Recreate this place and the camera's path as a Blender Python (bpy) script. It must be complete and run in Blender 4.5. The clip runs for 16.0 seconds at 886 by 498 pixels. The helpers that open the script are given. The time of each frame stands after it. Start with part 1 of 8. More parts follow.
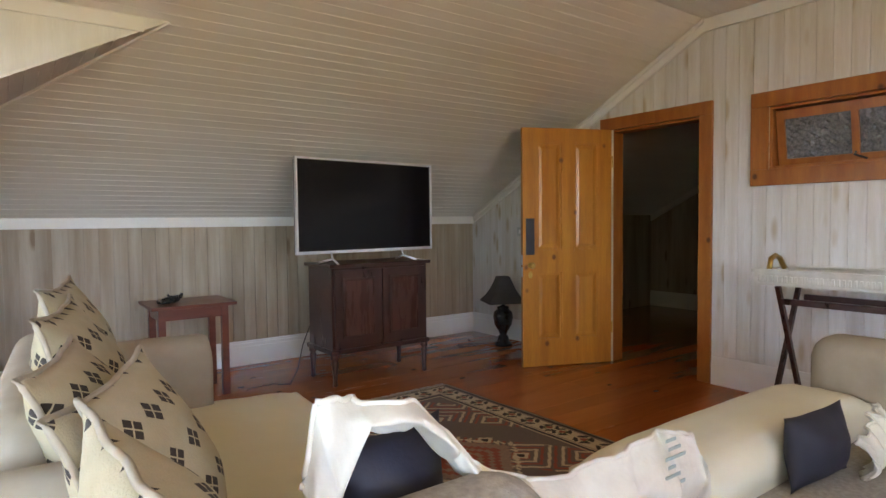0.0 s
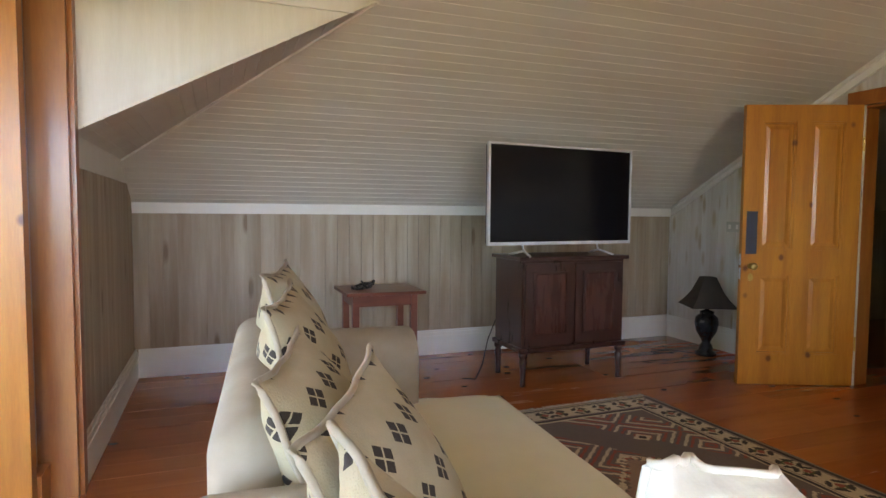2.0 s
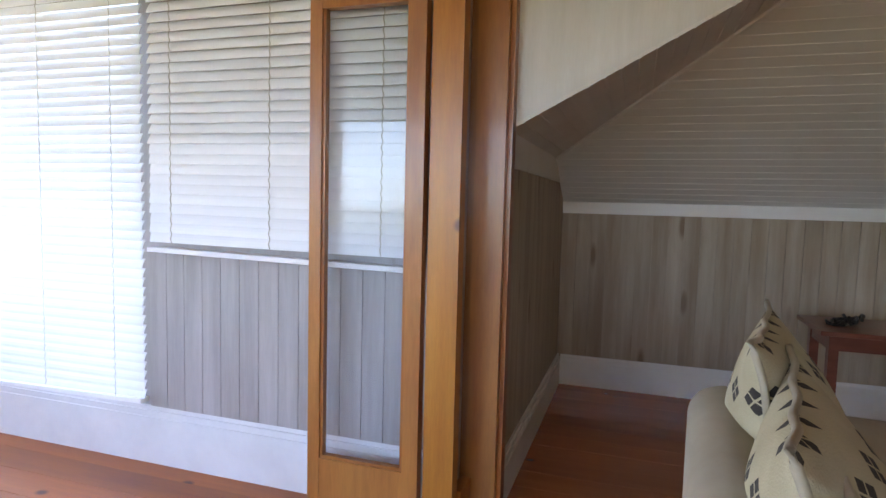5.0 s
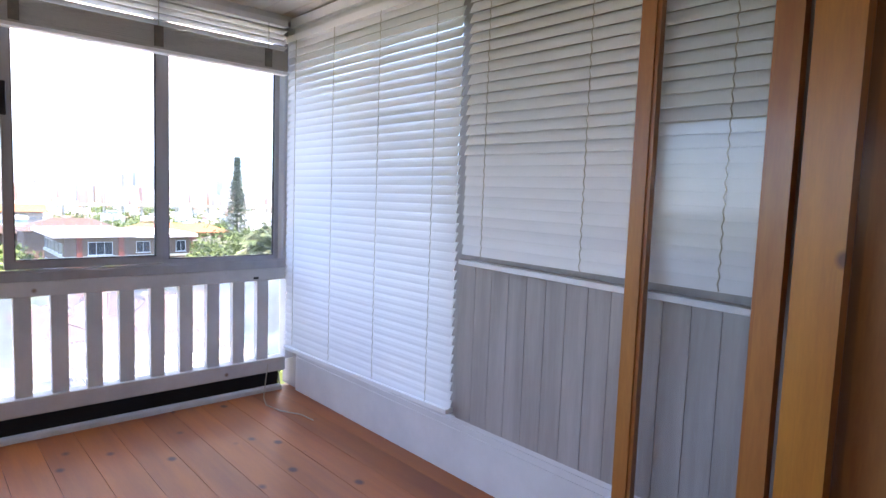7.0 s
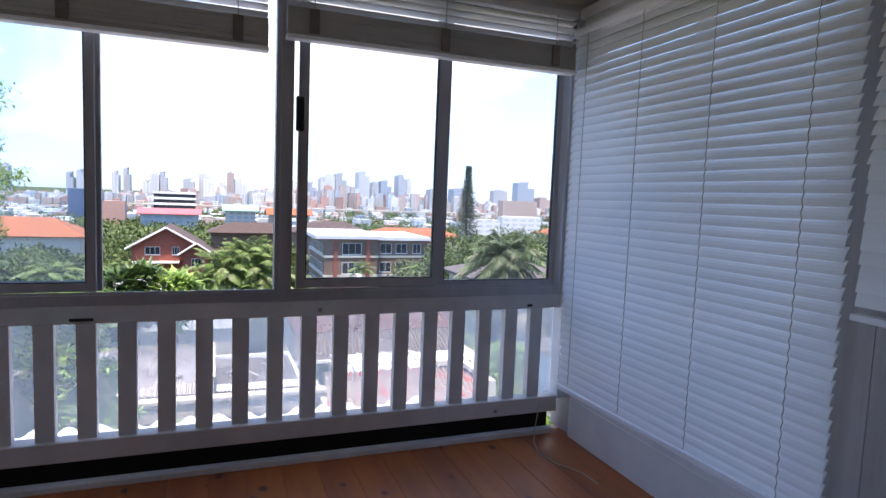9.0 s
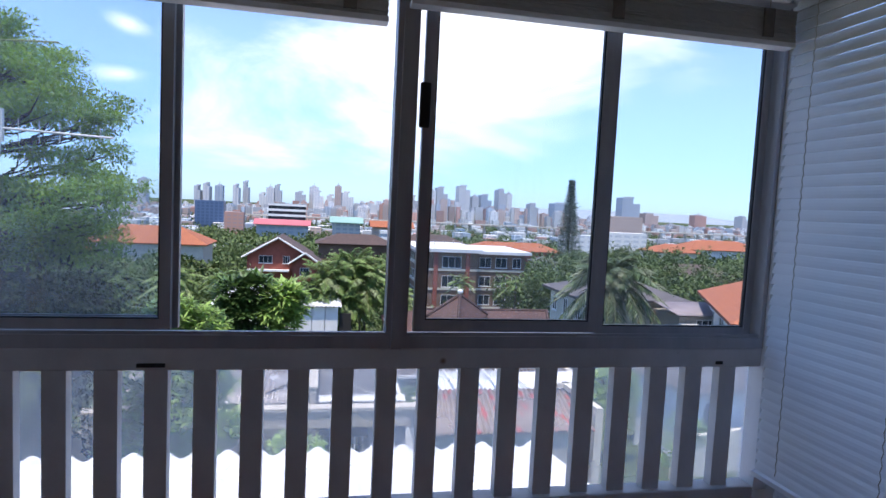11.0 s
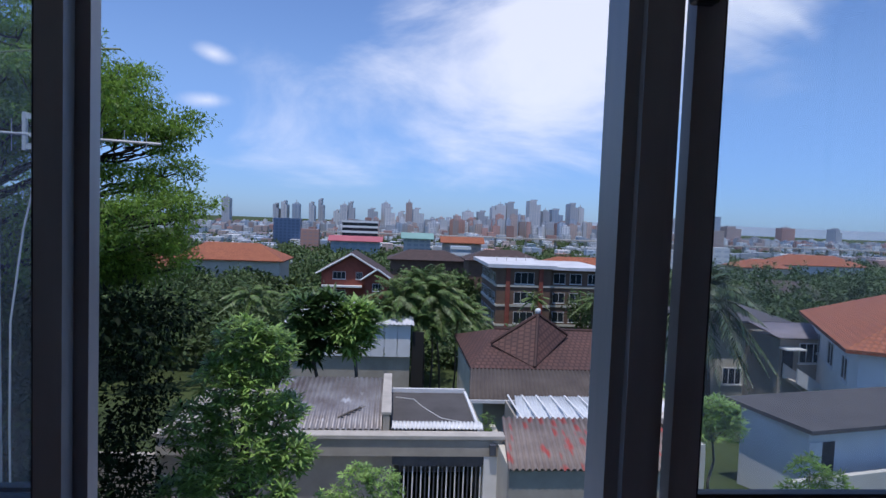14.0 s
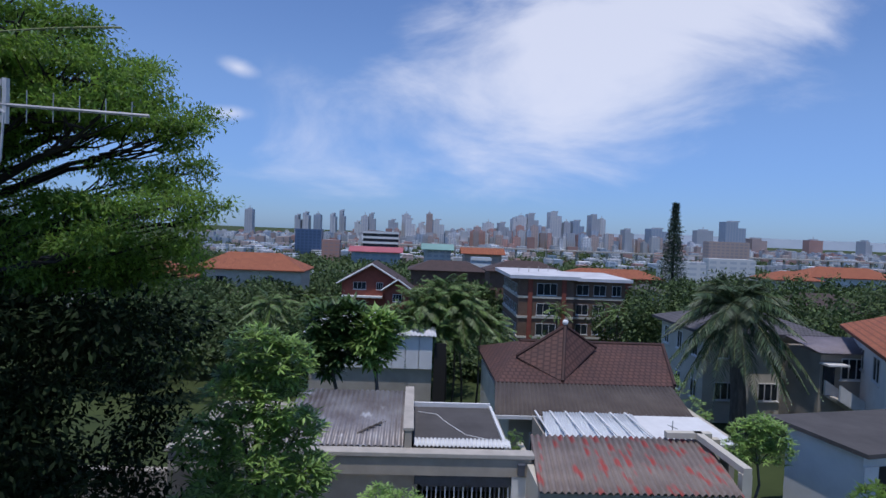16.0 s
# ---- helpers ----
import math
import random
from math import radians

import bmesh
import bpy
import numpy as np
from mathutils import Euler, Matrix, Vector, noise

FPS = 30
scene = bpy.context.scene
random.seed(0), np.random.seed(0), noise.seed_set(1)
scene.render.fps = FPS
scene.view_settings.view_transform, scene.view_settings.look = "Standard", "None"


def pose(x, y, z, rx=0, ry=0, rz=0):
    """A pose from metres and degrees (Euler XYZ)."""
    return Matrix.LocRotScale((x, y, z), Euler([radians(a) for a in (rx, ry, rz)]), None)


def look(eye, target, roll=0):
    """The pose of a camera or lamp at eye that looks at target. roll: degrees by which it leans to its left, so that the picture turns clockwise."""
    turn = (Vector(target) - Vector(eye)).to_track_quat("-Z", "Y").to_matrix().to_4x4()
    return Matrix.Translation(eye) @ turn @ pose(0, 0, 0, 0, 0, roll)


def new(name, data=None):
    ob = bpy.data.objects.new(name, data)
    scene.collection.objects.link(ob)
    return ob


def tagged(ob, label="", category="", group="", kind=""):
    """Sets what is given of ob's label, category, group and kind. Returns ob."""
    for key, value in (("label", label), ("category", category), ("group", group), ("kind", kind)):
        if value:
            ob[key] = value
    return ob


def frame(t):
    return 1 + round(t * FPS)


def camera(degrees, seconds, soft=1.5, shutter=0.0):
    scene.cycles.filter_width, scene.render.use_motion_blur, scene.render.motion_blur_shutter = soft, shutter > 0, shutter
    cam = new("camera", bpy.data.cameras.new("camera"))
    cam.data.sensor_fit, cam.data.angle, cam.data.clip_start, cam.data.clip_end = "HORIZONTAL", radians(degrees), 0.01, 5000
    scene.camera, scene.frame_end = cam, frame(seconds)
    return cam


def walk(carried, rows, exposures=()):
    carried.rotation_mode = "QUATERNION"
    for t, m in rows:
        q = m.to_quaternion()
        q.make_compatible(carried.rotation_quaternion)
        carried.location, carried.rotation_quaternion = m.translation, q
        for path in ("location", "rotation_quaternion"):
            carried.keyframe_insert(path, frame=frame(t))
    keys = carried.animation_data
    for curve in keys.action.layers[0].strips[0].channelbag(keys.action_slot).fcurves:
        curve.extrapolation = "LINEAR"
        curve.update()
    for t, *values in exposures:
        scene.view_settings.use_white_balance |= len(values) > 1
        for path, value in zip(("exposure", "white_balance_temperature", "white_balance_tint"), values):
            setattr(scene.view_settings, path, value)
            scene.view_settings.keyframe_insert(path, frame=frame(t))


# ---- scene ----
cam = camera(73.4, 16.0)

PATH = [
    (0, (0.189, 0.532, 1.217), (1.372, 2.143, 1.126), -0.6),
    (0.5, (0.175, 0.612, 1.223), (1.252, 2.295, 1.132), -0.4),
    (1, (0.171, 0.73, 1.218), (1.135, 2.48, 1.116), -0.1),
    (1.5, (0.16, 0.816, 1.198), (1.011, 2.623, 1.09), 0.2),
    (2, (0.143, 0.897, 1.201), (0.85, 2.764, 1.085), 0.4),
    (2.5, (0.095, 0.957, 1.211), (0.623, 2.882, 1.089), 0.8),
    (3, (0.014, 1.055, 1.23), (0.406, 3.012, 1.103), 1.3),
    (3.5, (-0.071, 1.141, 1.219), (0.195, 3.12, 1.102), 1.4),
    (3.7, (-0.091, 1.159, 1.218), (0.123, 3.144, 1.105), 1.4),
    (5.8, (0.143, 1.689, 1.268), (-0.976, 3.337, 1.092), 1.5),
    (6, (0.123, 1.705, 1.265), (-1.074, 3.298, 1.092), 1.6),
    (6.5, (0.028, 1.716, 1.266), (-1.312, 3.192, 1.097), 1.8),
    (7, (-0.117, 1.775, 1.289), (-1.589, 3.118, 1.115), 2.1),
    (7.5, (-0.233, 1.801, 1.291), (-1.834, 2.988, 1.116), 2.0),
    (8, (-0.383, 1.747, 1.305), (-2.08, 2.791, 1.127), 2.2),
    (8.5, (-0.578, 1.759, 1.314), (-2.376, 2.615, 1.133), 2.1),
    (9, (-0.763, 1.765, 1.327), (-2.621, 2.483, 1.149), 2.3),
    (9.2, (-0.777, 1.777, 1.328), (-2.659, 2.43, 1.152), 2.8),
    (11.5, (-1.747, 1.791, 1.327), (-3.711, 2.143, 1.187), 2.4),
    (12, (-1.957, 1.759, 1.317), (-3.932, 2.047, 1.184), 2.2),
    (12.5, (-2.221, 1.708, 1.315), (-4.201, 1.956, 1.189), 2.4),
    (13, (-2.423, 1.703, 1.304), (-4.407, 1.928, 1.187), 2.3),
    (13.5, (-2.683, 1.733, 1.304), (-4.67, 1.93, 1.194), 2.2),
    (14, (-2.833, 1.723, 1.296), (-4.824, 1.888, 1.191), 2.2),
    (14.5, (-3.146, 1.732, 1.227), (-5.139, 1.868, 1.131), 2.6),
    (15, (-3.431, 1.692, 1.182), (-5.425, 1.812, 1.095), 2.4),
    (15.5, (-3.64, 1.661, 1.139), (-5.635, 1.77, 1.061), 2.5),
    (16, (-3.834, 1.631, 1.101), (-5.83, 1.727, 1.031), 2.3),
]
EXPOSURES = [
    (0.0, 4.85, 8900, 17),
    (2.0, 4.85, 8900, 17),
    (3.7, 4.5, 8800, 17),
    (5.8, 3.5, 8600, 19),
    (7.0, 2.95, 8400, 20),
    (8.0, 2.25, 8200, 18),
    (9.0, 1.5, 7600, 18),
    (11.5, 0.65, 6600, 16),
    (12.5, 0.2, 6400, 16),
    (14.0, -0.27, 6050, 16),
    (16.0, -0.52, 6000, 16),
]
walk(cam, [(t, look(eye, target, roll)) for t, eye, target, roll in PATH], EXPOSURES)

# ---------- world, sun, large lights ----------
SUN = Vector((0.22, -0.10, 0.96)).normalized()
world = bpy.data.worlds.new("sky")
scene.world = world
world.use_nodes = True
wn, wl = world.node_tree.nodes, world.node_tree.links
wn.clear()
w_out, w_bg = wn.new("ShaderNodeOutputWorld"), wn.new("ShaderNodeBackground")
w_sky, w_co = wn.new("ShaderNodeTexSky"), wn.new("ShaderNodeTexCoord")
w_sky.sky_type, w_sky.sun_disc = "NISHITA", False
w_sky.sun_elevation = math.asin(SUN.z)
w_sky.sun_rotation = math.atan2(SUN.x, SUN.y)
w_sky.air_density, w_sky.dust_density, w_sky.ozone_density = 1.0, 0.15, 3.0


def w_op(kind, a, b=None, c=None):
    k = wn.new("ShaderNodeMath")
    k.operation = kind
    for i, v in enumerate((a, b, c)):
        if v is None:
            continue
        if isinstance(v, (int, float)):
            k.inputs[i].default_value = v
        else:
            wl.new(v, k.inputs[i])
    return k.outputs[0]


# thin high cloud: a broad bank over the city and small wisps beside it
w_sep, w_n1, w_map = wn.new("ShaderNodeSeparateXYZ"), wn.new("ShaderNodeTexNoise"), wn.new("ShaderNodeMapping")
wl.new(w_co.outputs["Generated"], w_sep.inputs[0])
w_ahead = w_op("MAXIMUM", w_op("MULTIPLY", w_sep.outputs[0], -1.0), 0.08)
w_u, w_v = w_op("DIVIDE", w_sep.outputs[1], w_ahead), w_op("DIVIDE", w_sep.outputs[2], w_ahead)
w_uv = wn.new("ShaderNodeCombineXYZ")
wl.new(w_u, w_uv.inputs[0])
wl.new(w_v, w_uv.inputs[1])
w_map.inputs["Rotation"].default_value = (0, 0, 0.5)
w_map.inputs["Scale"].default_value = (1.6, 3.4, 1)
wl.new(w_uv.outputs[0], w_map.inputs["Vector"])
wl.new(w_map.outputs[0], w_n1.inputs["Vector"])
w_n1.inputs["Scale"].default_value, w_n1.inputs["Detail"].default_value = 1.7, 10
w_n1.inputs["Roughness"].default_value, w_n1.inputs["Distortion"].default_value = 0.56, 0.5


def bank(u0, v0, ru, rv, turn):
    """A soft oval of cloud round a direction."""
    cs, sn = math.cos(turn), math.sin(turn)
    du, dv = w_op("SUBTRACT", w_u, u0), w_op("SUBTRACT", w_v, v0)
    a = w_op("DIVIDE", w_op("ADD", w_op("MULTIPLY", du, cs), w_op("MULTIPLY", dv, sn)), ru)
    b = w_op("DIVIDE", w_op("SUBTRACT", w_op("MULTIPLY", dv, cs), w_op("MULTIPLY", du, sn)), rv)
    return w_op("SUBTRACT", 1.0, w_op("SQRT", w_op("ADD", w_op("MULTIPLY", a, a), w_op("MULTIPLY", b, b))))


w_shape = w_op("MAXIMUM", w_op("MAXIMUM", bank(0.36, 0.36, 0.62, 0.27, 0.45), w_op("SUBTRACT", bank(-0.30, 0.25, 0.07, 0.03, -0.3), 0.55)), w_op("SUBTRACT", bank(-0.31, 0.175, 0.09, 0.03, 0.0), 0.55))
w_sum = w_op("ADD", w_op("MULTIPLY", w_op("SUBTRACT", w_n1.outputs["Fac"], 0.5), 1.9), w_op("MULTIPLY", w_op("MAXIMUM", w_shape, -1.2), 0.95))
w_cl = wn.new("ShaderNodeMapRange")
w_cl.interpolation_type = "SMOOTHSTEP"
w_cl.inputs[1].default_value, w_cl.inputs[2].default_value = -0.02, 0.75
w_cl.inputs[3].default_value, w_cl.inputs[4].default_value = 0.0, 0.8
wl.new(w_sum, w_cl.inputs[0])
w_mix = wn.new("ShaderNodeMixRGB")
w_mix.inputs[2].default_value = (7.6, 7.8, 8.3, 1)
w_tint = wn.new("ShaderNodeMixRGB")
w_tint.blend_type = "MULTIPLY"
w_tint.inputs[0].default_value = 1.0
w_tint.inputs[2].default_value = (0.88, 0.97, 1.14, 1)
wl.new(w_sky.outputs[0], w_tint.inputs[1])
# blue-grey haze towards the horizon
w_low, w_haze = wn.new("ShaderNodeMapRange"), wn.new("ShaderNodeMixRGB")
w_low.interpolation_type = "SMOOTHSTEP"
w_low.inputs[1].default_value, w_low.inputs[2].default_value = 0.26, -0.04
wl.new(w_sep.outputs[2], w_low.inputs[0])
w_haze.blend_type = "MULTIPLY"
w_haze.inputs[2].default_value = (0.38, 0.56, 0.88, 1)
wl.new(w_low.outputs[0], w_haze.inputs[0])
wl.new(w_tint.outputs[0], w_haze.inputs[1])
wl.new(w_cl.outputs[0], w_mix.inputs[0])
wl.new(w_haze.outputs[0], w_mix.inputs[1])
wl.new(w_mix.outputs[0], w_bg.inputs[0])
w_bg.inputs[1].default_value = 0.15
wl.new(w_bg.outputs[0], w_out.inputs[0])

sun = new("sun", bpy.data.lights.new("sun", "SUN"))
sun.data.energy, sun.data.angle, sun.data.color = 3.8, radians(0.5), (1.0, 0.95, 0.88)
sun.matrix_world = look(SUN * 50, (0, 0, 0))

# added fill for an assumed, unseen back window; tilted up to lift the ceiling
back_light = new("window_daylight", bpy.data.lights.new("window_daylight", "AREA"))
back_light.data.shape, back_light.data.size, back_light.data.size_y = "RECTANGLE", 1.4, 1.1
back_light.data.energy, back_light.data.color = 3.6, (1.0, 0.94, 0.86)
back_light.matrix_world = look((0.75, -2.30, 1.65), (1.15, -0.9, 5.0))
# added fill lamp at an unseen end window invented for the sunroom
end_light = new("window_daylight", bpy.data.lights.new("end_added_fill", "AREA"))
end_light.data.shape, end_light.data.size, end_light.data.size_y = "RECTANGLE", 2.6, 1.3
end_light.data.energy, end_light.data.color = 0.5, (0.95, 0.98, 1.0)
end_light.matrix_world = look((-2.1, -1.05, 1.5), (-2.1, 2.0, 3.0))


# ---------- materials ----------
def mat(name, a, b=None, scale=6.0, rough=0.6, bump=0.15, stretch=(1, 1, 1), metal=0.0, fine=90.0, vary=0.0, coat=0.0, spots=None, streak=0.0, rough_vary=0.1):
    """A painted or grown surface: two tones mixed at a coarse scale, a fine grain, relief, and a tone for each piece."""
    m = bpy.data.materials.new(name)
    m.use_nodes = True
    nt = m.node_tree
    n, l = nt.nodes, nt.links
    p = n["Principled BSDF"]
    b = b or tuple(c * 0.75 for c in a)
    co, mp = n.new("ShaderNodeTexCoord"), n.new("ShaderNodeMapping")
    mp.inputs["Scale"].default_value = stretch
    l.new(co.outputs["Object"], mp.inputs["Vector"])
    vec = mp.outputs[0]
    info = n.new("ShaderNodeObjectInfo")
    if vary:
        add = n.new("ShaderNodeVectorMath")
        add.operation = "MULTIPLY_ADD"
        add.inputs[1].default_value = (37, 53, 71)
        cmb = n.new("ShaderNodeCombineXYZ")
        for i in range(3):
            l.new(info.outputs["Random"], cmb.inputs[i])
        l.new(cmb.outputs[0], add.inputs[0])
        l.new(vec, add.inputs[2])
        vec = add.outputs[0]
    big, small = n.new("ShaderNodeTexNoise"), n.new("ShaderNodeTexNoise")
    big.inputs["Scale"].default_value, big.inputs["Detail"].default_value = scale, 6
    big.inputs["Roughness"].default_value = 0.62
    small.inputs["Scale"].default_value, small.inputs["Detail"].default_value = fine, 3
    for t in (big, small):
        l.new(vec, t.inputs["Vector"])
    ramp = n.new("ShaderNodeValToRGB")
    ramp.color_ramp.elements[0].position, ramp.color_ramp.elements[1].position = 0.33, 0.67
    ramp.color_ramp.elements[0].color, ramp.color_ramp.elements[1].color = (*b, 1), (*a, 1)
    l.new(big.outputs["Fac"], ramp.inputs[0])
    col = ramp.outputs[0]
    if streak:
        mx = n.new("ShaderNodeMixRGB")
        mx.blend_type = "MULTIPLY"
        mx.inputs[0].default_value = streak
        l.new(col, mx.inputs[1])
        l.new(small.outputs["Fac"], mx.inputs[2])
        br = n.new("ShaderNodeBrightContrast")
        br.inputs[1].default_value = 0.0
        l.new(mx.outputs[0], br.inputs[0])
        col = br.outputs[0]
    if spots:
        vo, cut, mx = n.new("ShaderNodeTexVoronoi"), n.new("ShaderNodeMapRange"), n.new("ShaderNodeMixRGB")
        vo.inputs["Scale"].default_value = spots[0]
        cut.inputs[1].default_value, cut.inputs[2].default_value = spots[1], spots[1] * 0.45
        if len(spots) > 3:
            un = n.new("ShaderNodeMapping")
            un.inputs["Scale"].default_value = tuple(q / s for q, s in zip(spots[3], stretch))
            l.new(vec, un.inputs["Vector"])
            l.new(un.outputs[0], vo.inputs["Vector"])
        else:
            l.new(vec, vo.inputs["Vector"])
        l.new(vo.outputs["Distance"], cut.inputs[0])
        l.new(cut.outputs[0], mx.inputs[0])
        l.new(col, mx.inputs[1])
        mx.inputs[2].default_value = (*spots[2], 1)
        col = mx.outputs[0]
    if vary:
        hs, mr = n.new("ShaderNodeHueSaturation"), n.new("ShaderNodeMapRange")
        mr.inputs[3].default_value, mr.inputs[4].default_value = 1 - vary, 1 + vary
        l.new(info.outputs["Random"], mr.inputs[0])
        l.new(mr.outputs[0], hs.inputs["Value"])
        l.new(col, hs.inputs["Color"])
        col = hs.outputs[0]
    l.new(col, p.inputs["Base Color"])
    rr = n.new("ShaderNodeMapRange")
    rr.inputs[3].default_value, rr.inputs[4].default_value = max(rough - rough_vary, 0.02), min(rough + rough_vary, 1)
    l.new(big.outputs["Fac"], rr.inputs[0])
    l.new(rr.outputs[0], p.inputs["Roughness"])
    p.inputs["Metallic"].default_value = metal
    p.inputs["Coat Weight"].default_value = coat
    p.inputs["Coat Roughness"].default_value = 0.12
    if bump:
        bp = n.new("ShaderNodeBump")
        bp.inputs["Strength"].default_value, bp.inputs["Distance"].default_value = bump, 0.004
        l.new(small.outputs["Fac"], bp.inputs["Height"])
        l.new(bp.outputs[0], p.inputs["Normal"])
    return m


def glass(name, tint=(1, 1, 1), rough=0.0, dirt=0.0):
    """A thin pane: clear with a weak reflection, and a film of dirt."""
    m = bpy.data.materials.new(name)
    m.use_nodes = True
    n, l = m.node_tree.nodes, m.node_tree.links
    n.remove(n["Principled BSDF"])
    tr, gl, df, mx, m2 = (n.new("ShaderNodeBsdfTransparent"), n.new("ShaderNodeBsdfGlossy"), n.new("ShaderNodeBsdfTranslucent"),
                          n.new("ShaderNodeMixShader"), n.new("ShaderNodeMixShader"))
    tr.inputs[0].default_value = (*tint, 1)
    gl.inputs["Roughness"].default_value = rough
    df.inputs[0].default_value = (0.75, 0.82, 0.9, 1)
    fr, co, no, mr = n.new("ShaderNodeFresnel"), n.new("ShaderNodeTexCoord"), n.new("ShaderNodeTexNoise"), n.new("ShaderNodeMapRange")
    no.inputs["Scale"].default_value, no.inputs["Detail"].default_value = 2.2, 6
    mr.inputs[1].default_value, mr.inputs[2].default_value = 0.3, 0.75
    mr.inputs[3].default_value, mr.inputs[4].default_value = dirt * 0.4, dirt
    l.new(co.outputs["Object"], no.inputs["Vector"])
    l.new(no.outputs["Fac"], mr.inputs[0])
    l.new(fr.outputs[0], mx.inputs[0])
    l.new(tr.outputs[0], mx.inputs[1])
    l.new(gl.outputs[0], mx.inputs[2])
    l.new(mr.outputs[0], m2.inputs[0])
    l.new(mx.outputs[0], m2.inputs[1])
    l.new(df.outputs[0], m2.inputs[2])
    l.new(m2.outputs[0], n["Material Output"].inputs[0])
    return m


# same boards twice: the paler tone carries the gable wall's brighter light
PICKLED_PALE = mat("brightened_pine", (0.78, 0.765, 0.73), (0.62, 0.57, 0.49), 1.8, 0.55, 0.12, (7, 7, 0.5), vary=0.04, fine=38, spots=(3.4, 0.25, (0.50, 0.41, 0.29), (2.4, 2.4, 0.7)), streak=0.16)
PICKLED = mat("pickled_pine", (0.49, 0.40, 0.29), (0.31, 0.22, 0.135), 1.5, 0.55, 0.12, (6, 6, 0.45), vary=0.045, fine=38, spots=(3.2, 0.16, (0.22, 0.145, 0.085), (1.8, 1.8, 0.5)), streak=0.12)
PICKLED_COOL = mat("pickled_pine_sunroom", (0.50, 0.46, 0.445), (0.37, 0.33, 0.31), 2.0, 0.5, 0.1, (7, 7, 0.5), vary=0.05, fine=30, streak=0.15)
WHITE = mat("white_gloss_paint", (0.80, 0.79, 0.75), (0.74, 0.72, 0.67), 3, 0.35, 0.04)
CEIL = mat("ceiling_paint", (0.80, 0.77, 0.71), (0.74, 0.70, 0.63), 1.5, 0.42, 0.06, (0.4, 3, 3))
SUNWHITE = mat("sunroom_paint", (0.80, 0.79, 0.79), (0.70, 0.69, 0.70), 3.5, 0.45, 0.08, spots=(2.2, 0.07, (0.35, 0.27, 0.2)))
FLOOR = mat("varnished_pine_floor", (0.45, 0.125, 0.03), (0.35, 0.088, 0.021), 1.3, 0.24, 0.02, (0.6, 6, 6), vary=0.10, fine=22, spots=(4.0, 0.10, (0.12, 0.03, 0.016), (0.8, 1.2, 1)), coat=0.3, streak=0.06)
SUNFLOOR = mat("varnished_pine_sunroom", (0.50, 0.14, 0.022), (0.33, 0.075, 0.012), 1.2, 0.42, 0.05, (0.7, 7, 7), vary=0.14, fine=22, spots=(6.0, 0.17, (0.10, 0.025, 0.014), (0.8, 1.1, 1)), coat=0.04, streak=0.12)
PINE = mat("varnished_pine", (0.62, 0.245, 0.032), (0.46, 0.155, 0.019), 2.2, 0.34, 0.06, (6, 6, 0.6), fine=30, spots=(5.0, 0.12, (0.16, 0.045, 0.012), (1, 1, 0.8)), coat=0.08, streak=0.25)
PINE_RED = mat("varnished_pine_frame", (0.47, 0.165, 0.032), (0.33, 0.095, 0.018), 2.5, 0.32, 0.06, (5, 5, 0.8), fine=30, spots=(5.0, 0.11, (0.1, 0.03, 0.01), (1, 1, 0.8)), coat=0.15, streak=0.25)
TEAK = mat("stained_door_frame", (0.54, 0.21, 0.045), (0.38, 0.12, 0.024), 2.2, 0.35, 0.08, (5, 5, 0.6), fine=26, coat=0.25, streak=0.25)
DARKGAP = mat("dark_void", (0.02, 0.018, 0.016), None, 5, 0.8, 0.1)
MAHOG = mat("dark_mahogany", (0.055, 0.017, 0.011), (0.03, 0.010, 0.007), 4, 0.3, 0.05, (4, 4, 0.8), coat=0.3)
REDWOOD = mat("red_stained_wood", (0.20, 0.055, 0.028), (0.13, 0.033, 0.017), 4, 0.35, 0.06, (1, 5, 5), coat=0.2)
BLACKPLASTIC = mat("black_plastic", (0.012, 0.012, 0.013), None, 8, 0.35, 0.05)
SCREEN = mat("television_screen", (0.006, 0.006, 0.008), (0.005, 0.005, 0.006), 2, 0.16, 0.0, rough_vary=0.02)
SCREEN.node_tree.nodes["Principled BSDF"].inputs["Specular IOR Level"].default_value = 0.25
SILVER = mat("brushed_silver", (0.68, 0.68, 0.69), (0.6, 0.6, 0.61), 12, 0.35, 0.03, metal=0.2)
BRASS = mat("worn_brass", (0.62, 0.42, 0.14), (0.4, 0.26, 0.08), 20, 0.3, 0.05, metal=0.9)
NAVYPLATE = mat("dark_plate", (0.03, 0.035, 0.05), None, 9, 0.4, 0.05)
SOFA = mat("taupe_upholstery", (0.36, 0.31, 0.235), (0.29, 0.245, 0.18), 5, 0.95, 0.16, fine=650)
TWEED = mat("grey_tweed", (0.40, 0.37, 0.32), (0.28, 0.26, 0.22), 60, 0.95, 0.6, fine=300)
CREAM = mat("cream_cotton_cover", (0.76, 0.755, 0.60), (0.70, 0.69, 0.53), 2.5, 0.85, 0.2, fine=260)
NAVY = mat("navy_lining", (0.012, 0.015, 0.032), (0.008, 0.01, 0.02), 6, 0.6, 0.2)
SHADE = mat("dark_lamp_shade", (0.07, 0.06, 0.048), (0.05, 0.043, 0.035), 5, 0.85, 0.3, fine=200)
LAMPBASE = mat("black_glaze", (0.018, 0.02, 0.022), (0.01, 0.011, 0.012), 14, 0.25, 0.2, fine=60)
BLIND = mat("white_blind_slat", (0.87, 0.87, 0.88), (0.82, 0.82, 0.84), 3, 0.55, 0.03, (0.3, 1, 1), vary=0.02)
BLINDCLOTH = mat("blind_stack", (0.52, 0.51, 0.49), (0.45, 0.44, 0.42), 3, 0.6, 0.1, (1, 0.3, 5))
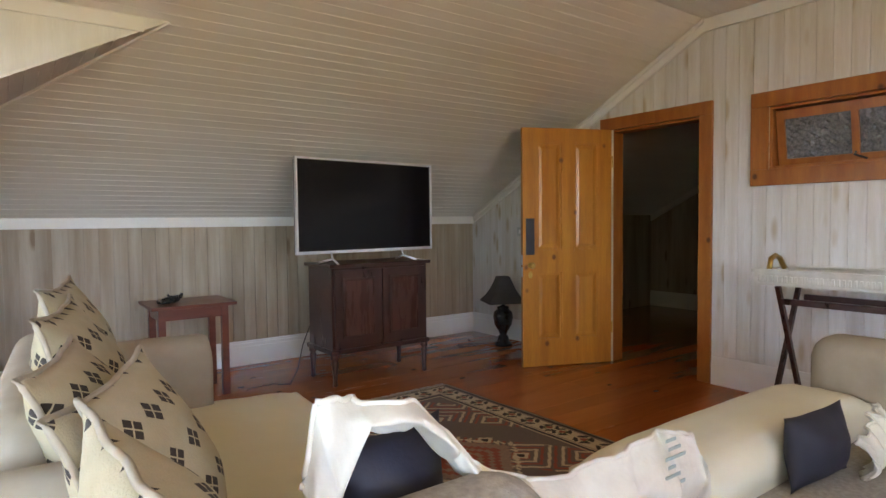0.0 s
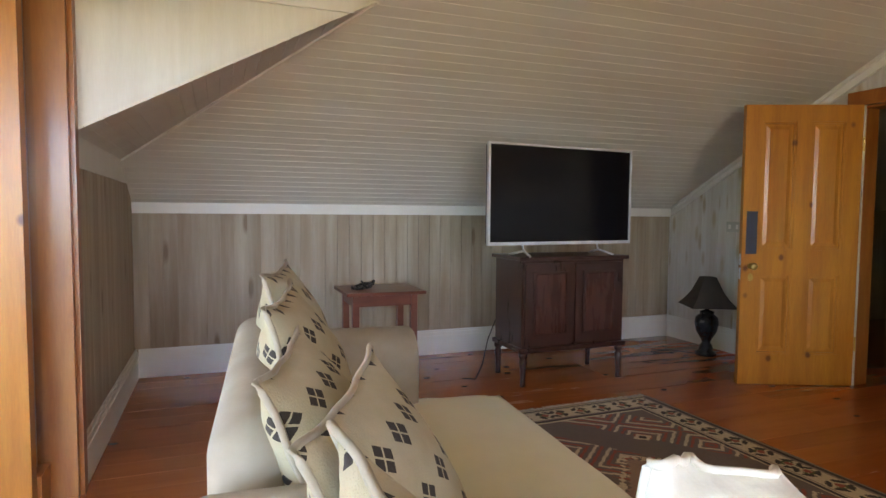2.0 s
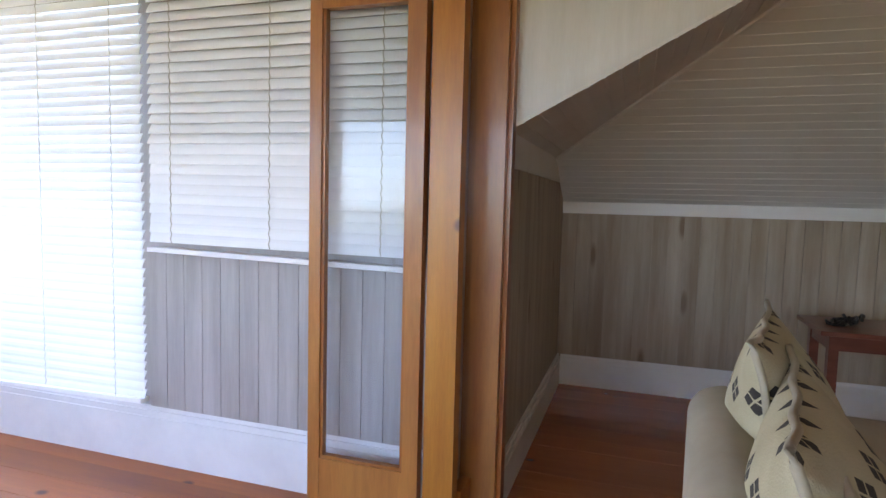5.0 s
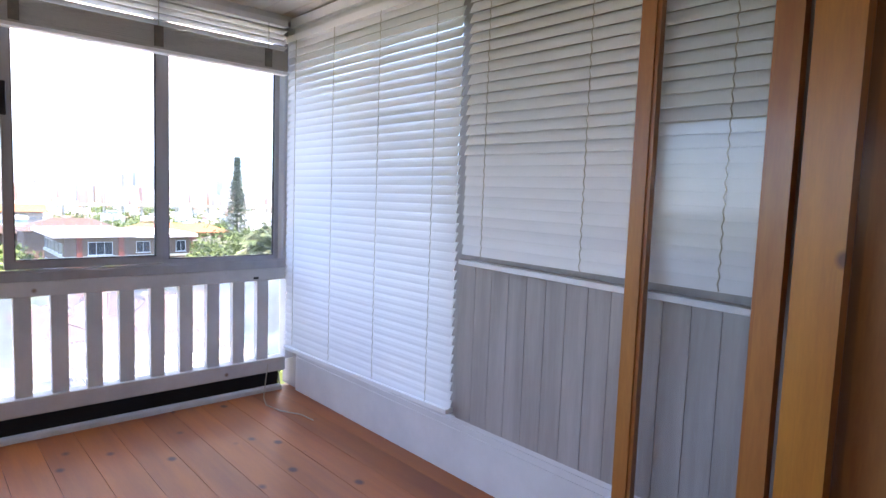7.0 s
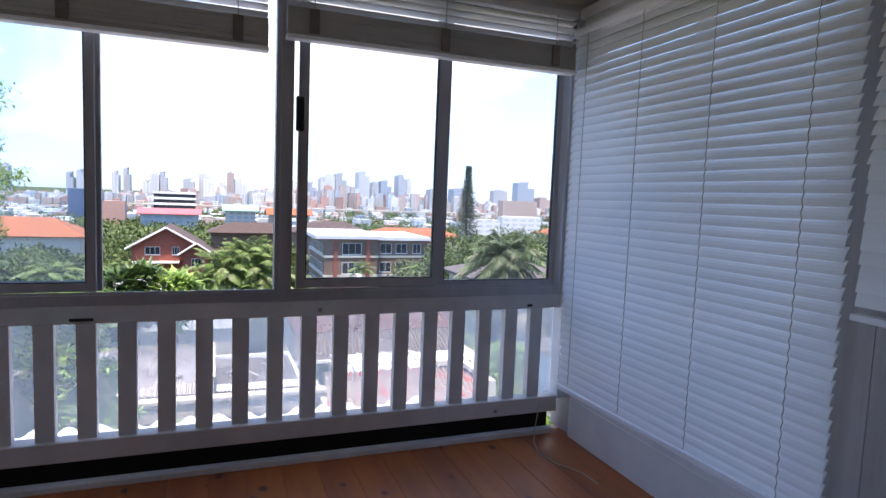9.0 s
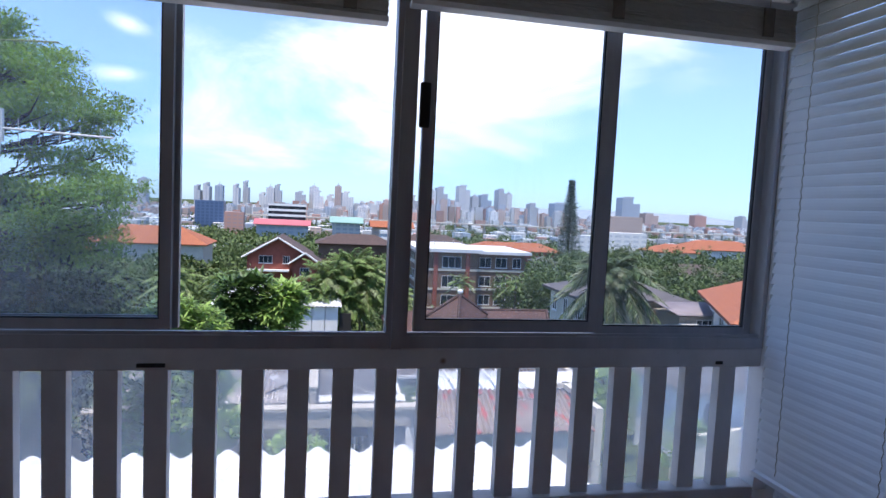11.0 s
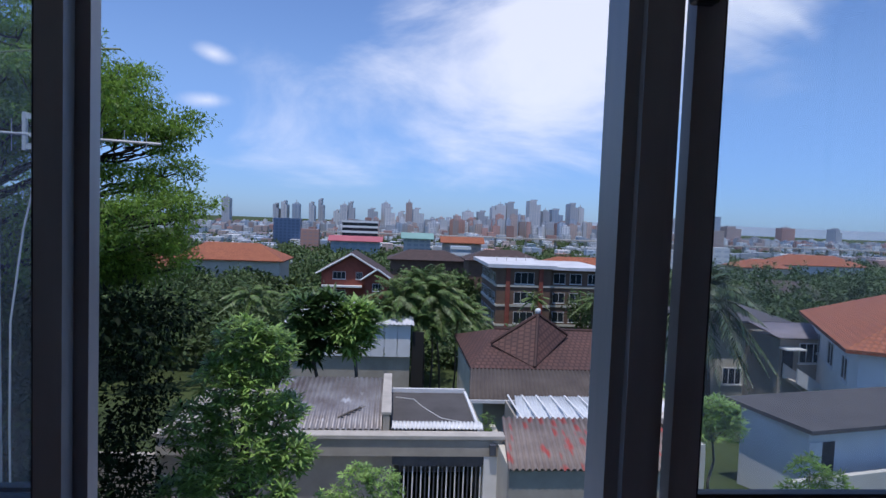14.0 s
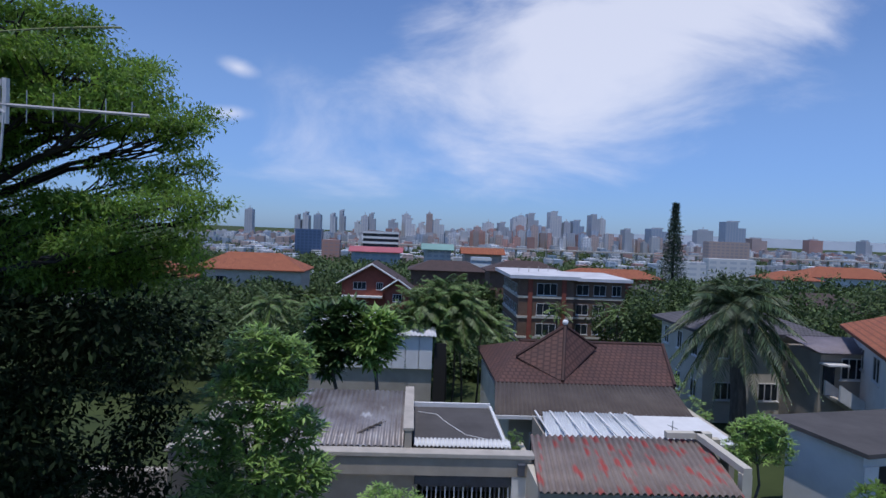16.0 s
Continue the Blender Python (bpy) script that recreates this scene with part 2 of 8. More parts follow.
ALU = mat("anodised_aluminium", (0.44, 0.43, 0.44), (0.36, 0.35, 0.36), 4, 0.42, 0.03, (3, 3, 0.5), metal=0.25)
ALUDARK = mat("dark_gasket", (0.03, 0.03, 0.035), None, 8, 0.5, 0.05)
RAILPAINT = mat("railing_paint", (0.66, 0.64, 0.62), (0.52, 0.50, 0.48), 3, 0.5, 0.1, spots=(3.5, 0.06, (0.25, 0.16, 0.1)))
CORD = mat("pale_cord", (0.55, 0.5, 0.42), None, 10, 0.8, 0.1)
PLASTICBOX = mat("ivory_plastic", (0.55, 0.56, 0.5), None, 6, 0.4, 0.02)
MARBLE = mat("white_carved_tray", (0.66, 0.63, 0.55), (0.5, 0.47, 0.4), 9, 0.5, 0.25)
GLASS = glass("window_glass", (0.96, 0.985, 1.0), 0.0, 0.035)
HAZEGLASS = glass("dusty_glass", (0.92, 0.97, 1.0), 0.0, 0.085)
DOORGLASS = glass("door_glass", (0.95, 0.98, 1.0), 0.0, 0.03)
RAILGLASS = glass("grimy_rail_glass", (0.95, 0.97, 0.98), 0.0, 0.44)
FROST = mat("pebbled_glass", (0.20, 0.205, 0.21), (0.06, 0.063, 0.066), 55, 0.22, 0.6, fine=60)


# ---------- building helpers ----------
def box(bm, x0, x1, y0, y1, z0, z1, m=None, bevel=0.0):
    vs = [bm.verts.new(v) for v in ((x0, y0, z0), (x1, y0, z0), (x1, y1, z0), (x0, y1, z0), (x0, y0, z1), (x1, y0, z1), (x1, y1, z1), (x0, y1, z1))]
    fs = [bm.faces.new([vs[i] for i in f]) for f in ((3, 2, 1, 0), (4, 5, 6, 7), (0, 1, 5, 4), (1, 2, 6, 5), (2, 3, 7, 6), (3, 0, 4, 7))]
    if m is not None:
        bmesh.ops.transform(bm, matrix=m, verts=vs)
    if bevel:
        es = list({e for f in fs for e in f.edges})
        bmesh.ops.bevel(bm, geom=es, offset=bevel, segments=2, profile=0.5, affect="EDGES")
    return vs


def quad(bm, *ps):
    return bm.faces.new([bm.verts.new(p) for p in ps])


def prism(bm, poly, axis, a, b):
    """A solid with the given outline, drawn in the two other axes, from a to b along axis."""
    def at(u, v, w):
        return {"x": (w, u, v), "y": (u, w, v), "z": (u, v, w)}[axis]
    lo, hi = [bm.verts.new(at(u, v, a)) for u, v in poly], [bm.verts.new(at(u, v, b)) for u, v in poly]
    bm.faces.new(lo), bm.faces.new(hi[::-1])
    for i in range(len(poly)):
        j = (i + 1) % len(poly)
        bm.faces.new((lo[j], lo[i], hi[i], hi[j]))
    bmesh.ops.recalc_face_normals(bm, faces=bm.faces[:])


def tube(bm, path, radii, sides=8, caps=True):
    """A tapered round tube along a path."""
    path = [Vector(p) for p in path]
    if not hasattr(radii, "__len__"):
        radii = [radii] * len(path)
    rings = []
    ref = Vector((0, 0, 1))
    for i, p in enumerate(path):
        d = (path[min(i + 1, len(path) - 1)] - path[max(i - 1, 0)]).normalized()
        s = d.cross(ref if abs(d.z) < 0.95 else Vector((1, 0, 0))).normalized()
        u = s.cross(d)
        rings.append([bm.verts.new(p + (s * math.cos(k * math.tau / sides) + u * math.sin(k * math.tau / sides)) * radii[i]) for k in range(sides)])
    for a, b in zip(rings, rings[1:]):
        for k in range(sides):
            bm.faces.new((a[k], a[(k + 1) % sides], b[(k + 1) % sides], b[k]))
    if caps:
        bm.faces.new(rings[0][::-1]), bm.faces.new(rings[-1])


def lathe(bm, profile, cx=0, cy=0, sides=20):
    rings = [[bm.verts.new((cx + r * math.cos(k * math.tau / sides), cy + r * math.sin(k * math.tau / sides), z)) for k in range(sides)] for r, z in profile]
    for a, b in zip(rings, rings[1:]):
        for k in range(sides):
            bm.faces.new((a[k], a[(k + 1) % sides], b[(k + 1) % sides], b[k]))
    bm.faces.new(rings[0][::-1]), bm.faces.new(rings[-1])


def part(name, bm, material, parent=None, label="", smooth=False):
    """Links a bmesh as one mesh object, under a thing or part if given."""
    me = bpy.data.meshes.new(name)
    bm.to_mesh(me)
    bm.free()
    if smooth:
        me.polygons.foreach_set("use_smooth", [True] * len(me.polygons))
    me.materials.append(material)
    ob = new(name, me)
    if parent is not None:
        ob.parent = parent
        ob.matrix_parent_inverse = parent.matrix_basis.inverted()
    if label:
        ob["label"] = label
    return ob


def boxpart(name, dims, material, parent=None, label="", bevel=0.0, m=None):
    bm = bmesh.new()
    box(bm, *dims, m=m, bevel=bevel)
    return part(name, bm, material, parent, label)


def thing(name, at, label, category, group="", rz=0):
    ob = new(name)
    ob.matrix_basis = pose(*at, 0, 0, rz)
    ob.empty_display_size = 0.1
    return tagged(ob, label, category, group)


def structure(ob, label, category):
    return tagged(ob, label, category, kind="structure")


def piece(name, mesh, m, parent):
    ob = new(name, mesh)
    ob.parent = parent
    ob.matrix_basis = m
    return ob


def plank_mesh(name, lx, ly, lz, material):
    bm = bmesh.new()
    box(bm, 0, lx, 0, ly, 0, lz)
    me = bpy.data.meshes.new(name)
    bm.to_mesh(me)
    bm.free()
    me.materials.append(material)
    return me


# ---------- the room: numbers ----------
XD, YT, XL, YJ = 4.37, 5.66, -0.43, 3.795      # door wall, television wall, low wall, dormer cheek
KNEE = 1.27                                     # height of the low television wall
RISE = 0.52                                     # slope of the roof lining
ZFLAT = 2.68
YFLAT = YT - (ZFLAT - KNEE) / RISE              # where the slope meets the flat
LRISE, LKNEE = 0.538, 1.53                      # the slope over the low wall
YB = -2.5                                       # back wall
XW, YS, YS0 = -3.66, 3.66, -1.1                 # sunroom: window plane, blind wall, far end
XIN = -0.56                                     # sunroom face of the dividing wall
ZSUN = 2.36


def zslope(y):
    return KNEE + RISE * (YT - y)


# floors
bm = bmesh.new()
box(bm, XL - 0.13, 9.0, YB - 0.1, 7.0, -0.2, -0.022)
floor = structure(part("floor", bm, FLOOR), "glossy red-brown varnished pine board floor", "floor")
bm = bmesh.new()
box(bm, XW - 0.1, XL - 0.13, YS0 - 0.1, YS + 0.1, -0.2, -0.022)
sunfloor = structure(part("floor_sunroom", bm, SUNFLOOR), "honey-coloured knotty pine board floor of the sunroom", "floor")

# television wall
bm = bmesh.new()
box(bm, XL - 0.12, XD, YT + 0.012, YT + 0.13, 0, KNEE + 0.02)
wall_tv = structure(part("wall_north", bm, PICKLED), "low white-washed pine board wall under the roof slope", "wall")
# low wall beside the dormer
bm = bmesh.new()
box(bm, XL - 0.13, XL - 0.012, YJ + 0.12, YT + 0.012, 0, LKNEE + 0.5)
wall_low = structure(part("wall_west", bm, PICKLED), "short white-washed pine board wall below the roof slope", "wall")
boxpart("frieze", (XL - 0.012, XL + 0.006, YJ, YT, 1.395, LKNEE + 0.06), CEIL, wall_low, "pale painted frieze board")
# dormer cheek
bm = bmesh.new()
xa = XL + (zslope(YJ) - LKNEE) / LRISE
prism(bm, [(XL - 0.13, LKNEE + 0.011), (XL, LKNEE + 0.011), (xa, zslope(YJ) + 0.011), (xa, zslope(YJ) + 0.03), (XL - 0.13, zslope(YJ) + 0.03)], "y", YJ, YJ + 0.11)
cheek = structure(part("wall_dormer", bm, mat("white_washed_cheek", (0.80, 0.785, 0.74), (0.71, 0.69, 0.63), 2.0, 0.5, 0.08, (7, 7, 0.6), streak=0.12, fine=30)), "white-washed triangular board wall above the low slope", "wall")
boxpart("top_trim", (XL, xa - 0.12, YJ - 0.012, YJ, zslope(YJ) - 0.075, zslope(YJ) - 0.01), WHITE, cheek)
# door wall with door and fanlight openings
DY0, DY1, DZ = 2.98, 3.79, 1.98
FY0, FY1, FZ0, FZ1 = 1.05, 2.49, 1.55, 1.97
bm = bmesh.new()
for y0, y1, z0, z1 in ((DY1, YT + 0.13, 0, 2.75), (DY0, DY1, DZ, 2.75), (FY1, DY0, 0, 2.75), (FY0, FY1, 0, FZ0), (FY0, FY1, FZ1, 2.75), (YB, FY0, 0, 2.75)):
    box(bm, XD + 0.012, XD + 0.13, y0, y1, z0, z1)
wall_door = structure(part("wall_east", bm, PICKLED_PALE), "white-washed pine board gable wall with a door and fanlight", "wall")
# unseen back wall; its window opening is assumed from the light in the room
bm = bmesh.new()
for x0, x1, z0, z1 in ((XL - 0.13, 0.0, 0, 2.75), (1.5, XD + 0.13, 0, 2.75), (0.0, 1.5, 0, 1.05), (0.0, 1.5, 2.25, 2.75)):
    box(bm, x0, x1, YB - 0.12, YB, z0, z1)
structure(part("wall_south", bm, PICKLED), "white-washed pine board back wall with an assumed window opening", "wall")
# unseen overhang, added to stop sun entering by the back wall opening
bm = bmesh.new()
box(bm, XL - 0.4, XD + 0.4, YB - 0.95, YB - 0.12, 2.40, 2.50)
structure(part("sun_block_south", bm, CEIL), "unseen eaves added to keep the sun out of the back wall opening", "roof")
# dividing wall towards the sunroom; unseen near end opened wider to light the gable wall
OY0, OY1, OZ = -0.5, 3.76, 2.12
bm = bmesh.new()
box(bm, XIN, XL, YB, OY0, 0, 2.75)
box(bm, XIN, XL, OY0, OY1, OZ, 2.75)
box(bm, XIN, XL, OY1, YJ + 0.11, 0, 2.75)
wall_mid = structure(part("wall_dividing", bm, PICKLED_COOL), "white-washed board wall with a wide glazed opening", "wall")


# ceilings: boards with raised beads
def boards(bm, p0, along, up, n, pitch, length_of, thick=0.012):
    """Strips of lining: p0 start, along and up unit vectors; length_of(i) gives start and end of the strip."""
    nrm = along.cross(up).normalized()
    for i in range(n):
        for a, b, h in ((0.0, pitch - 0.011, 0.0), (pitch - 0.010, pitch - 0.001, 0.002)):
            s, e = length_of(i * pitch + a)
            s2, e2 = length_of(i * pitch + b)
            if e - s < 0.02 or e2 - s2 < 0.005:
                continue
            q = [p0 + along * s + up * (i * pitch + a), p0 + along * e + up * (i * pitch + a), p0 + along * e2 + up * (i * pitch + b), p0 + along * s2 + up * (i * pitch + b)]
            lo, hi = [bm.verts.new(v + nrm * h) for v in q], [bm.verts.new(v - nrm * thick) for v in q]
            bm.faces.new(lo)
            for k in range(4):
                bm.faces.new((lo[k], hi[k], hi[(k + 1) % 4], lo[(k + 1) % 4]))


run = math.hypot(1, RISE)
up_n = Vector((0, -1, RISE)).normalized()
slope_len = (YT - YFLAT) * run
bm = bmesh.new()


def span_tv(d):
    y, z = YT - d / run, KNEE + RISE * d / run
    if y > YJ:
        return max(XL, XL + (z - LKNEE) / LRISE), XD + 0.01
    return XL, XD + 0.01


nb = int(slope_len / 0.068)
boards(bm, Vector((0, YT, KNEE)), Vector((1, 0, 0)), up_n, nb, slope_len / nb, span_tv)
# flat part
boards(bm, Vector((0, YFLAT, ZFLAT)), Vector((1, 0, 0)), Vector((0, -1, 0)), 38, 0.115, lambda d: (XL, XD + 0.01))
boards(bm, Vector((0, -1.7, ZFLAT)), Vector((1, 0, 0)), Vector((0, -1, 0)), 7, 0.115, lambda d: (XL, XD + 0.01))
# backing, roof side
o = 0.02
for q in (((XL - 0.13, YT + 0.1, KNEE + o - 0.02), (XD + 0.13, YT + 0.1, KNEE + o - 0.02), (XD + 0.13, YFLAT, ZFLAT + o), (XL - 0.13, YFLAT, ZFLAT + o)),
          ((XL - 0.13, YFLAT, ZFLAT + o), (XD + 0.13, YFLAT, ZFLAT + o), (XD + 0.13, YB - 0.1, ZFLAT + o), (XL - 0.13, YB - 0.1, ZFLAT + o))):
    quad(bm, *q), quad(bm, *[(x, y, z + 0.14) for x, y, z in q[::-1]])
ceiling = structure(part("ceiling", bm, CEIL), "cream painted beaded board ceiling, sloping then flat", "ceiling")
# slope over the low wall
bm = bmesh.new()
lrun = math.hypot(1, LRISE)
up_w = Vector((1, 0, LRISE)).normalized()


def span_w(d):
    z = LKNEE + LRISE * d / lrun
    return YJ, min(YT, YT - (z - KNEE) / RISE)


nl = int((xa - XL) * lrun / 0.068)
boards(bm, Vector((XL, 0, LKNEE)), Vector((0, 1, 0)), up_w, nl, (xa - XL) * lrun / nl, span_w)
quad(bm, (XL - 0.1, YJ, LKNEE + 0.0), (XL - 0.1, YT, LKNEE + 0.0), (xa, YT, zslope(YJ) + 0.05), (xa, YJ, zslope(YJ) + 0.05))
quad(bm, (XL - 0.3, YJ + 0.02, LKNEE + 0.06), (XL - 0.3, YT + 0.1, LKNEE + 0.06), (xa + 0.1, YT + 0.1, zslope(YJ) + 0.24), (xa + 0.1, YJ + 0.02, zslope(YJ) + 0.24))
structure(part("ceiling_low_slope", bm, CEIL), "cream beaded board lining on the low side slope", "ceiling")
# hip bead
bm = bmesh.new()
yk = YT - (LKNEE - KNEE) / RISE
tube(bm, [(XL, yk, LKNEE - 0.004), (xa, YJ + 0.005, zslope(YJ) - 0.004)], 0.012, 6)
structure(part("hip_trim", bm, CEIL), "thin painted bead along the roof hip", "trim")

# trims
bm = bmesh.new()
for z0, z1, d in ((KNEE - 0.075, KNEE - 0.055, 0.018), (KNEE - 0.055, KNEE - 0.02, 0.03), (KNEE - 0.02, KNEE + 0.004, 0.042)):
    box(bm, XL, XD, YT - d, YT, z0, z1)
structure(part("trim_north", bm, CEIL), "white moulded rail along the low wall", "trim")
bm = bmesh.new()
prism(bm, [(YT - 0.04, KNEE - 0.06), (YT - 0.04, KNEE + 0.012), (YFLAT, ZFLAT - 0.004), (YFLAT, ZFLAT - 0.095)], "x", XD - 0.024, XD)
prism(bm, [(YFLAT, ZFLAT - 0.095), (YFLAT, ZFLAT - 0.003), (YB, ZFLAT - 0.003), (YB, ZFLAT - 0.085)], "x", XD - 0.025, XD)
prism(bm, [(YT - 0.06, KNEE - 0.01), (YT - 0.06, KNEE + 0.018), (YFLAT, ZFLAT - 0.006), (YFLAT, ZFLAT - 0.035)], "x", XD - 0.045, XD - 0.024)
structure(part("trim_rake", bm, WHITE), "white painted trim along the sloping ceiling edge", "trim")


def skirting(name, x0, x1, y0, y1, side, h=0.21, m=None, label="tall white moulded skirting board"):
    bm = bmesh.new()
    for z0, z1, d in ((0, h - 0.05, 0.022), (h - 0.05, h - 0.02, 0.017), (h - 0.02, h, 0.011)):
        if side == "y-":
            box(bm, x0, x1, y0 - d, y0, z0, z1)
        elif side == "x-":
            box(bm, x0 - d, x0, y0, y1, z0, z1)
        elif side == "x+":
            box(bm, x0, x0 + d, y0, y1, z0, z1)
    return structure(part(name, bm, m or WHITE), label, "skirting board")


skirting("baseboard", XL + 0.022, XD - 0.022, YT, YT, "y-")
skirting("baseboard", XD, XD, DY1 + 0.11, YT, "x-")
skirting("baseboard", XD, XD, YB, DY0 - 0.11, "x-")
skirting("baseboard", XL, XL, YJ, YT, "x+")

# passage beyond the door
bm = bmesh.new()
box(bm, XD + 0.13, 7.75, 5.6, 5.72, 0, 1.6)
box(bm, 7.6, 7.72, 1.4, 5.72, 0, 2.75)
box(bm, XD + 0.13, 7.72, 1.3, 1.42, 0, 2.75)
structure(part("wall_passage", bm, PICKLED), "unlit board walls of the passage beyond the door", "wall")
bm = bmesh.new()
quad(bm, (XD + 0.13, 5.72, 1.22), (7.72, 5.72, 1.22), (7.72, YFLAT, ZFLAT), (XD + 0.13, YFLAT, ZFLAT))
quad(bm, (XD + 0.13, YFLAT, ZFLAT), (7.72, YFLAT, ZFLAT), (7.72, 1.3, ZFLAT), (XD + 0.13, 1.3, ZFLAT))
structure(part("ceiling_passage", bm, CEIL), "painted sloping ceiling of the passage", "ceiling")
skirting("baseboard", 7.6, 7.6, 1.42, 5.6, "x-")
bm = bmesh.new()
prism(bm, [(5.6, 1.2), (5.6, 1.30), (YFLAT, ZFLAT), (YFLAT, ZFLAT - 0.1)], "x", 7.575, 7.6)
structure(part("trim_passage", bm, WHITE), "white trim on the passage wall", "trim")

# ---------- sunroom shell ----------
# blind wall: boarded below and beside, with a wide window behind the blinds
BX0, BX1, BZ0, BZ1 = -3.55, -2.10, 0.31, 2.14
bm = bmesh.new()
for x0, x1, z0, z1 in ((XW - 0.1, BX0, 0, 2.75), (BX1, XIN, 0, 2.75), (BX0, BX1, 0, BZ0), (BX0, BX1, BZ1, 2.75)):
    box(bm, x0, x1, YS, YS + 0.1, z0, z1)
wall_blind = structure(part("wall_sunroom_north", bm, PICKLED_COOL), "boarded sunroom wall behind the blinds", "wall")
# end wall is unseen; its window opening is added to let fill in
bm = bmesh.new()
for x0, x1, z0, z1 in ((XW - 0.1, -3.5, 0, 2.75), (-0.7, XIN, 0, 2.75), (-3.5, -0.7, 0, 0.8), (-3.5, -0.7, 2.2, 2.75)):
    box(bm, x0, x1, YS0 - 0.1, YS0, z0, z1)
structure(part("wall_sunroom_south", bm, PICKLED_COOL), "unseen boarded end wall of the sunroom with an added window opening", "wall")
bm = bmesh.new()
boards(bm, Vector((0, YS, ZSUN)), Vector((1, 0, 0)), Vector((0, -1, 0)), 36, 0.1325, lambda d: (XW - 0.05, XIN))
quad(bm, (XW - 0.1, YS0, ZSUN + 0.02), (XIN, YS0, ZSUN + 0.02), (XIN, YS, ZSUN + 0.02), (XW - 0.1, YS, ZSUN + 0.02))
structure(part("ceiling_sunroom", bm, CEIL), "white painted board ceiling of the sunroom", "ceiling")
# unseen roof over the sunroom; its overhang is added to block the sun
bm = bmesh.new()
box(bm, XW - 0.35, XIN, YS0 - 0.9, YS + 0.35, 2.55, 2.68)
structure(part("roof_sun_overhang", bm, SUNWHITE), "unseen sunroom roof with an overhang added to block the sun", "roof")
# cornices
bm = bmesh.new()
box(bm, XW + 0.09, XIN, YS - 0.045, YS, 2.255, 2.345)
box(bm, XW + 0.09, XIN, YS - 0.075, YS - 0.045, 2.29, 2.345)
structure(part("trim_sunroom", bm, SUNWHITE), "white cornice above the blinds", "trim")
bm = bmesh.new()
box(bm, XW + 0.0, XW + 0.09, YS0, YS, 2.325, 2.36)
box(bm, XW - 0.06, XW + 0.0, YS0, YS, 2.295, 2.56)
structure(part("window_head", bm, SUNWHITE), "white beam above the sliding windows", "beam")
skirting("baseboard", XW + 0.12, XIN, YS, YS, "y-", 0.27, SUNWHITE, "deep white painted skirting ledge below the blinds")

# ---------- sliding windows of the sunroom ----------
ZSILL, ZHEAD = 0.80, 2.29
UNITS = ((2.085, 3.60), (0.50, 2.047), (-1.06, 0.46))


def sash(name, parent, y0, y1, z0, z1, x, pane_mat, w=0.042):
    s = boxpart(name, (x - 0.014, x + 0.014, y0, y0 + w, z0, z1), ALU, parent)
    bm = bmesh.new()
    box(bm, x - 0.014, x + 0.014, y1 - w, y1, z0, z1)
    part("stile", bm, ALU, s)
    bm = bmesh.new()
    box(bm, x - 0.013, x + 0.013, y0 + w, y1 - w, z0, z0 + w)
    part("bottom_rail", bm, ALU, s)
    bm = bmesh.new()
    box(bm, x - 0.013, x + 0.013, y0 + w, y1 - w, z1 - w, z1)
    part("top_rail", bm, ALU, s)
    bm = bmesh.new()
    for a, b, c, d in ((y0 + w, y1 - w, z0 + w, z0 + w + 0.006), (y0 + w, y1 - w, z1 - w - 0.006, z1 - w), (y0 + w, y0 + w + 0.006, z0 + w + 0.006, z1 - w - 0.006), (y1 - w - 0.006, y1 - w, z0 + w + 0.006, z1 - w - 0.006)):
        box(bm, x - 0.008, x + 0.008, a, b, c, d)
    part("gasket", bm, ALUDARK, s)
    bm = bmesh.new()
    quad(bm, (x, y0 + w, z0 + w), (x, y1 - w, z0 + w), (x, y1 - w, z1 - w), (x, y0 + w, z1 - w))
    g = part("pane", bm, pane_mat, s)
    g.visible_shadow = False
    return s


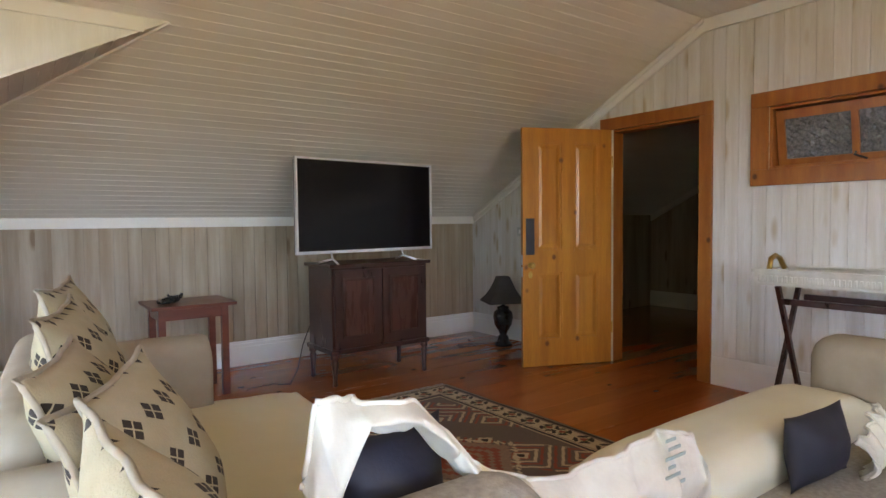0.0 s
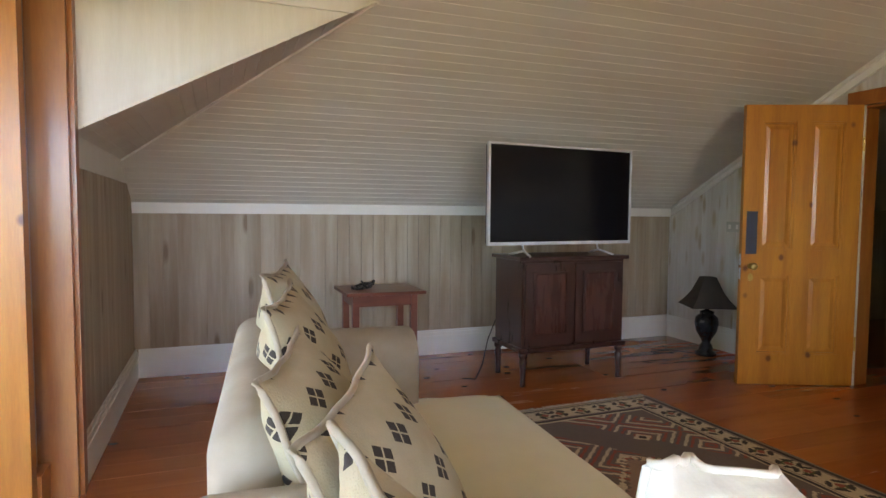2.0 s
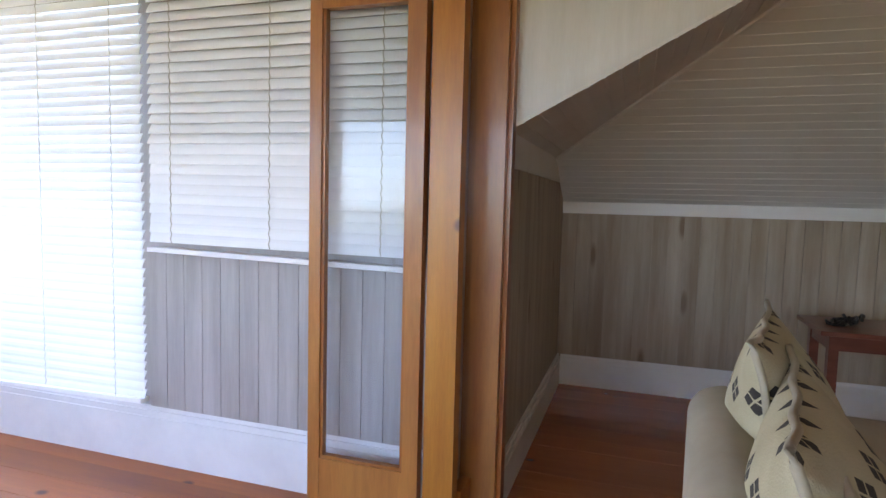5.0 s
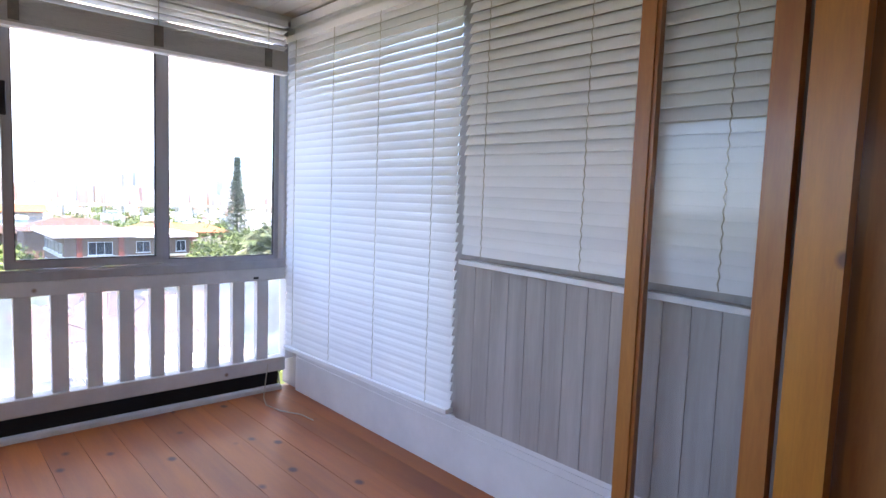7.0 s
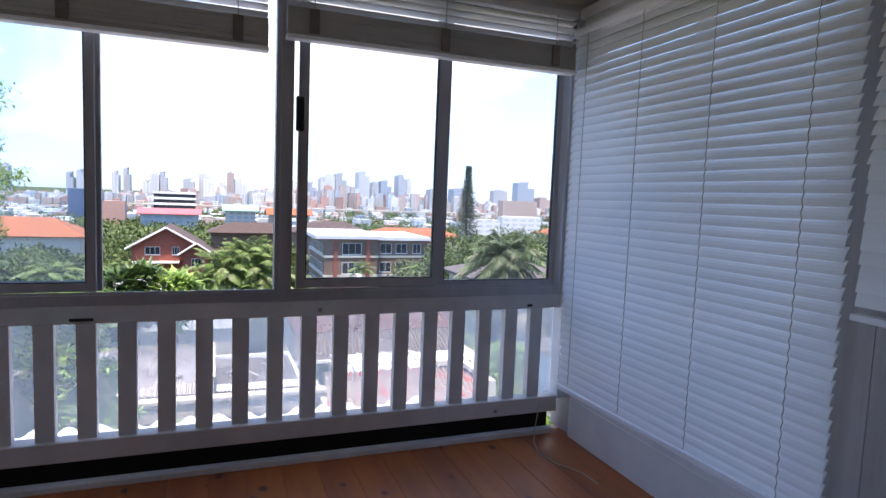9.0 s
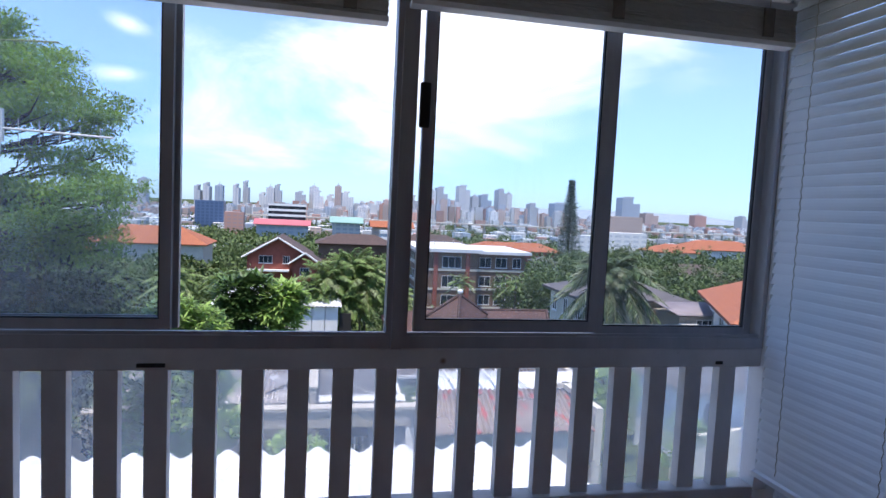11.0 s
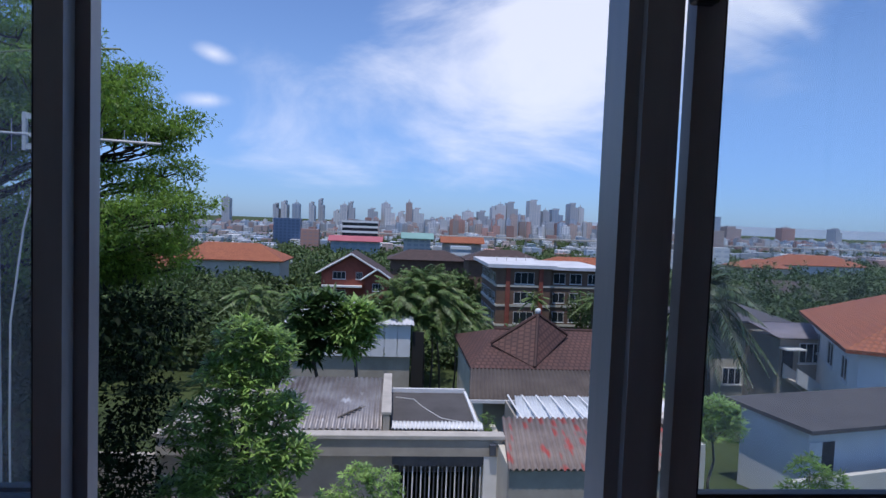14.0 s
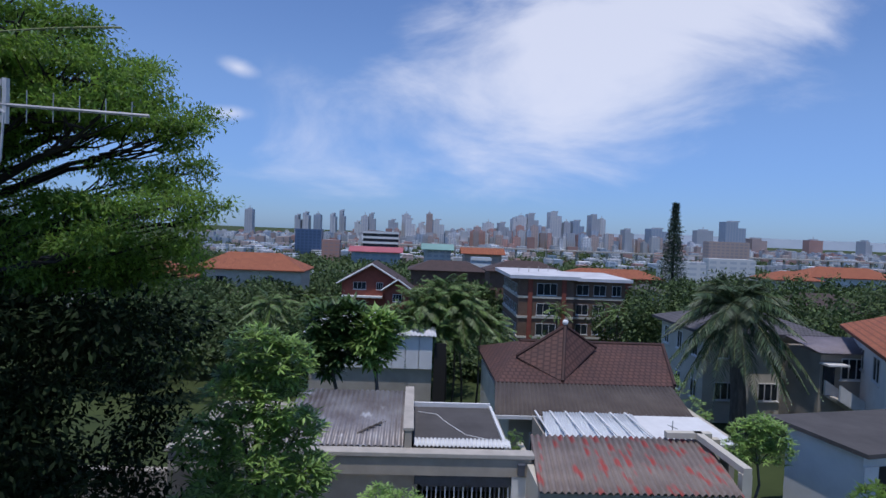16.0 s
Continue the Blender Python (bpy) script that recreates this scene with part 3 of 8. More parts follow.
for i, (y0, y1) in enumerate(UNITS):
    win = thing("window_%d" % (i + 1), (XW, (y0 + y1) / 2, ZSILL), "grey aluminium sliding window, %s" % ("one half slid open" if i == 1 else "closed, with dusty glass"), "window")
    win["kind"] = "structure"
    mid = (y0 + y1) / 2 + 0.03
    fr = boxpart("frame", (XW - 0.045, XW + 0.035, y0, y0 + 0.02, ZSILL, ZHEAD), ALU, win)
    boxpart("frame_side", (XW - 0.045, XW + 0.035, y1 - 0.02, y1, ZSILL, ZHEAD), ALU, win)
    boxpart("sill_track", (XW - 0.045, XW + 0.035, y0 + 0.02, y1 - 0.02, ZSILL, ZSILL + 0.045), ALU, win)
    boxpart("track_lip", (XW + 0.020, XW + 0.026, y0 + 0.02, y1 - 0.02, ZSILL + 0.045, ZSILL + 0.057), ALU, win)
    boxpart("head_track", (XW - 0.045, XW + 0.035, y0 + 0.02, y1 - 0.02, ZHEAD - 0.03, ZHEAD), ALU, win)
    z0, z1 = ZSILL + 0.047, ZHEAD - 0.032
    if i == 1:
        # the opened half stands behind the fixed one
        sash("fixed_sash", win, y0 + 0.03, mid - 0.01, z0 + 0.012, z1, XW + 0.004, HAZEGLASS, 0.036)
        sash("sliding_sash", win, y0 + 0.03, mid + 0.008, z0 + 0.012, z1, XW - 0.028, HAZEGLASS, 0.036)
    else:
        sash("sliding_sash", win, y0 + 0.045, mid - 0.008, z0 + 0.012, z1, XW + 0.004, HAZEGLASS, 0.042)
        sash("fixed_sash", win, mid - 0.005, y1 - 0.03, z0, z1, XW - 0.028, GLASS, 0.03)
        bm = bmesh.new()
        box(bm, XW + 0.018, XW + 0.042, y0 + 0.03, y0 + 0.068, 1.60, 1.76, bevel=0.006)
        part("latch", bm, BLACKPLASTIC, win, "black sash latch")
# posts between the units
for y in (2.066, 0.48):
    bm = bmesh.new()
    box(bm, XW - 0.05, XW + 0.05, y - 0.019, y + 0.019, ZSILL, ZHEAD + 0.005)
    structure(part("window_post", bm, ALU), "grey aluminium post between sliding windows", "post")
bm = bmesh.new()
box(bm, XW - 0.05, XW + 0.05, 3.60, YS, 0.2, ZHEAD + 0.005)
structure(part("corner_post", bm, SUNWHITE), "white painted corner post", "post")

# ---------- railing under the windows ----------
rail = thing("railing", (XW, 1.3, 0), "weathered white timber balustrade below the windows", "railing")
boxpart("top_rail", (XW - 0.045, XW + 0.034, YS0, 3.60, 0.722, ZSILL), RAILPAINT, rail, bevel=0.006)
boxpart("bottom_rail", (XW - 0.04, XW + 0.05, YS0, 3.60, 0.125, 0.215), RAILPAINT, rail, bevel=0.006)
slat = None
for k in range(29):
    y = 3.452 - k * 0.157
    if y < YS0 + 0.08:
        break
    if slat is None:
        slat = boxpart("slat", (XW - 0.02, XW + 0.025, y - 0.037, y + 0.037, 0.215, 0.722), RAILPAINT, rail)
    else:
        c = new("slat", slat.data)
        c.parent = rail
        c.matrix_parent_inverse = rail.matrix_basis.inverted()
        c.matrix_basis = pose(0, -k * 0.157, 0, 0, 0, 0)
bm = bmesh.new()
quad(bm, (XW - 0.035, YS0, 0.1), (XW - 0.035, 3.6, 0.1), (XW - 0.035, 3.6, 0.72), (XW - 0.035, YS0, 0.72))
gp = part("weather_pane", bm, RAILGLASS, rail, "dusty glass behind the slats")
gp.visible_shadow = False
# near-black board: shade of the gap under the rail put into colour
bm = bmesh.new()
box(bm, XW - 0.10, XW - 0.05, YS0, 3.60, -0.2, 0.125)
structure(part("gap_shade_board", bm, DARKGAP), "dark board painted as the shaded gap below the balustrade", "wall")
bm = bmesh.new()
box(bm, XW + 0.005, XW + 0.055, YS0, 3.58, -0.02, 0.03, bevel=0.008)
structure(part("floor_edge_strip", bm, RAILPAINT), "grimy painted strip at the floor edge", "trim")
for y, w in ((1.24, 0.09), (3.40, 0.03)):
    bm = bmesh.new()
    box(bm, XW + 0.034, XW + 0.040, y - w / 2, y + w / 2, 0.735, 0.748)
    part("stain", bm, DARKGAP, rail, "dark rust mark")
# small white roof below the windows
bm = bmesh.new()
n = 150
prev = None
for k in range(n + 1):
    y = YS0 - 0.5 + k * 5.5 / n
    z = -0.88 + 0.035 * math.sin(y * math.tau / 0.25)
    cur = [bm.verts.new((XW - 0.11, y, z + 0.34)), bm.verts.new((-6.7, y, z)), bm.verts.new((-6.7, y, z - 0.03))]
    if prev:
        bm.faces.new((prev[0], cur[0], cur[1], prev[1])), bm.faces.new((prev[1], cur[1], cur[2], prev[2]))
    prev = cur
structure(part("lower_roof", bm, mat("white_roof_sheet", (0.8, 0.8, 0.8), (0.68, 0.68, 0.68), 4, 0.5, 0.1)), "white corrugated roof sheet below the windows", "roof")

# ---------- raised blinds over the windows ----------
for y0, y1, zb in ((2.06, 3.56, 2.0), (0.42, 1.985, 1.93)):
    bl = thing("venetian_blind", (XW + 0.1, (y0 + y1) / 2, zb), "raised venetian blind, slats stacked below its head rail", "window blind", "raised blinds")
    boxpart("bottom_rail", (XW + 0.055, XW + 0.115, y0, y1, zb, zb + 0.02), BLIND, bl, bevel=0.003)
    random.seed(int(y0 * 10))
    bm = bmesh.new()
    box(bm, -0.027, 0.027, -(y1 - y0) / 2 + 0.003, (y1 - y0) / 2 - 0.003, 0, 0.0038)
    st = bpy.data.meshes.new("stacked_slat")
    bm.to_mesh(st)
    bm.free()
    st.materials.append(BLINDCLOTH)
    # stacked slats, in a greyer tone than the open ones
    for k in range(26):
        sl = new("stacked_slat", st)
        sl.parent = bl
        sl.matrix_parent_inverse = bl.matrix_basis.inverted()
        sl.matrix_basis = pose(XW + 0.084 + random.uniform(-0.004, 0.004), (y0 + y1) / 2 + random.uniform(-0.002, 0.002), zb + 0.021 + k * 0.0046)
    ztop = zb + 0.145
    boxpart("head_rail", (XW + 0.055, XW + 0.11, y0, y1, 2.29, 2.322), BLIND, bl)
    nopen = round((2.28 - ztop) / 0.034)
    for k in range(nopen):
        z = ztop + 0.014 + k * (2.28 - ztop) / nopen
        bm = bmesh.new()
        box(bm, -0.027, 0.027, y0 + 0.004, y1 - 0.004, -0.0015, 0.0015, m=pose(XW + 0.083, 0, z, 0, -14, 0))
        part("slat", bm, BLIND, bl)
    for y in (y0 + 0.12, (y0 + y1) / 2, y1 - 0.13):
        bm = bmesh.new()
        tube(bm, [(XW + 0.116, y, 2.29), (XW + 0.117, y, zb + 0.02)], 0.0022, 5)
        part("cord", bm, CORD, bl)
        boxpart("cord_knot", (XW + 0.112, XW + 0.121, y - 0.022, y + 0.022, zb + 0.03, zb + 0.135), mat("worn_cord_mark", (0.2, 0.18, 0.16), None, 30, 0.8, 0.1) if "worn_cord_mark" not in bpy.data.materials else bpy.data.materials["worn_cord_mark"], bl)


# ---------- lowered blinds on the boarded wall ----------
def lowered(x0, x1, z0, z1, stack_from, tilt, droop, label):
    bl = thing("venetian_blind", ((x0 + x1) / 2, YS - 0.06, z0), label, "window blind", "lowered blinds")
    boxpart("head_rail", (x0, x1, YS - 0.09, YS - 0.045, z1, z1 + 0.04), BLIND, bl)
    pitch = 0.043
    me = bpy.data.meshes.new("slat")
    bm = bmesh.new()
    half = 0.026
    prev = None
    for k in range(5):
        u = -half + k * half / 2
        z = 0.0025 * (1 - (u / half) ** 2)
        cur = [bm.verts.new((-(x1 - x0) / 2, u, z)), bm.verts.new(((x1 - x0) / 2, u, z))]
        if prev:
            bm.faces.new((prev[0], prev[1], cur[1], cur[0]))
        prev = cur
    bm.normal_update()
    bmesh.ops.solidify(bm, geom=bm.faces[:], thickness=0.003)
    bm.to_mesh(me)
    bm.free()
    me.materials.append(BLIND)
    nsl = int((z1 - z0) / pitch)
    random.seed(int(x0 * 100))
    for k in range(nsl):
        z = z1 - 0.02 - k * pitch
        f = k / nsl
        t = tilt + random.uniform(-0.4, 0.4)
        if stack_from < f:
            t = 78 + random.uniform(-0.4, 0.4)
        s = new("slat", me)
        s.parent = bl
        s.matrix_parent_inverse = bl.matrix_basis.inverted()
        s.matrix_basis = pose((x0 + x1) / 2 + random.uniform(-0.003, 0.003), YS - 0.062, z, t, droop * f * 0.5, 0)
    boxpart("bottom_rail", (x0, x1, YS - 0.088, YS - 0.04, z0 - 0.012, z0 + 0.01), BLIND, bl, m=Matrix.Translation(((x0 + x1) / 2, 0, z0)) @ pose(0, 0, 0, 0, droop, 0) @ Matrix.Translation((-(x0 + x1) / 2, 0, -z0)), bevel=0.003)
    nc = max(2, round((x1 - x0) / 0.42))
    for k in range(nc):
        x = x0 + 0.14 + k * (x1 - x0 - 0.28) / (nc - 1)
        bm = bmesh.new()
        path = []
        for j in range(int((z1 - z0) / 0.0215)):
            path.append((x + 0.003 * (-1) ** j, YS - 0.094, z1 - j * 0.0215))
        tube(bm, path, 0.0022, 4)
        part("ladder_cord", bm, CORD, bl)
    return bl


lowered(-3.60, -2.03, 0.30, 2.20, 2, 66, -1.2, "white venetian blind let down to the skirting, slightly crooked")
lowered(-1.985, -0.72, 1.0, 2.20, 0.62, 62, 1.0, "white venetian blind half lowered over the board wall")

# panes behind the lowered blinds
bm = bmesh.new()
quad(bm, (BX0, YS + 0.05, BZ0), (BX1, YS + 0.05, BZ0), (BX1, YS + 0.05, BZ1), (BX0, YS + 0.05, BZ1))
wp = structure(part("window_4", bm, GLASS), "fixed glass pane behind the lowered blinds", "window")
wp.visible_shadow = False
for x in (-2.8,):
    boxpart("mullion", (x - 0.02, x + 0.02, YS + 0.02, YS + 0.08, BZ0, BZ1), ALU, wp)

# stray cord on the sunroom floor
bm = bmesh.new()
tube(bm, [(-3.55, 3.45, 0.2), (-3.55, 3.43, 0.05), (-3.5, 3.40, 0.006), (-3.38, 3.36, 0.004), (-3.25, 3.38, 0.004), (-3.12, 3.45, 0.004), (-3.0, 3.46, 0.004)], 0.003, 5)
tagged(part("cord", bm, CORD), "thin pale cord lying on the boards", "cord")

# ---------- glazed doors between room and sunroom ----------
frame_ob = thing("door_frame", (XL - 0.06, 3.5, 0), "orange-stained timber frame of the sunroom doors", "door frame")
frame_ob["kind"] = "structure"
boxpart("jamb", (XIN - 0.01, XL + 0.012, 3.70, OY1 + 0.03, 0, OZ), TEAK, frame_ob)
boxpart("jamb_edge", (XL + 0.012, XL + 0.03, 3.735, YJ, 0, OZ + 0.05), PINE_RED, frame_ob)
boxpart("head", (XIN - 0.01, XL + 0.012, OY0, 3.70, OZ - 0.07, OZ), TEAK, frame_ob)
boxpart("post", (XIN - 0.085, XL - 0.10, 3.50, 3.565, 0, OZ - 0.07), PINE, frame_ob)
boxpart("near_jamb", (XIN - 0.01, XL + 0.012, OY0, OY0 + 0.07, 0, OZ - 0.07), TEAK, frame_ob)
boxpart("threshold", (XIN - 0.01, XL + 0.012, OY0 + 0.07, 3.70, -0.02, 0.012), PINE, frame_ob)
boxpart("side_bottom_rail", (XL - 0.125, XL - 0.085, 3.565, 3.70, 0.012, 0.17), TEAK, frame_ob)
bm = bmesh.new()
quad(bm, (XL - 0.105, 3.565, 0.17), (XL - 0.105, 3.70, 0.17), (XL - 0.105, 3.70, OZ - 0.07), (XL - 0.105, 3.565, OZ - 0.07))
sp = part("side_pane", bm, DOORGLASS, frame_ob)
sp.visible_shadow = False
# the leaf, folded back into the sunroom
leaf = thing("glazed_door", (XIN - 0.1, 3.515, 0), "narrow orange-stained timber door with a tall glass pane, standing open", "door")
LX0, LX1, LY = -1.125, -0.665, 3.515
boxpart("hinge_stile", (LX1 - 0.062, LX1, LY - 0.022, LY + 0.022, 0.015, 2.04), TEAK, leaf)
boxpart("lock_stile", (LX0, LX0 + 0.05, LY - 0.022, LY + 0.022, 0.015, 2.04), TEAK, leaf)
boxpart("bottom_rail", (LX0 + 0.05, LX1 - 0.062, LY - 0.02, LY + 0.02, 0.015, 0.24), TEAK, leaf)
boxpart("top_rail", (LX0 + 0.05, LX1 - 0.062, LY - 0.02, LY + 0.02, 1.95, 2.04), TEAK, leaf)
bm = bmesh.new()
for a, b, c, d in ((LX0 + 0.05, LX0 + 0.062, 0.24, 1.95), (LX1 - 0.074, LX1 - 0.062, 0.24, 1.95), (LX0 + 0.062, LX1 - 0.074, 0.24, 0.252)):
    box(bm, a, b, LY - 0.014, LY + 0.014, c, d)
part("glazing_bead", bm, PINE_RED, leaf)
bm = bmesh.new()
quad(bm, (LX0 + 0.05, LY, 0.24), (LX1 - 0.062, LY, 0.24), (LX1 - 0.062, LY, 1.95), (LX0 + 0.05, LY, 1.95))
gp = part("pane", bm, DOORGLASS, leaf)
gp.visible_shadow = False
bm = bmesh.new()
box(bm, LX0 - 0.006, LX0, LY - 0.012, LY + 0.012, 0.0, 0.12)
part("bolt", bm, ALUDARK, leaf, "dark door bolt")

# ---------- panelled door and its frame ----------
door_frame = thing("door_frame", (XD, 3.39, 0), "orange varnished pine door frame", "door frame")
door_frame["kind"] = "structure"
for nm, dims in (("architrave_side", (XD - 0.022, XD + 0.012, DY1, DY1 + 0.1, 0, DZ)), ("architrave_near", (XD - 0.022, XD + 0.012, DY0 - 0.1, DY0, 0, DZ)), ("architrave_head", (XD - 0.022, XD + 0.012, DY0 - 0.1, DY1 + 0.1, DZ, DZ + 0.1)),
                 ("lining_side", (XD + 0.012, XD + 0.14, DY1 - 0.02, DY1, 0, DZ)), ("lining_near", (XD + 0.012, XD + 0.14, DY0, DY0 + 0.02, 0, DZ)), ("lining_head", (XD + 0.012, XD + 0.14, DY0 + 0.02, DY1 - 0.02, DZ - 0.02, DZ))):
    boxpart(nm, dims, PINE_RED, door_frame, bevel=0.004)
W, T, HH = 0.80, 0.042, 1.97
door = thing("door_1", (0, 0, 0), "orange varnished four-panel pine door standing open", "door")
stw, mid0, mid1 = 0.115, 0.79, 0.93
for nm, d in (("hinge_stile", (0, stw, 0, HH)), ("lock_stile", (W - stw, W, 0, HH)), ("bottom_rail", (stw, W - stw, 0, 0.22)), ("lock_rail", (stw, W - stw, mid0, 0.96)), ("top_rail", (stw, W - stw, HH - 0.115, HH)),
              ("lower_muntin", (W / 2 - 0.05, W / 2 + 0.05, 0.22, mid0)), ("upper_muntin", (W / 2 - 0.05, W / 2 + 0.05, 0.96, HH - 0.115))):
    boxpart(nm, (-d[1], -d[0], -T / 2, T / 2, d[2], d[3]), PINE, door)
for x0, x1 in ((stw, W / 2 - 0.05), (W / 2 + 0.05, W - stw)):
    for z0, z1 in ((0.22, mid0), (0.96, HH - 0.115)):
        bm = bmesh.new()
        box(bm, -x1, -x0, -0.008, 0.008, z0, z1)
        for s in (-1, 1):
            a, b = 0.03, 0.055
            o1 = [(-x1 + a, z0 + a), (-x0 - a, z0 + a), (-x0 - a, z1 - a), (-x1 + a, z1 - a)]
            o2 = [(-x1 + b, z0 + b), (-x0 - b, z0 + b), (-x0 - b, z1 - b), (-x1 + b, z1 - b)]
            v1, v2 = [bm.verts.new((x, s * 0.008, z)) for x, z in o1], [bm.verts.new((x, s * 0.015, z)) for x, z in o2]
            for k in range(4):
                bm.faces.new((v1[k], v1[(k + 1) % 4], v2[(k + 1) % 4], v2[k]))
            bm.faces.new(v2)
        for a0, a1, c0, c1 in ((-x1, -x0, z0, z0 + 0.014), (-x1, -x0, z1 - 0.014, z1), (-x1, -x1 + 0.014, z0, z1), (-x0 - 0.014, -x0, z0, z1)):
            box(bm, a0, a1, -0.017, 0.017, c0, c1)
        bmesh.ops.recalc_face_normals(bm, faces=bm.faces[:])
        part("panel", bm, PINE, door, "raised pine panel")
bm = bmesh.new()
box(bm, -W + 0.025, -W + 0.10, -T / 2 - 0.004, -T / 2, 0.93, 1.23)
part("finger_plate", bm, NAVYPLATE, door, "dark blue-grey finger plate")
for s in (-1, 1):
    bm = bmesh.new()
    lathe(bm, [(0.022, 0), (0.022, 0.004), (0.009, 0.006), (0.009, 0.03), (0.02, 0.034), (0.026, 0.046), (0.02, 0.058), (0.006, 0.062)], sides=16)
    bmesh.ops.transform(bm, matrix=pose(-W + 0.065, s * T / 2, 0.845, 90 if s < 0 else -90, 0, 0), verts=bm.verts[:])
    part("door_knob", bm, BRASS, door, "brass door knob", True)
bm = bmesh.new()
lathe(bm, [(0.018, 0), (0.018, 0.003), (0.004, 0.004)], sides=14)
bmesh.ops.transform(bm, matrix=pose(-W + 0.065, -T / 2, 0.765, 90, 0, 0) @ Matrix.Diagonal((1, 1.6, 1, 1)), verts=bm.verts[:])
part("escutcheon", bm, BRASS, door, "brass keyhole plate")
bm = bmesh.new()
for z in (0.8, 0.9):
    box(bm, -W - 0.002, -W, -0.012, 0.012, z - 0.05, z + 0.03)
part("latch_plate", bm, SILVER, door)
for z in (0.3, 1.7):
    bm = bmesh.new()
    tube(bm, [(0.005, -T / 2 - 0.004, z - 0.05), (0.005, -T / 2 - 0.004, z + 0.05)], 0.006, 8)
    part("hinge", bm, BRASS, door)
DOOR_TURN = -22.5
door.matrix_basis = pose(XD - 0.03, 3.775, 0.008, 0, 0, DOOR_TURN)

# fanlight
fan = thing("window_5", (XD, (FY0 + FY1) / 2, FZ0), "pine-framed fanlight with pebbled glass, tilted open", "window")
fan["kind"] = "structure"
for nm, dims in (("frame_top", (XD - 0.025, XD + 0.012, FY0 - 0.11, FY1 + 0.11, FZ1, FZ1 + 0.1)), ("frame_bottom", (XD - 0.025, XD + 0.012, FY0 - 0.11, FY1 + 0.11, FZ0 - 0.11, FZ0)),
                 ("frame_side", (XD - 0.025, XD + 0.012, FY1, FY1 + 0.11, FZ0, FZ1)), ("frame_end", (XD - 0.025, XD + 0.012, FY0 - 0.11, FY0, FZ0, FZ1)),
                 ("lining_top", (XD + 0.012, XD + 0.13, FY0, FY1, FZ1 - 0.02, FZ1)), ("lining_bottom", (XD + 0.012, XD + 0.13, FY0, FY1, FZ0, FZ0 + 0.02)), ("lining_side", (XD + 0.012, XD + 0.13, FY1 - 0.02, FY1, FZ0 + 0.02, FZ1 - 0.02))):
    boxpart(nm, dims, PINE_RED, fan, bevel=0.004)
tm = Matrix.Translation((XD + 0.05, 0, FZ1 - 0.03)) @ pose(0, 0, 0, 0, -9, 0)
sashf = boxpart("sash", (-0.018, 0.018, FY0 + 0.03, FY1 - 0.03, -0.06, 0), PINE_RED, fan, m=tm)
for nm, dims in (("sash_bottom", (-0.018, 0.018, FY0 + 0.03, FY1 - 0.03, -0.375, -0.325)), ("sash_side", (-0.018, 0.018, FY1 - 0.08, FY1 - 0.03, -0.325, -0.06)), ("sash_end", (-0.018, 0.018, FY0 + 0.03, FY0 + 0.08, -0.325, -0.06)),
                 ("sash_bar", (-0.018, 0.018, 1.98, 2.02, -0.325, -0.06)), ("sash_bar", (-0.018, 0.018, 1.48, 1.52, -0.325, -0.06))):
    boxpart(nm, dims, PINE_RED, sashf, m=tm)
bm = bmesh.new()
ny, nz = 60, 14
random.seed(5)
grid = [[bm.verts.new(tm @ Vector((random.uniform(-0.004, 0.004), FY0 + 0.08 + (FY1 - FY0 - 0.16) * i / ny, -0.325 + 0.265 * j / nz))) for j in range(nz + 1)] for i in range(ny + 1)]
for i in range(ny):
    for j in range(nz):
        bm.faces.new((grid[i][j], grid[i + 1][j], grid[i + 1][j + 1], grid[i][j + 1]))
part("pebbled_pane", bm, FROST, sashf, "pebbled grey glass")
bm = bmesh.new()
tube(bm, [(XD + 0.02, 1.98, FZ0 + 0.07), (XD - 0.03, 1.97, FZ0 + 0.05), (XD - 0.04, 1.9, FZ0 + 0.02)], 0.007, 6)
part("stay", bm, BLACKPLASTIC, fan, "black casement stay")

# light switches behind the door
for y, z, w, h in ((4.86, 1.11, 0.16, 0.09), (4.72, 1.2, 0.07, 0.11)):
    sw = boxpart("light_switch", (XD - 0.012, XD - 0.001, y - w / 2, y + w / 2, z - h / 2, z + h / 2), PLASTICBOX, None, bevel=0.003)
    tagged(sw, "ivory plastic switch plate on the board wall", "light switch")
    for k in range(2):
        boxpart("rocker", (XD - 0.016, XD - 0.012, y - w / 4 + k * w / 2 - 0.012, y - w / 4 + k * w / 2 + 0.012, z - 0.02, z + 0.02), WHITE, sw)

# ---------- furniture of the living room ----------
# dark cabinet on turned legs (stands askew)
cab = thing("cabinet", (2.52, 4.72, 0), "dark mahogany two-door cabinet on turned legs", "cabinet")
CW = 0.84
boxpart("body", (2.52 - CW / 2, 2.52 + CW / 2, 4.52, 4.93, 0.27, 0.885), MAHOG, cab)
boxpart("top", (2.52 - CW / 2 - 0.03, 2.52 + CW / 2 + 0.03, 4.49, 4.95, 0.885, 0.912), MAHOG, cab, bevel=0.006)
boxpart("base_moulding", (2.52 - CW / 2 - 0.02, 2.52 + CW / 2 + 0.02, 4.50, 4.95, 0.24, 0.275), MAHOG, cab, bevel=0.008)
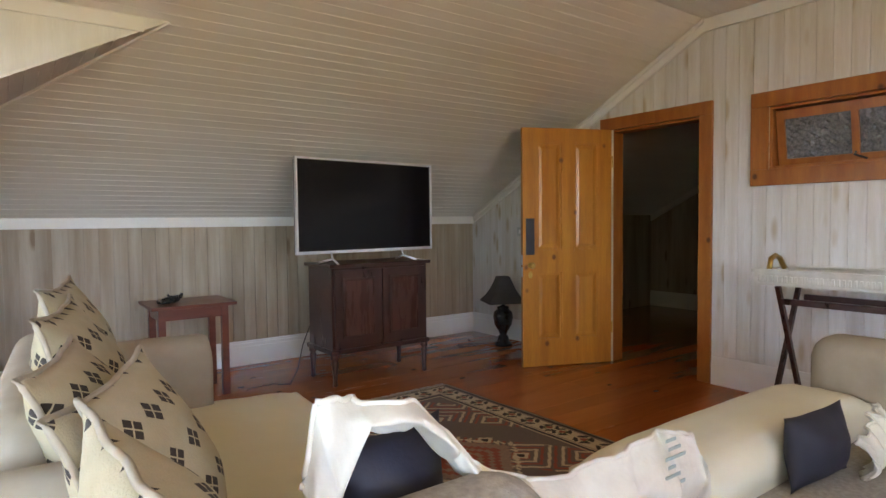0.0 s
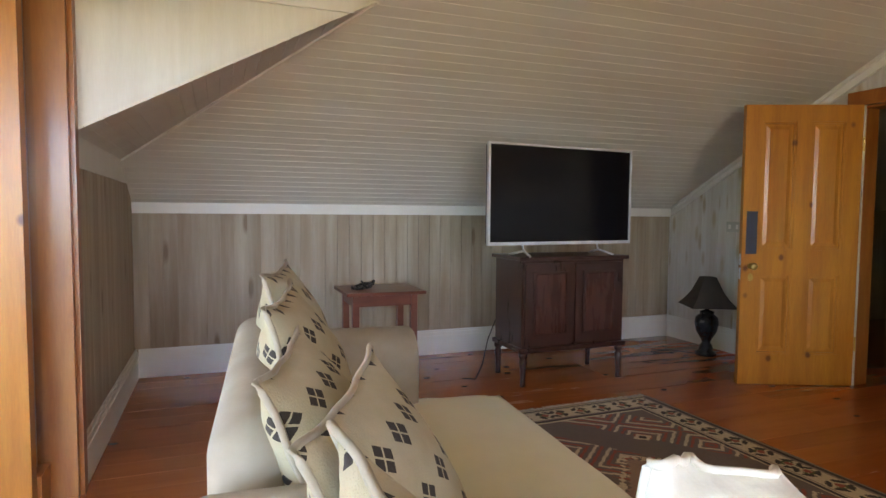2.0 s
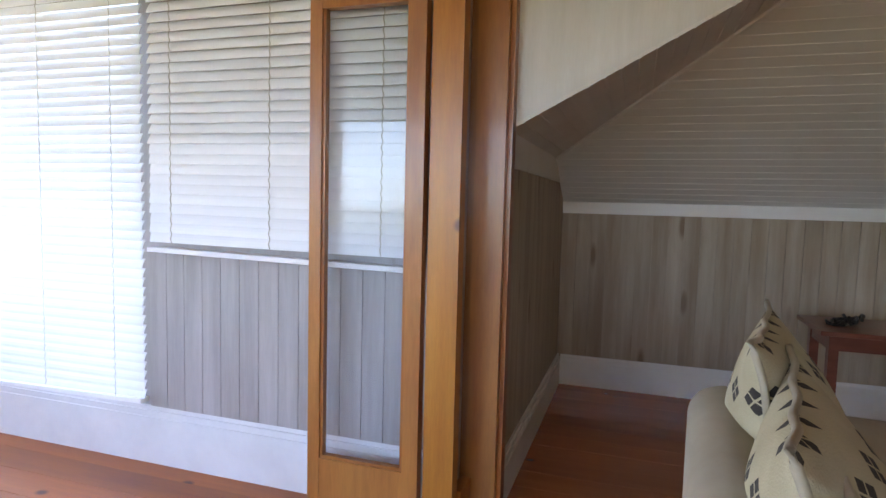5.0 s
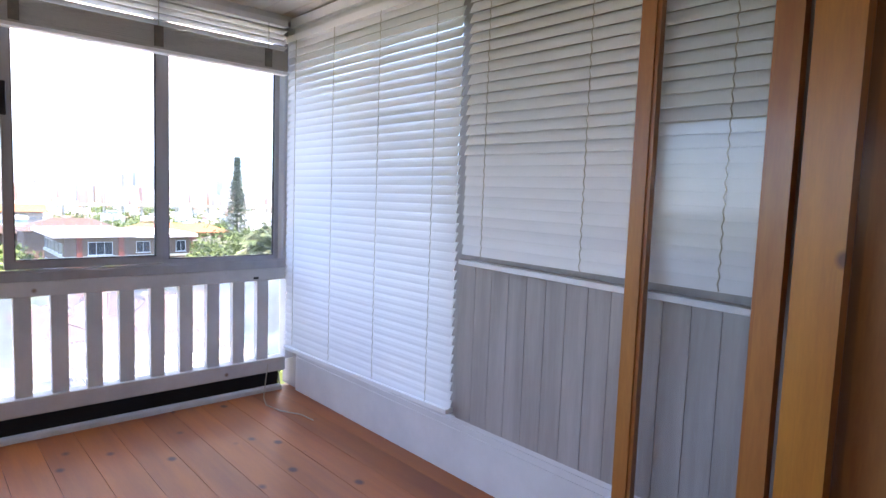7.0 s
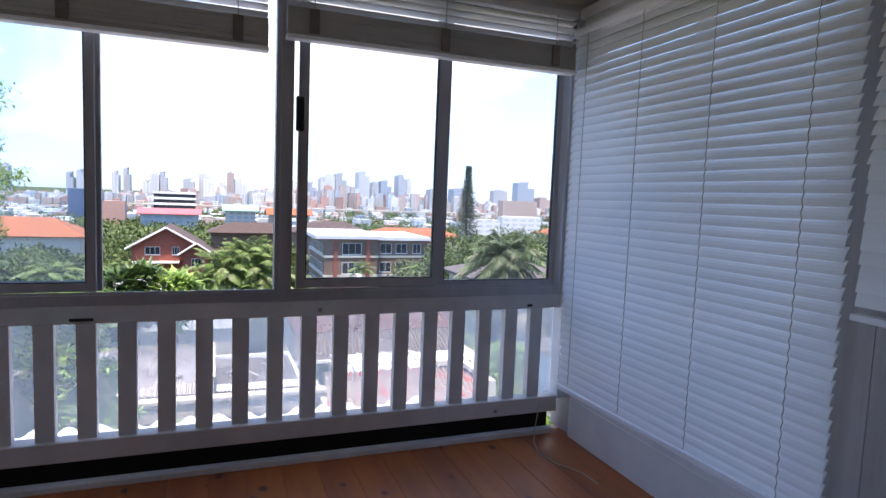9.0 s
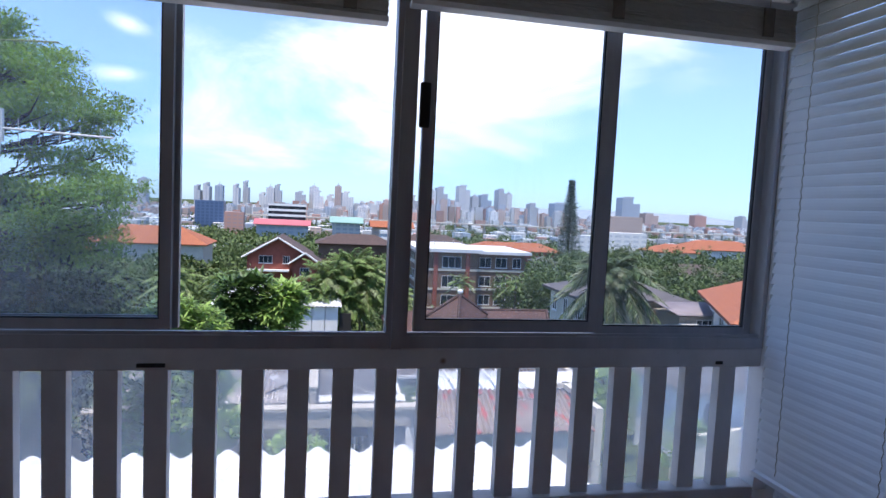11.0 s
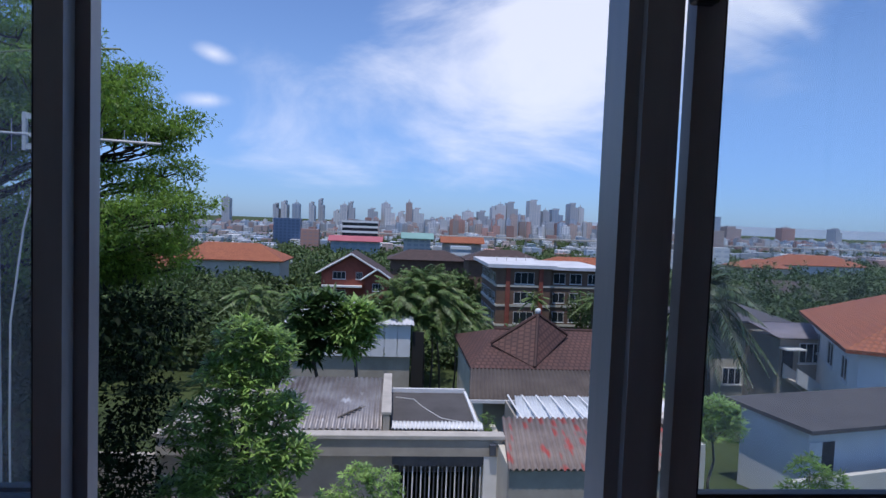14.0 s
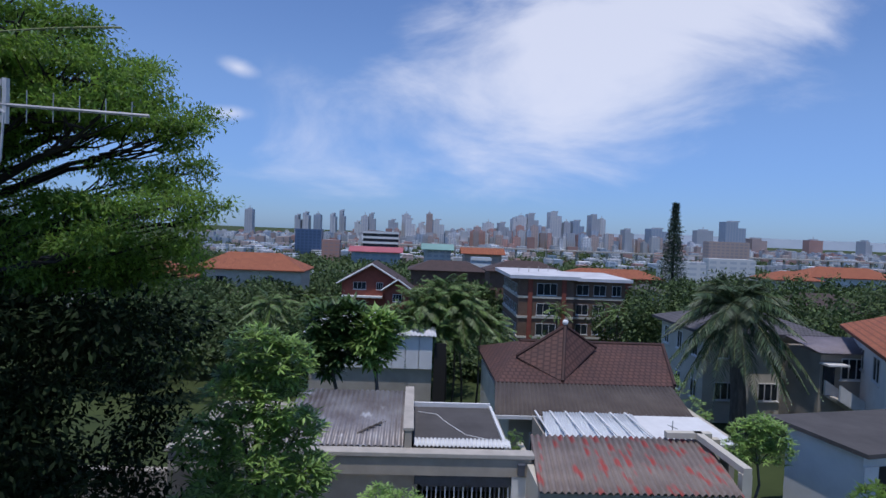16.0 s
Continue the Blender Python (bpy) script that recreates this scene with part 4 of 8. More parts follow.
for s in (-1, 1):
    x0 = 2.52 + (0.004 if s > 0 else -CW / 2 + 0.02)
    x1 = x0 + CW / 2 - 0.024
    d = boxpart("door", (x0, x1, 4.503, 4.52, 0.295, 0.865), MAHOG, cab)
    bm = bmesh.new()
    box(bm, x0 + 0.075, x1 - 0.075, 4.493, 4.503, 0.37, 0.79, bevel=0.004)
    part("door_panel", bm, mat("flame_mahogany", (0.085, 0.022, 0.013), (0.045, 0.013, 0.008), 5, 0.28, 0.04, (5, 5, 0.7), coat=0.35) if s < 0 else bpy.data.materials["flame_mahogany"], d)
    bm = bmesh.new()
    for a in ((x0 + 0.06, x1 - 0.06, 0.355, 0.37), (x0 + 0.06, x1 - 0.06, 0.79, 0.805)):
        box(bm, a[0], a[1], 4.496, 4.503, a[2], a[3])
    for a in ((x0 + 0.06, x0 + 0.075), (x1 - 0.075, x1 - 0.06)):
        box(bm, a[0], a[1], 4.496, 4.503, 0.37, 0.79)
    part("moulding", bm, MAHOG, d)
for x in (2.52 - CW / 2 + 0.02, 2.52 + CW / 2 - 0.02):
    for y in (4.53, 4.92):
        bm = bmesh.new()
        lathe(bm, [(0.014, 0), (0.02, 0.01), (0.016, 0.03), (0.02, 0.12), (0.028, 0.18), (0.018, 0.195), (0.03, 0.21), (0.03, 0.24)], x, y, 14)
        part("leg", bm, MAHOG, cab, "", True)
bm = bmesh.new()
tube(bm, [(2.12, 4.97, 0.4), (2.06, 4.98, 0.25), (1.98, 4.9, 0.08), (1.88, 4.8, 0.006), (1.8, 4.85, 0.005)], 0.004, 5)
tagged(part("power_cable", bm, BLACKPLASTIC), "thin black cable trailing from the cabinet to the floor", "cable")

# television
tv = thing("television", (2.46, 4.62, 0.912), "flat television with a silver rim on a dark cabinet, switched off", "television")
TVR = pose(2.465, 4.60, 0, 0, 0, 5)
TW, TZ0, TZ1 = 1.25, 0.992, 1.692
boxpart("back_case", (-TW / 2 + 0.01, TW / 2 - 0.01, 0.0, 0.05, TZ0 + 0.01, TZ1 - 0.01), BLACKPLASTIC, tv, m=TVR, bevel=0.01)
bm = bmesh.new()
for a in ((-TW / 2, TW / 2, TZ0, TZ0 + 0.022), (-TW / 2, TW / 2, TZ1 - 0.014, TZ1), (-TW / 2, -TW / 2 + 0.014, TZ0 + 0.022, TZ1 - 0.014), (TW / 2 - 0.014, TW / 2, TZ0 + 0.022, TZ1 - 0.014)):
    box(bm, a[0], a[1], -0.016, 0.012, a[2], a[3], m=TVR)
part("rim", bm, SILVER, tv, "silver rim")
boxpart("screen", (-TW / 2 + 0.014, TW / 2 - 0.014, -0.008, 0.0, TZ0 + 0.022, TZ1 - 0.014), SCREEN, tv, "glossy black screen", m=TVR)
for s in (-1, 1):
    bm = bmesh.new()
    x = s * 0.33
    tube(bm, [TVR @ Vector((x, 0.02, TZ0 + 0.01)), TVR @ Vector((x, 0.0, 0.95)), TVR @ Vector((x + s * 0.03, -0.13, 0.919))], 0.008, 8)
    tube(bm, [TVR @ Vector((x, 0.0, 0.95)), TVR @ Vector((x + s * 0.03, 0.14, 0.919))], 0.008, 8)
    part("foot", bm, SILVER, tv, "chrome stand foot", True)

# small side table
tab = thing("side_table", (1.22, 5.03, 0), "small red-stained wooden side table", "side table")
boxpart("tabletop", (0.94, 1.50, 4.80, 5.28, 0.645, 0.668), REDWOOD, tab, bevel=0.004)
for x0 in (0.99, 1.405):
    for y0 in (4.85, 5.185):
        boxpart("leg", (x0, x0 + 0.045, y0, y0 + 0.045, 0, 0.645), REDWOOD, tab)
boxpart("apron", (1.035, 1.405, 4.858, 4.876, 0.565, 0.645), REDWOOD, tab)
boxpart("apron", (1.035, 1.405, 5.202, 5.22, 0.565, 0.645), REDWOOD, tab)
boxpart("apron", (0.998, 1.016, 4.895, 5.185, 0.565, 0.645), REDWOOD, tab)
boxpart("apron", (1.424, 1.442, 4.895, 5.185, 0.565, 0.645), REDWOOD, tab)
bm = bmesh.new()
random.seed(3)
for k in range(7):
    a, r = k * 0.9, 0.035 + 0.01 * (k % 3)
    tube(bm, [(1.06 + 0.05 * math.sin(a * 1.3 + j * 0.5) + 0.012 * k, 5.02 + r * math.sin(j * 0.8 + a), 0.675 + 0.009 * k * (0.5 + 0.5 * math.sin(j))) for j in range(9)], 0.008, 6)
tagged(part("cable_coil", bm, BLACKPLASTIC), "coil of black cable on the red side table", "cable")

# table lamp standing on the floor
lamp = thing("table_lamp", (4.09, 4.86, 0), "black urn lamp with a dark square shade standing on the floor", "lamp")
bm = bmesh.new()
lathe(bm, [(0.085, 0), (0.085, 0.03), (0.06, 0.045), (0.05, 0.09), (0.034, 0.11), (0.045, 0.14), (0.085, 0.21), (0.098, 0.28), (0.09, 0.33), (0.055, 0.36), (0.06, 0.38), (0.03, 0.39), (0.012, 0.40), (0.012, 0.46)], 4.09, 4.86, 22)
part("base", bm, LAMPBASE, lamp, "", True)
bm = bmesh.new()
for (r, z), (r2, z2) in (((0.265, 0.43), (0.075, 0.68)),):
    v1 = [bm.verts.new((4.09 + r * math.cos(a), 4.86 + r * math.sin(a), z)) for a in (k * math.tau / 4 + 0.35 for k in range(4))]
    v2 = [bm.verts.new((4.09 + r2 * math.cos(a), 4.86 + r2 * math.sin(a), z2)) for a in (k * math.tau / 4 + 0.35 for k in range(4))]
    for k in range(4):
        bm.faces.new((v1[k], v1[(k + 1) % 4], v2[(k + 1) % 4], v2[k]))
bmesh.ops.subdivide_edges(bm, edges=bm.edges[:], cuts=3, use_grid_fill=True)
for v in bm.verts:
    f = (0.68 - v.co.z) / 0.25
    s = 1 - 0.16 * math.sin(f * math.pi)
    v.co.x, v.co.y = 4.09 + (v.co.x - 4.09) * s, 4.86 + (v.co.y - 4.86) * s
bm.normal_update()
bmesh.ops.solidify(bm, geom=bm.faces[:], thickness=0.004)
part("shade", bm, SHADE, lamp, "dark fabric shade")
bm = bmesh.new()
tube(bm, [(4.02, 4.9, 0.01), (3.9, 5.1, 0.006), (3.75, 5.15, 0.006), (3.7, 5.05, 0.006), (3.85, 4.98, 0.006), (4.0, 5.3, 0.006)], 0.004, 5)
tagged(part("lamp_cord", bm, BLACKPLASTIC), "black lamp flex lying on the boards", "cable")

# butler's tray on a folding stand, against the door wall
tray_stand = thing("folding_stand", (4.1, 1.9, 0), "dark folding wooden stand with crossed legs", "stand")
for y in (2.24, 1.52):
    for a, b in ((3.92, 4.28), (4.28, 3.92)):
        bm = bmesh.new()
        yy = y - (0.028 if a > b else 0)
        box(bm, -0.014, 0.014, yy - 0.013, yy + 0.013, 0, math.hypot(0.36, 0.80), m=Matrix.Translation((a, 0, 0.01)) @ pose(0, 0, 0, 0, math.degrees(math.atan2(b - a, 0.80)), 0))
        part("leg", bm, MAHOG, tray_stand)
boxpart("stretcher", (3.93, 3.957, 1.533, 2.2, 0.70, 0.735), MAHOG, tray_stand)
boxpart("stretcher", (4.243, 4.27, 1.533, 2.2, 0.70, 0.735), MAHOG, tray_stand)
tray = thing("tray", (4.1, 1.85, 0.82), "white carved tray with a moulded rim on the folding stand", "tray")
boxpart("base", (3.90, 4.30, 1.40, 2.32, 0.815, 0.835), MARBLE, tray)
bm = bmesh.new()
for a in ((3.885, 3.905, 1.385, 2.335), (4.295, 4.315, 1.385, 2.335), (3.905, 4.295, 1.385, 1.405), (3.905, 4.295, 2.315, 2.335)):
    box(bm, *a, 0.815, 0.90)
for a in ((3.872, 3.905, 1.372, 2.348), (4.295, 4.328, 1.372, 2.348)):
    box(bm, *a, 0.893, 0.912)
part("rim", bm, MARBLE, tray)
for k in range(34):
    bm = bmesh.new()
    y = 1.40 + k * 0.0275
    box(bm, 3.877, 3.886, y, y + 0.015, 0.835, 0.875, bevel=0.003)
    part("bead", bm, MARBLE, tray)
bm = bmesh.new()
tube(bm, [(4.0, 2.30, 0.9), (4.04, 2.31, 0.965), (4.1, 2.31, 0.985), (4.16, 2.31, 0.965), (4.2, 2.30, 0.9)], 0.016, 8)
part("handle", bm, BRASS, tray, "tarnished brass handle", True)


# ---------- rug ----------
def rug_material():
    m = bpy.data.materials.new("woven_rug")
    m.use_nodes = True
    nt = m.node_tree
    n, l = nt.nodes, nt.links
    p = n["Principled BSDF"]
    p.inputs["Roughness"].default_value = 0.95
    co, sx = n.new("ShaderNodeTexCoord"), n.new("ShaderNodeSeparateXYZ")
    l.new(co.outputs["Object"], sx.inputs[0])

    def op(kind, a, b=None, c=None):
        k = n.new("ShaderNodeMath")
        k.operation = kind
        for i, v in enumerate((a, b, c)):
            if v is None:
                continue
            if isinstance(v, (int, float)):
                k.inputs[i].default_value = v
            else:
                l.new(v, k.inputs[i])
        return k.outputs[0]

    def mixc(f, a, b):
        k = n.new("ShaderNodeMixRGB")
        l.new(f, k.inputs[0])
        for i, v in ((1, a), (2, b)):
            if isinstance(v, tuple):
                k.inputs[i].default_value = (*v, 1)
            else:
                l.new(v, k.inputs[i])
        return k.outputs[0]

    # stepped coordinates, as knots
    x = op("SNAP", sx.outputs[0], 0.008)
    y = op("SNAP", sx.outputs[1], 0.008)
    ax, ay = op("ABSOLUTE", x), op("ABSOLUTE", y)
    HX, HY = 0.80, 1.18
    edge = op("MINIMUM", op("SUBTRACT", HX, ax), op("SUBTRACT", HY, ay))
    field, cream, rust, dark, greyc = (0.17, 0.13, 0.115), (0.62, 0.52, 0.37), (0.34, 0.09, 0.055), (0.045, 0.034, 0.03), (0.27, 0.21, 0.175)
    # field: nested chevrons and diamonds
    px = op("SUBTRACT", op("MODULO", op("ADD", ax, 0.0), 0.52), 0.26)
    py = op("SUBTRACT", op("MODULO", op("ADD", ay, 0.08), 0.44), 0.22)
    dia = op("ADD", op("ABSOLUTE", px), op("MULTIPLY", op("ABSOLUTE", py), 1.15))
    bands = op("MODULO", dia, 0.105)
    zig = op("LESS_THAN", bands, 0.026)
    zig2 = op("LESS_THAN", op("ABSOLUTE", op("SUBTRACT", bands, 0.06)), 0.012)
    core = op("LESS_THAN", dia, 0.06)
    core2 = op("LESS_THAN", dia, 0.028)
    gate = op("GREATER_THAN", op("SINE", op("ADD", op("MULTIPLY", x, 9.0), op("MULTIPLY", y, 6.5))), -0.25)
    c = mixc(op("MULTIPLY", zig2, gate), field, rust)
    c = mixc(op("MULTIPLY", zig, gate), c, cream)
    c = mixc(core, c, cream)
    c = mixc(core2, c, dark)
    # large centre lozenge of stepped red
    cen = op("ADD", op("MULTIPLY", ax, 1.2), op("SNAP", ay, 0.03))
    c = mixc(op("LESS_THAN", cen, 0.36), c, (0.33, 0.22, 0.17))
    c = mixc(op("MULTIPLY", op("LESS_THAN", cen, 0.30), op("GREATER_THAN", op("MODULO", cen, 0.09), 0.04)), c, rust)
    line = op("LESS_THAN", op("ABSOLUTE", op("SUBTRACT", cen, 0.40)), 0.012)
    c = mixc(line, c, cream)
    # border: cream with rosettes
    inb = op("LESS_THAN", edge, 0.215)
    along = op("ADD", op("MULTIPLY", op("GREATER_THAN", op("SUBTRACT", HX, ax), op("SUBTRACT", HY, ay)), ax), op("MULTIPLY", op("LESS_THAN", op("SUBTRACT", HX, ax), op("SUBTRACT", HY, ay)), ay))
    ua = op("SUBTRACT", op("MODULO", op("ADD", along, 0.03), 0.155), 0.0775)
    ub = op("SUBTRACT", edge, 0.115)
    rr = op("SQRT", op("ADD", op("MULTIPLY", ua, ua), op("MULTIPLY", ub, ub)))
    ros = op("MULTIPLY", op("LESS_THAN", op("ABSOLUTE", op("SUBTRACT", rr, 0.045)), 0.013), op("GREATER_THAN", op("MINIMUM", op("ABSOLUTE", ua), op("ABSOLUTE", ub)), 0.009))
    ros2 = op("LESS_THAN", rr, 0.02)
    bc = mixc(ros, cream, dark)
    bc = mixc(ros2, bc, rust)
    bc = mixc(op("MULTIPLY", op("LESS_THAN", op("ABSOLUTE", op("SUBTRACT", rr, 0.028)), 0.006), op("GREATER_THAN", ua, 0.0)), bc, (0.09, 0.10, 0.035))
    c = mixc(inb, c, bc)
    for e0, w, cc in ((0.205, 0.010, dark), (0.03, 0.010, dark), (0.185, 0.006, greyc), (0.225, 0.006, cream), (0.05, 0.006, greyc)):
        c = mixc(op("LESS_THAN", op("ABSOLUTE", op("SUBTRACT", edge, e0)), w), c, cc)
    c = mixc(op("LESS_THAN", edge, 0.016), c, (0.25, 0.20, 0.15))
    no = n.new("ShaderNodeTexNoise")
    no.inputs["Scale"].default_value = 160
    l.new(co.outputs["Object"], no.inputs["Vector"])
    mu = n.new("ShaderNodeMixRGB")
    mu.blend_type = "MULTIPLY"
    mu.inputs[0].default_value = 0.55
    l.new(c, mu.inputs[1])
    l.new(no.outputs["Fac"], mu.inputs[2])
    hs = n.new("ShaderNodeHueSaturation")
    hs.inputs["Value"].default_value = 1.3
    l.new(mu.outputs[0], hs.inputs["Color"])
    l.new(hs.outputs[0], p.inputs["Base Color"])
    bp = n.new("ShaderNodeBump")
    bp.inputs["Strength"].default_value, bp.inputs["Distance"].default_value = 0.5, 0.003
    l.new(no.outputs["Fac"], bp.inputs["Height"])
    l.new(bp.outputs[0], p.inputs["Normal"])
    return m


RUG_C = (2.02, 2.86)
rug = thing("rug", (*RUG_C, 0), "worn oriental rug, brown field and cream rosette border", "rug", "", 1.5)
bm = bmesh.new()
for i in range(41):
    for j in range(61):
        x, y = -0.8 + 1.6 * i / 40, -1.18 + 2.36 * j / 60
        bm.verts.new((x + 0.006 * math.sin(y * 7) + 0.004 * math.sin(y * 19), y + 0.006 * math.sin(x * 6), 0.010 + 0.0025 * noise.noise((x * 5, y * 5, 0))))
bm.verts.ensure_lookup_table()
for i in range(40):
    for j in range(60):
        a = i * 61 + j
        bm.faces.new([bm.verts[k] for k in (a, a + 61, a + 62, a + 1)])
bm.normal_update()
bmesh.ops.solidify(bm, geom=bm.faces[:], thickness=0.007)
rp = part("woven_body", bm, rug_material(), None)
rp.parent = rug
random.seed(8)
for s in (-1, 1):
    bm = bmesh.new()
    for k in range(130):
        x = -0.79 + k * 1.58 / 129
        tube(bm, [(x, s * 1.178, 0.008), (x + random.uniform(-0.012, 0.012), s * (1.215 + random.uniform(0, 0.02)), 0.003)], 0.0035, 4)
    fr = part("fringe", bm, CORD, None, "short pale fringe")
    fr.parent = rug


# ---------- sofas and cushions ----------
def soft_block(bm, x0, x1, y0, y1, z0, z1, r, m=None, seg=3):
    """A padded block with rounded edges."""
    sub = bmesh.new()
    box(sub, x0, x1, y0, y1, z0, z1)
    bmesh.ops.bevel(sub, geom=sub.edges[:], offset=r, segments=seg, profile=0.5, affect="EDGES")
    if m is not None:
        bmesh.ops.transform(sub, matrix=m, verts=sub.verts[:])
    me = bpy.data.meshes.new("tmp")
    sub.to_mesh(me)
    sub.free()
    bm.from_mesh(me)
    bpy.data.meshes.remove(me)


def rolled_arm(bm, x0, x1, yc, w, z0, ztop):
    """An arm with a rounded top, running along x."""
    r = w / 2
    poly = [(yc - r * 0.9, z0), (yc + r * 0.9, z0), (yc + r, ztop - r)]
    poly += [(yc + r * math.cos(a), ztop - r + r * math.sin(a)) for a in (k * math.pi / 10 for k in range(1, 10))]
    poly += [(yc - r, ztop - r)]
    sub = bmesh.new()
    prism(sub, poly, "x", x0, x1)
    bmesh.ops.bevel(sub, geom=[e for e in sub.edges if abs(e.verts[0].co.x - e.verts[1].co.x) < 1e-6], offset=0.03, segments=3, profile=0.5, affect="EDGES")
    me = bpy.data.meshes.new("tmp")
    sub.to_mesh(me)
    sub.free()
    bm.from_mesh(me)
    bpy.data.meshes.remove(me)


def pillow(bm, w, h, t, nx=28, ny=28, sag=0.0, seed=0):
    """A stuffed square cushion standing in the xz plane, thick along y, with pinched corners."""
    for s in (-1, 1):
        g = []
        for i in range(nx + 1):
            row = []
            for j in range(ny + 1):
                u, v = -1 + 2 * i / nx, -1 + 2 * j / ny
                pu, pv = u * (1 - 0.09 * (1 - v * v) ** 1.0), v * (1 - 0.09 * (1 - u * u))
                d = max(0.0, (1 - u * u) * (1 - v * v)) ** 0.7
                wob = 0.012 * noise.noise((u * 2 + seed, v * 2, s * 3 + seed))
                row.append(bm.verts.new((pu * w / 2, s * (t / 2 * d * (1 + 0.12 * noise.noise((u * 1.3 + seed, v * 1.3, s)))) + wob * d, h / 2 + pv * h / 2 - sag * (1 - abs(u)) * max(v, 0))))
            g.append(row)
        for i in range(nx):
            for j in range(ny):
                q = (g[i][j], g[i + 1][j], g[i + 1][j + 1], g[i][j + 1])
                bm.faces.new(q if s < 0 else q[::-1])
    bmesh.ops.remove_doubles(bm, verts=bm.verts[:], dist=0.0006)


def pillow_seam(bm, w, h, sag=0.0, n=28, r=0.0065):
    pts = []
    for k in range(4 * n):
        side, f = divmod(k, n)
        f = -1 + 2 * f / n
        u, v = ((f, -1), (1, f), (-f, 1), (-1, -f))[side]
        pu, pv = u * (1 - 0.09 * (1 - v * v)), v * (1 - 0.09 * (1 - u * u))
        pts.append((pu * w / 2, 0.003 * math.sin(k * 0.7), h / 2 + pv * h / 2 - sag * (1 - abs(u)) * max(v, 0)))
    tube(bm, pts + [pts[0]], r, 6, False)


def motif_cloth():
    """Cotton with rows of four dark lozenges, as on block-printed cushions."""
    m = mat("printed_cushion", (0.47, 0.415, 0.28), (0.39, 0.335, 0.215), 7, 0.92, 0.5, fine=260)
    nt = m.node_tree
    n, l = nt.nodes, nt.links
    p = n["Principled BSDF"]
    base = p.inputs["Base Color"].links[0].from_socket
    co, sx = n.new("ShaderNodeTexCoord"), n.new("ShaderNodeSeparateXYZ")
    l.new(co.outputs["Object"], sx.inputs[0])

    def op(kind, a, b=None):
        k = n.new("ShaderNodeMath")
        k.operation = kind
        for i, v in enumerate((a, b)):
            if v is None:
                continue
            if isinstance(v, (int, float)):
                k.inputs[i].default_value = v
            else:
                l.new(v, k.inputs[i])
        return k.outputs[0]
    P = 0.092
    row = op("FLOOR", op("DIVIDE", sx.outputs[2], P))
    shift = op("MULTIPLY", op("MODULO", row, 2.0), P / 2)
    u = op("SUBTRACT", op("MODULO", op("ADD", op("ADD", sx.outputs[0], shift), 5.06), P), P / 2)
    v = op("SUBTRACT", op("MODULO", sx.outputs[2], P), P / 2)
    au, av = op("ABSOLUTE", u), op("ABSOLUTE", v)
    au = op("MULTIPLY", au, 0.78)
    inside = op("LESS_THAN", op("ADD", au, av), 0.025)
    gap = op("GREATER_THAN", op("ABSOLUTE", op("SUBTRACT", au, av)), 0.0024)
    f = op("MULTIPLY", inside, gap)
    mx = n.new("ShaderNodeMixRGB")
    l.new(f, mx.inputs[0])
    l.new(base, mx.inputs[1])
    mx.inputs[2].default_value = (0.035, 0.03, 0.026, 1)
    l.new(mx.outputs[0], p.inputs["Base Color"])
    return m


PRINT = motif_cloth()
PIPING = mat("cushion_piping", (0.42, 0.37, 0.28), (0.32, 0.275, 0.20), 8, 0.9, 0.3, fine=200)
WRAP = mat("white_printed_cover", (0.72, 0.705, 0.61), (0.60, 0.585, 0.50), 9, 0.75, 0.5, fine=45)

# sofa along the low side, seen over its back
SL = 1.20


def upholstered(name, at, rz, label, build):
    ob = new(name)
    ob.matrix_basis = pose(*at, 0, 0, rz)
    tagged(ob, label, "sofa")
    for nm, fn, mt, lb in build:
        bm = bmesh.new()
        fn(bm)
        p = part(nm, bm, mt, None, lb, True)
        p.parent = ob
    return ob


def puffed(bm, x0, x1, y0, y1, z0, z1, crown=0.03, n=18):
    """A fitted cover: a block whose top swells, with soft corners."""
    g = []
    for i in range(n + 1):
        row = []
        for j in range(n + 1):
            u, v = -1 + 2 * i / n, -1 + 2 * j / n
            e = (1 - abs(u) ** 8) * (1 - abs(v) ** 8)
            z = z1 - 0.06 * (1 - e) + crown * (1 - u * u) * (1 - v * v) + 0.006 * noise.noise((u * 4, v * 4, x0))
            row.append(bm.verts.new((x0 + (x1 - x0) * (i / n), y0 + (y1 - y0) * (j / n), z)))
        g.append(row)
    for i in range(n):
        for j in range(n):
            bm.faces.new((g[i][j], g[i + 1][j], g[i + 1][j + 1], g[i][j + 1]))
    rim = [g[i][0] for i in range(n + 1)] + [g[n][j] for j in range(1, n + 1)] + [g[i][n] for i in range(n - 1, -1, -1)] + [g[0][j] for j in range(n - 1, 0, -1)]
    low = [bm.verts.new((v.co.x, v.co.y, z0)) for v in rim]
    for a in range(len(rim)):
        b = (a + 1) % len(rim)
        bm.faces.new((rim[b], rim[a], low[a], low[b]))
    bm.faces.new(low)
    bmesh.ops.recalc_face_normals(bm, faces=bm.faces[:])


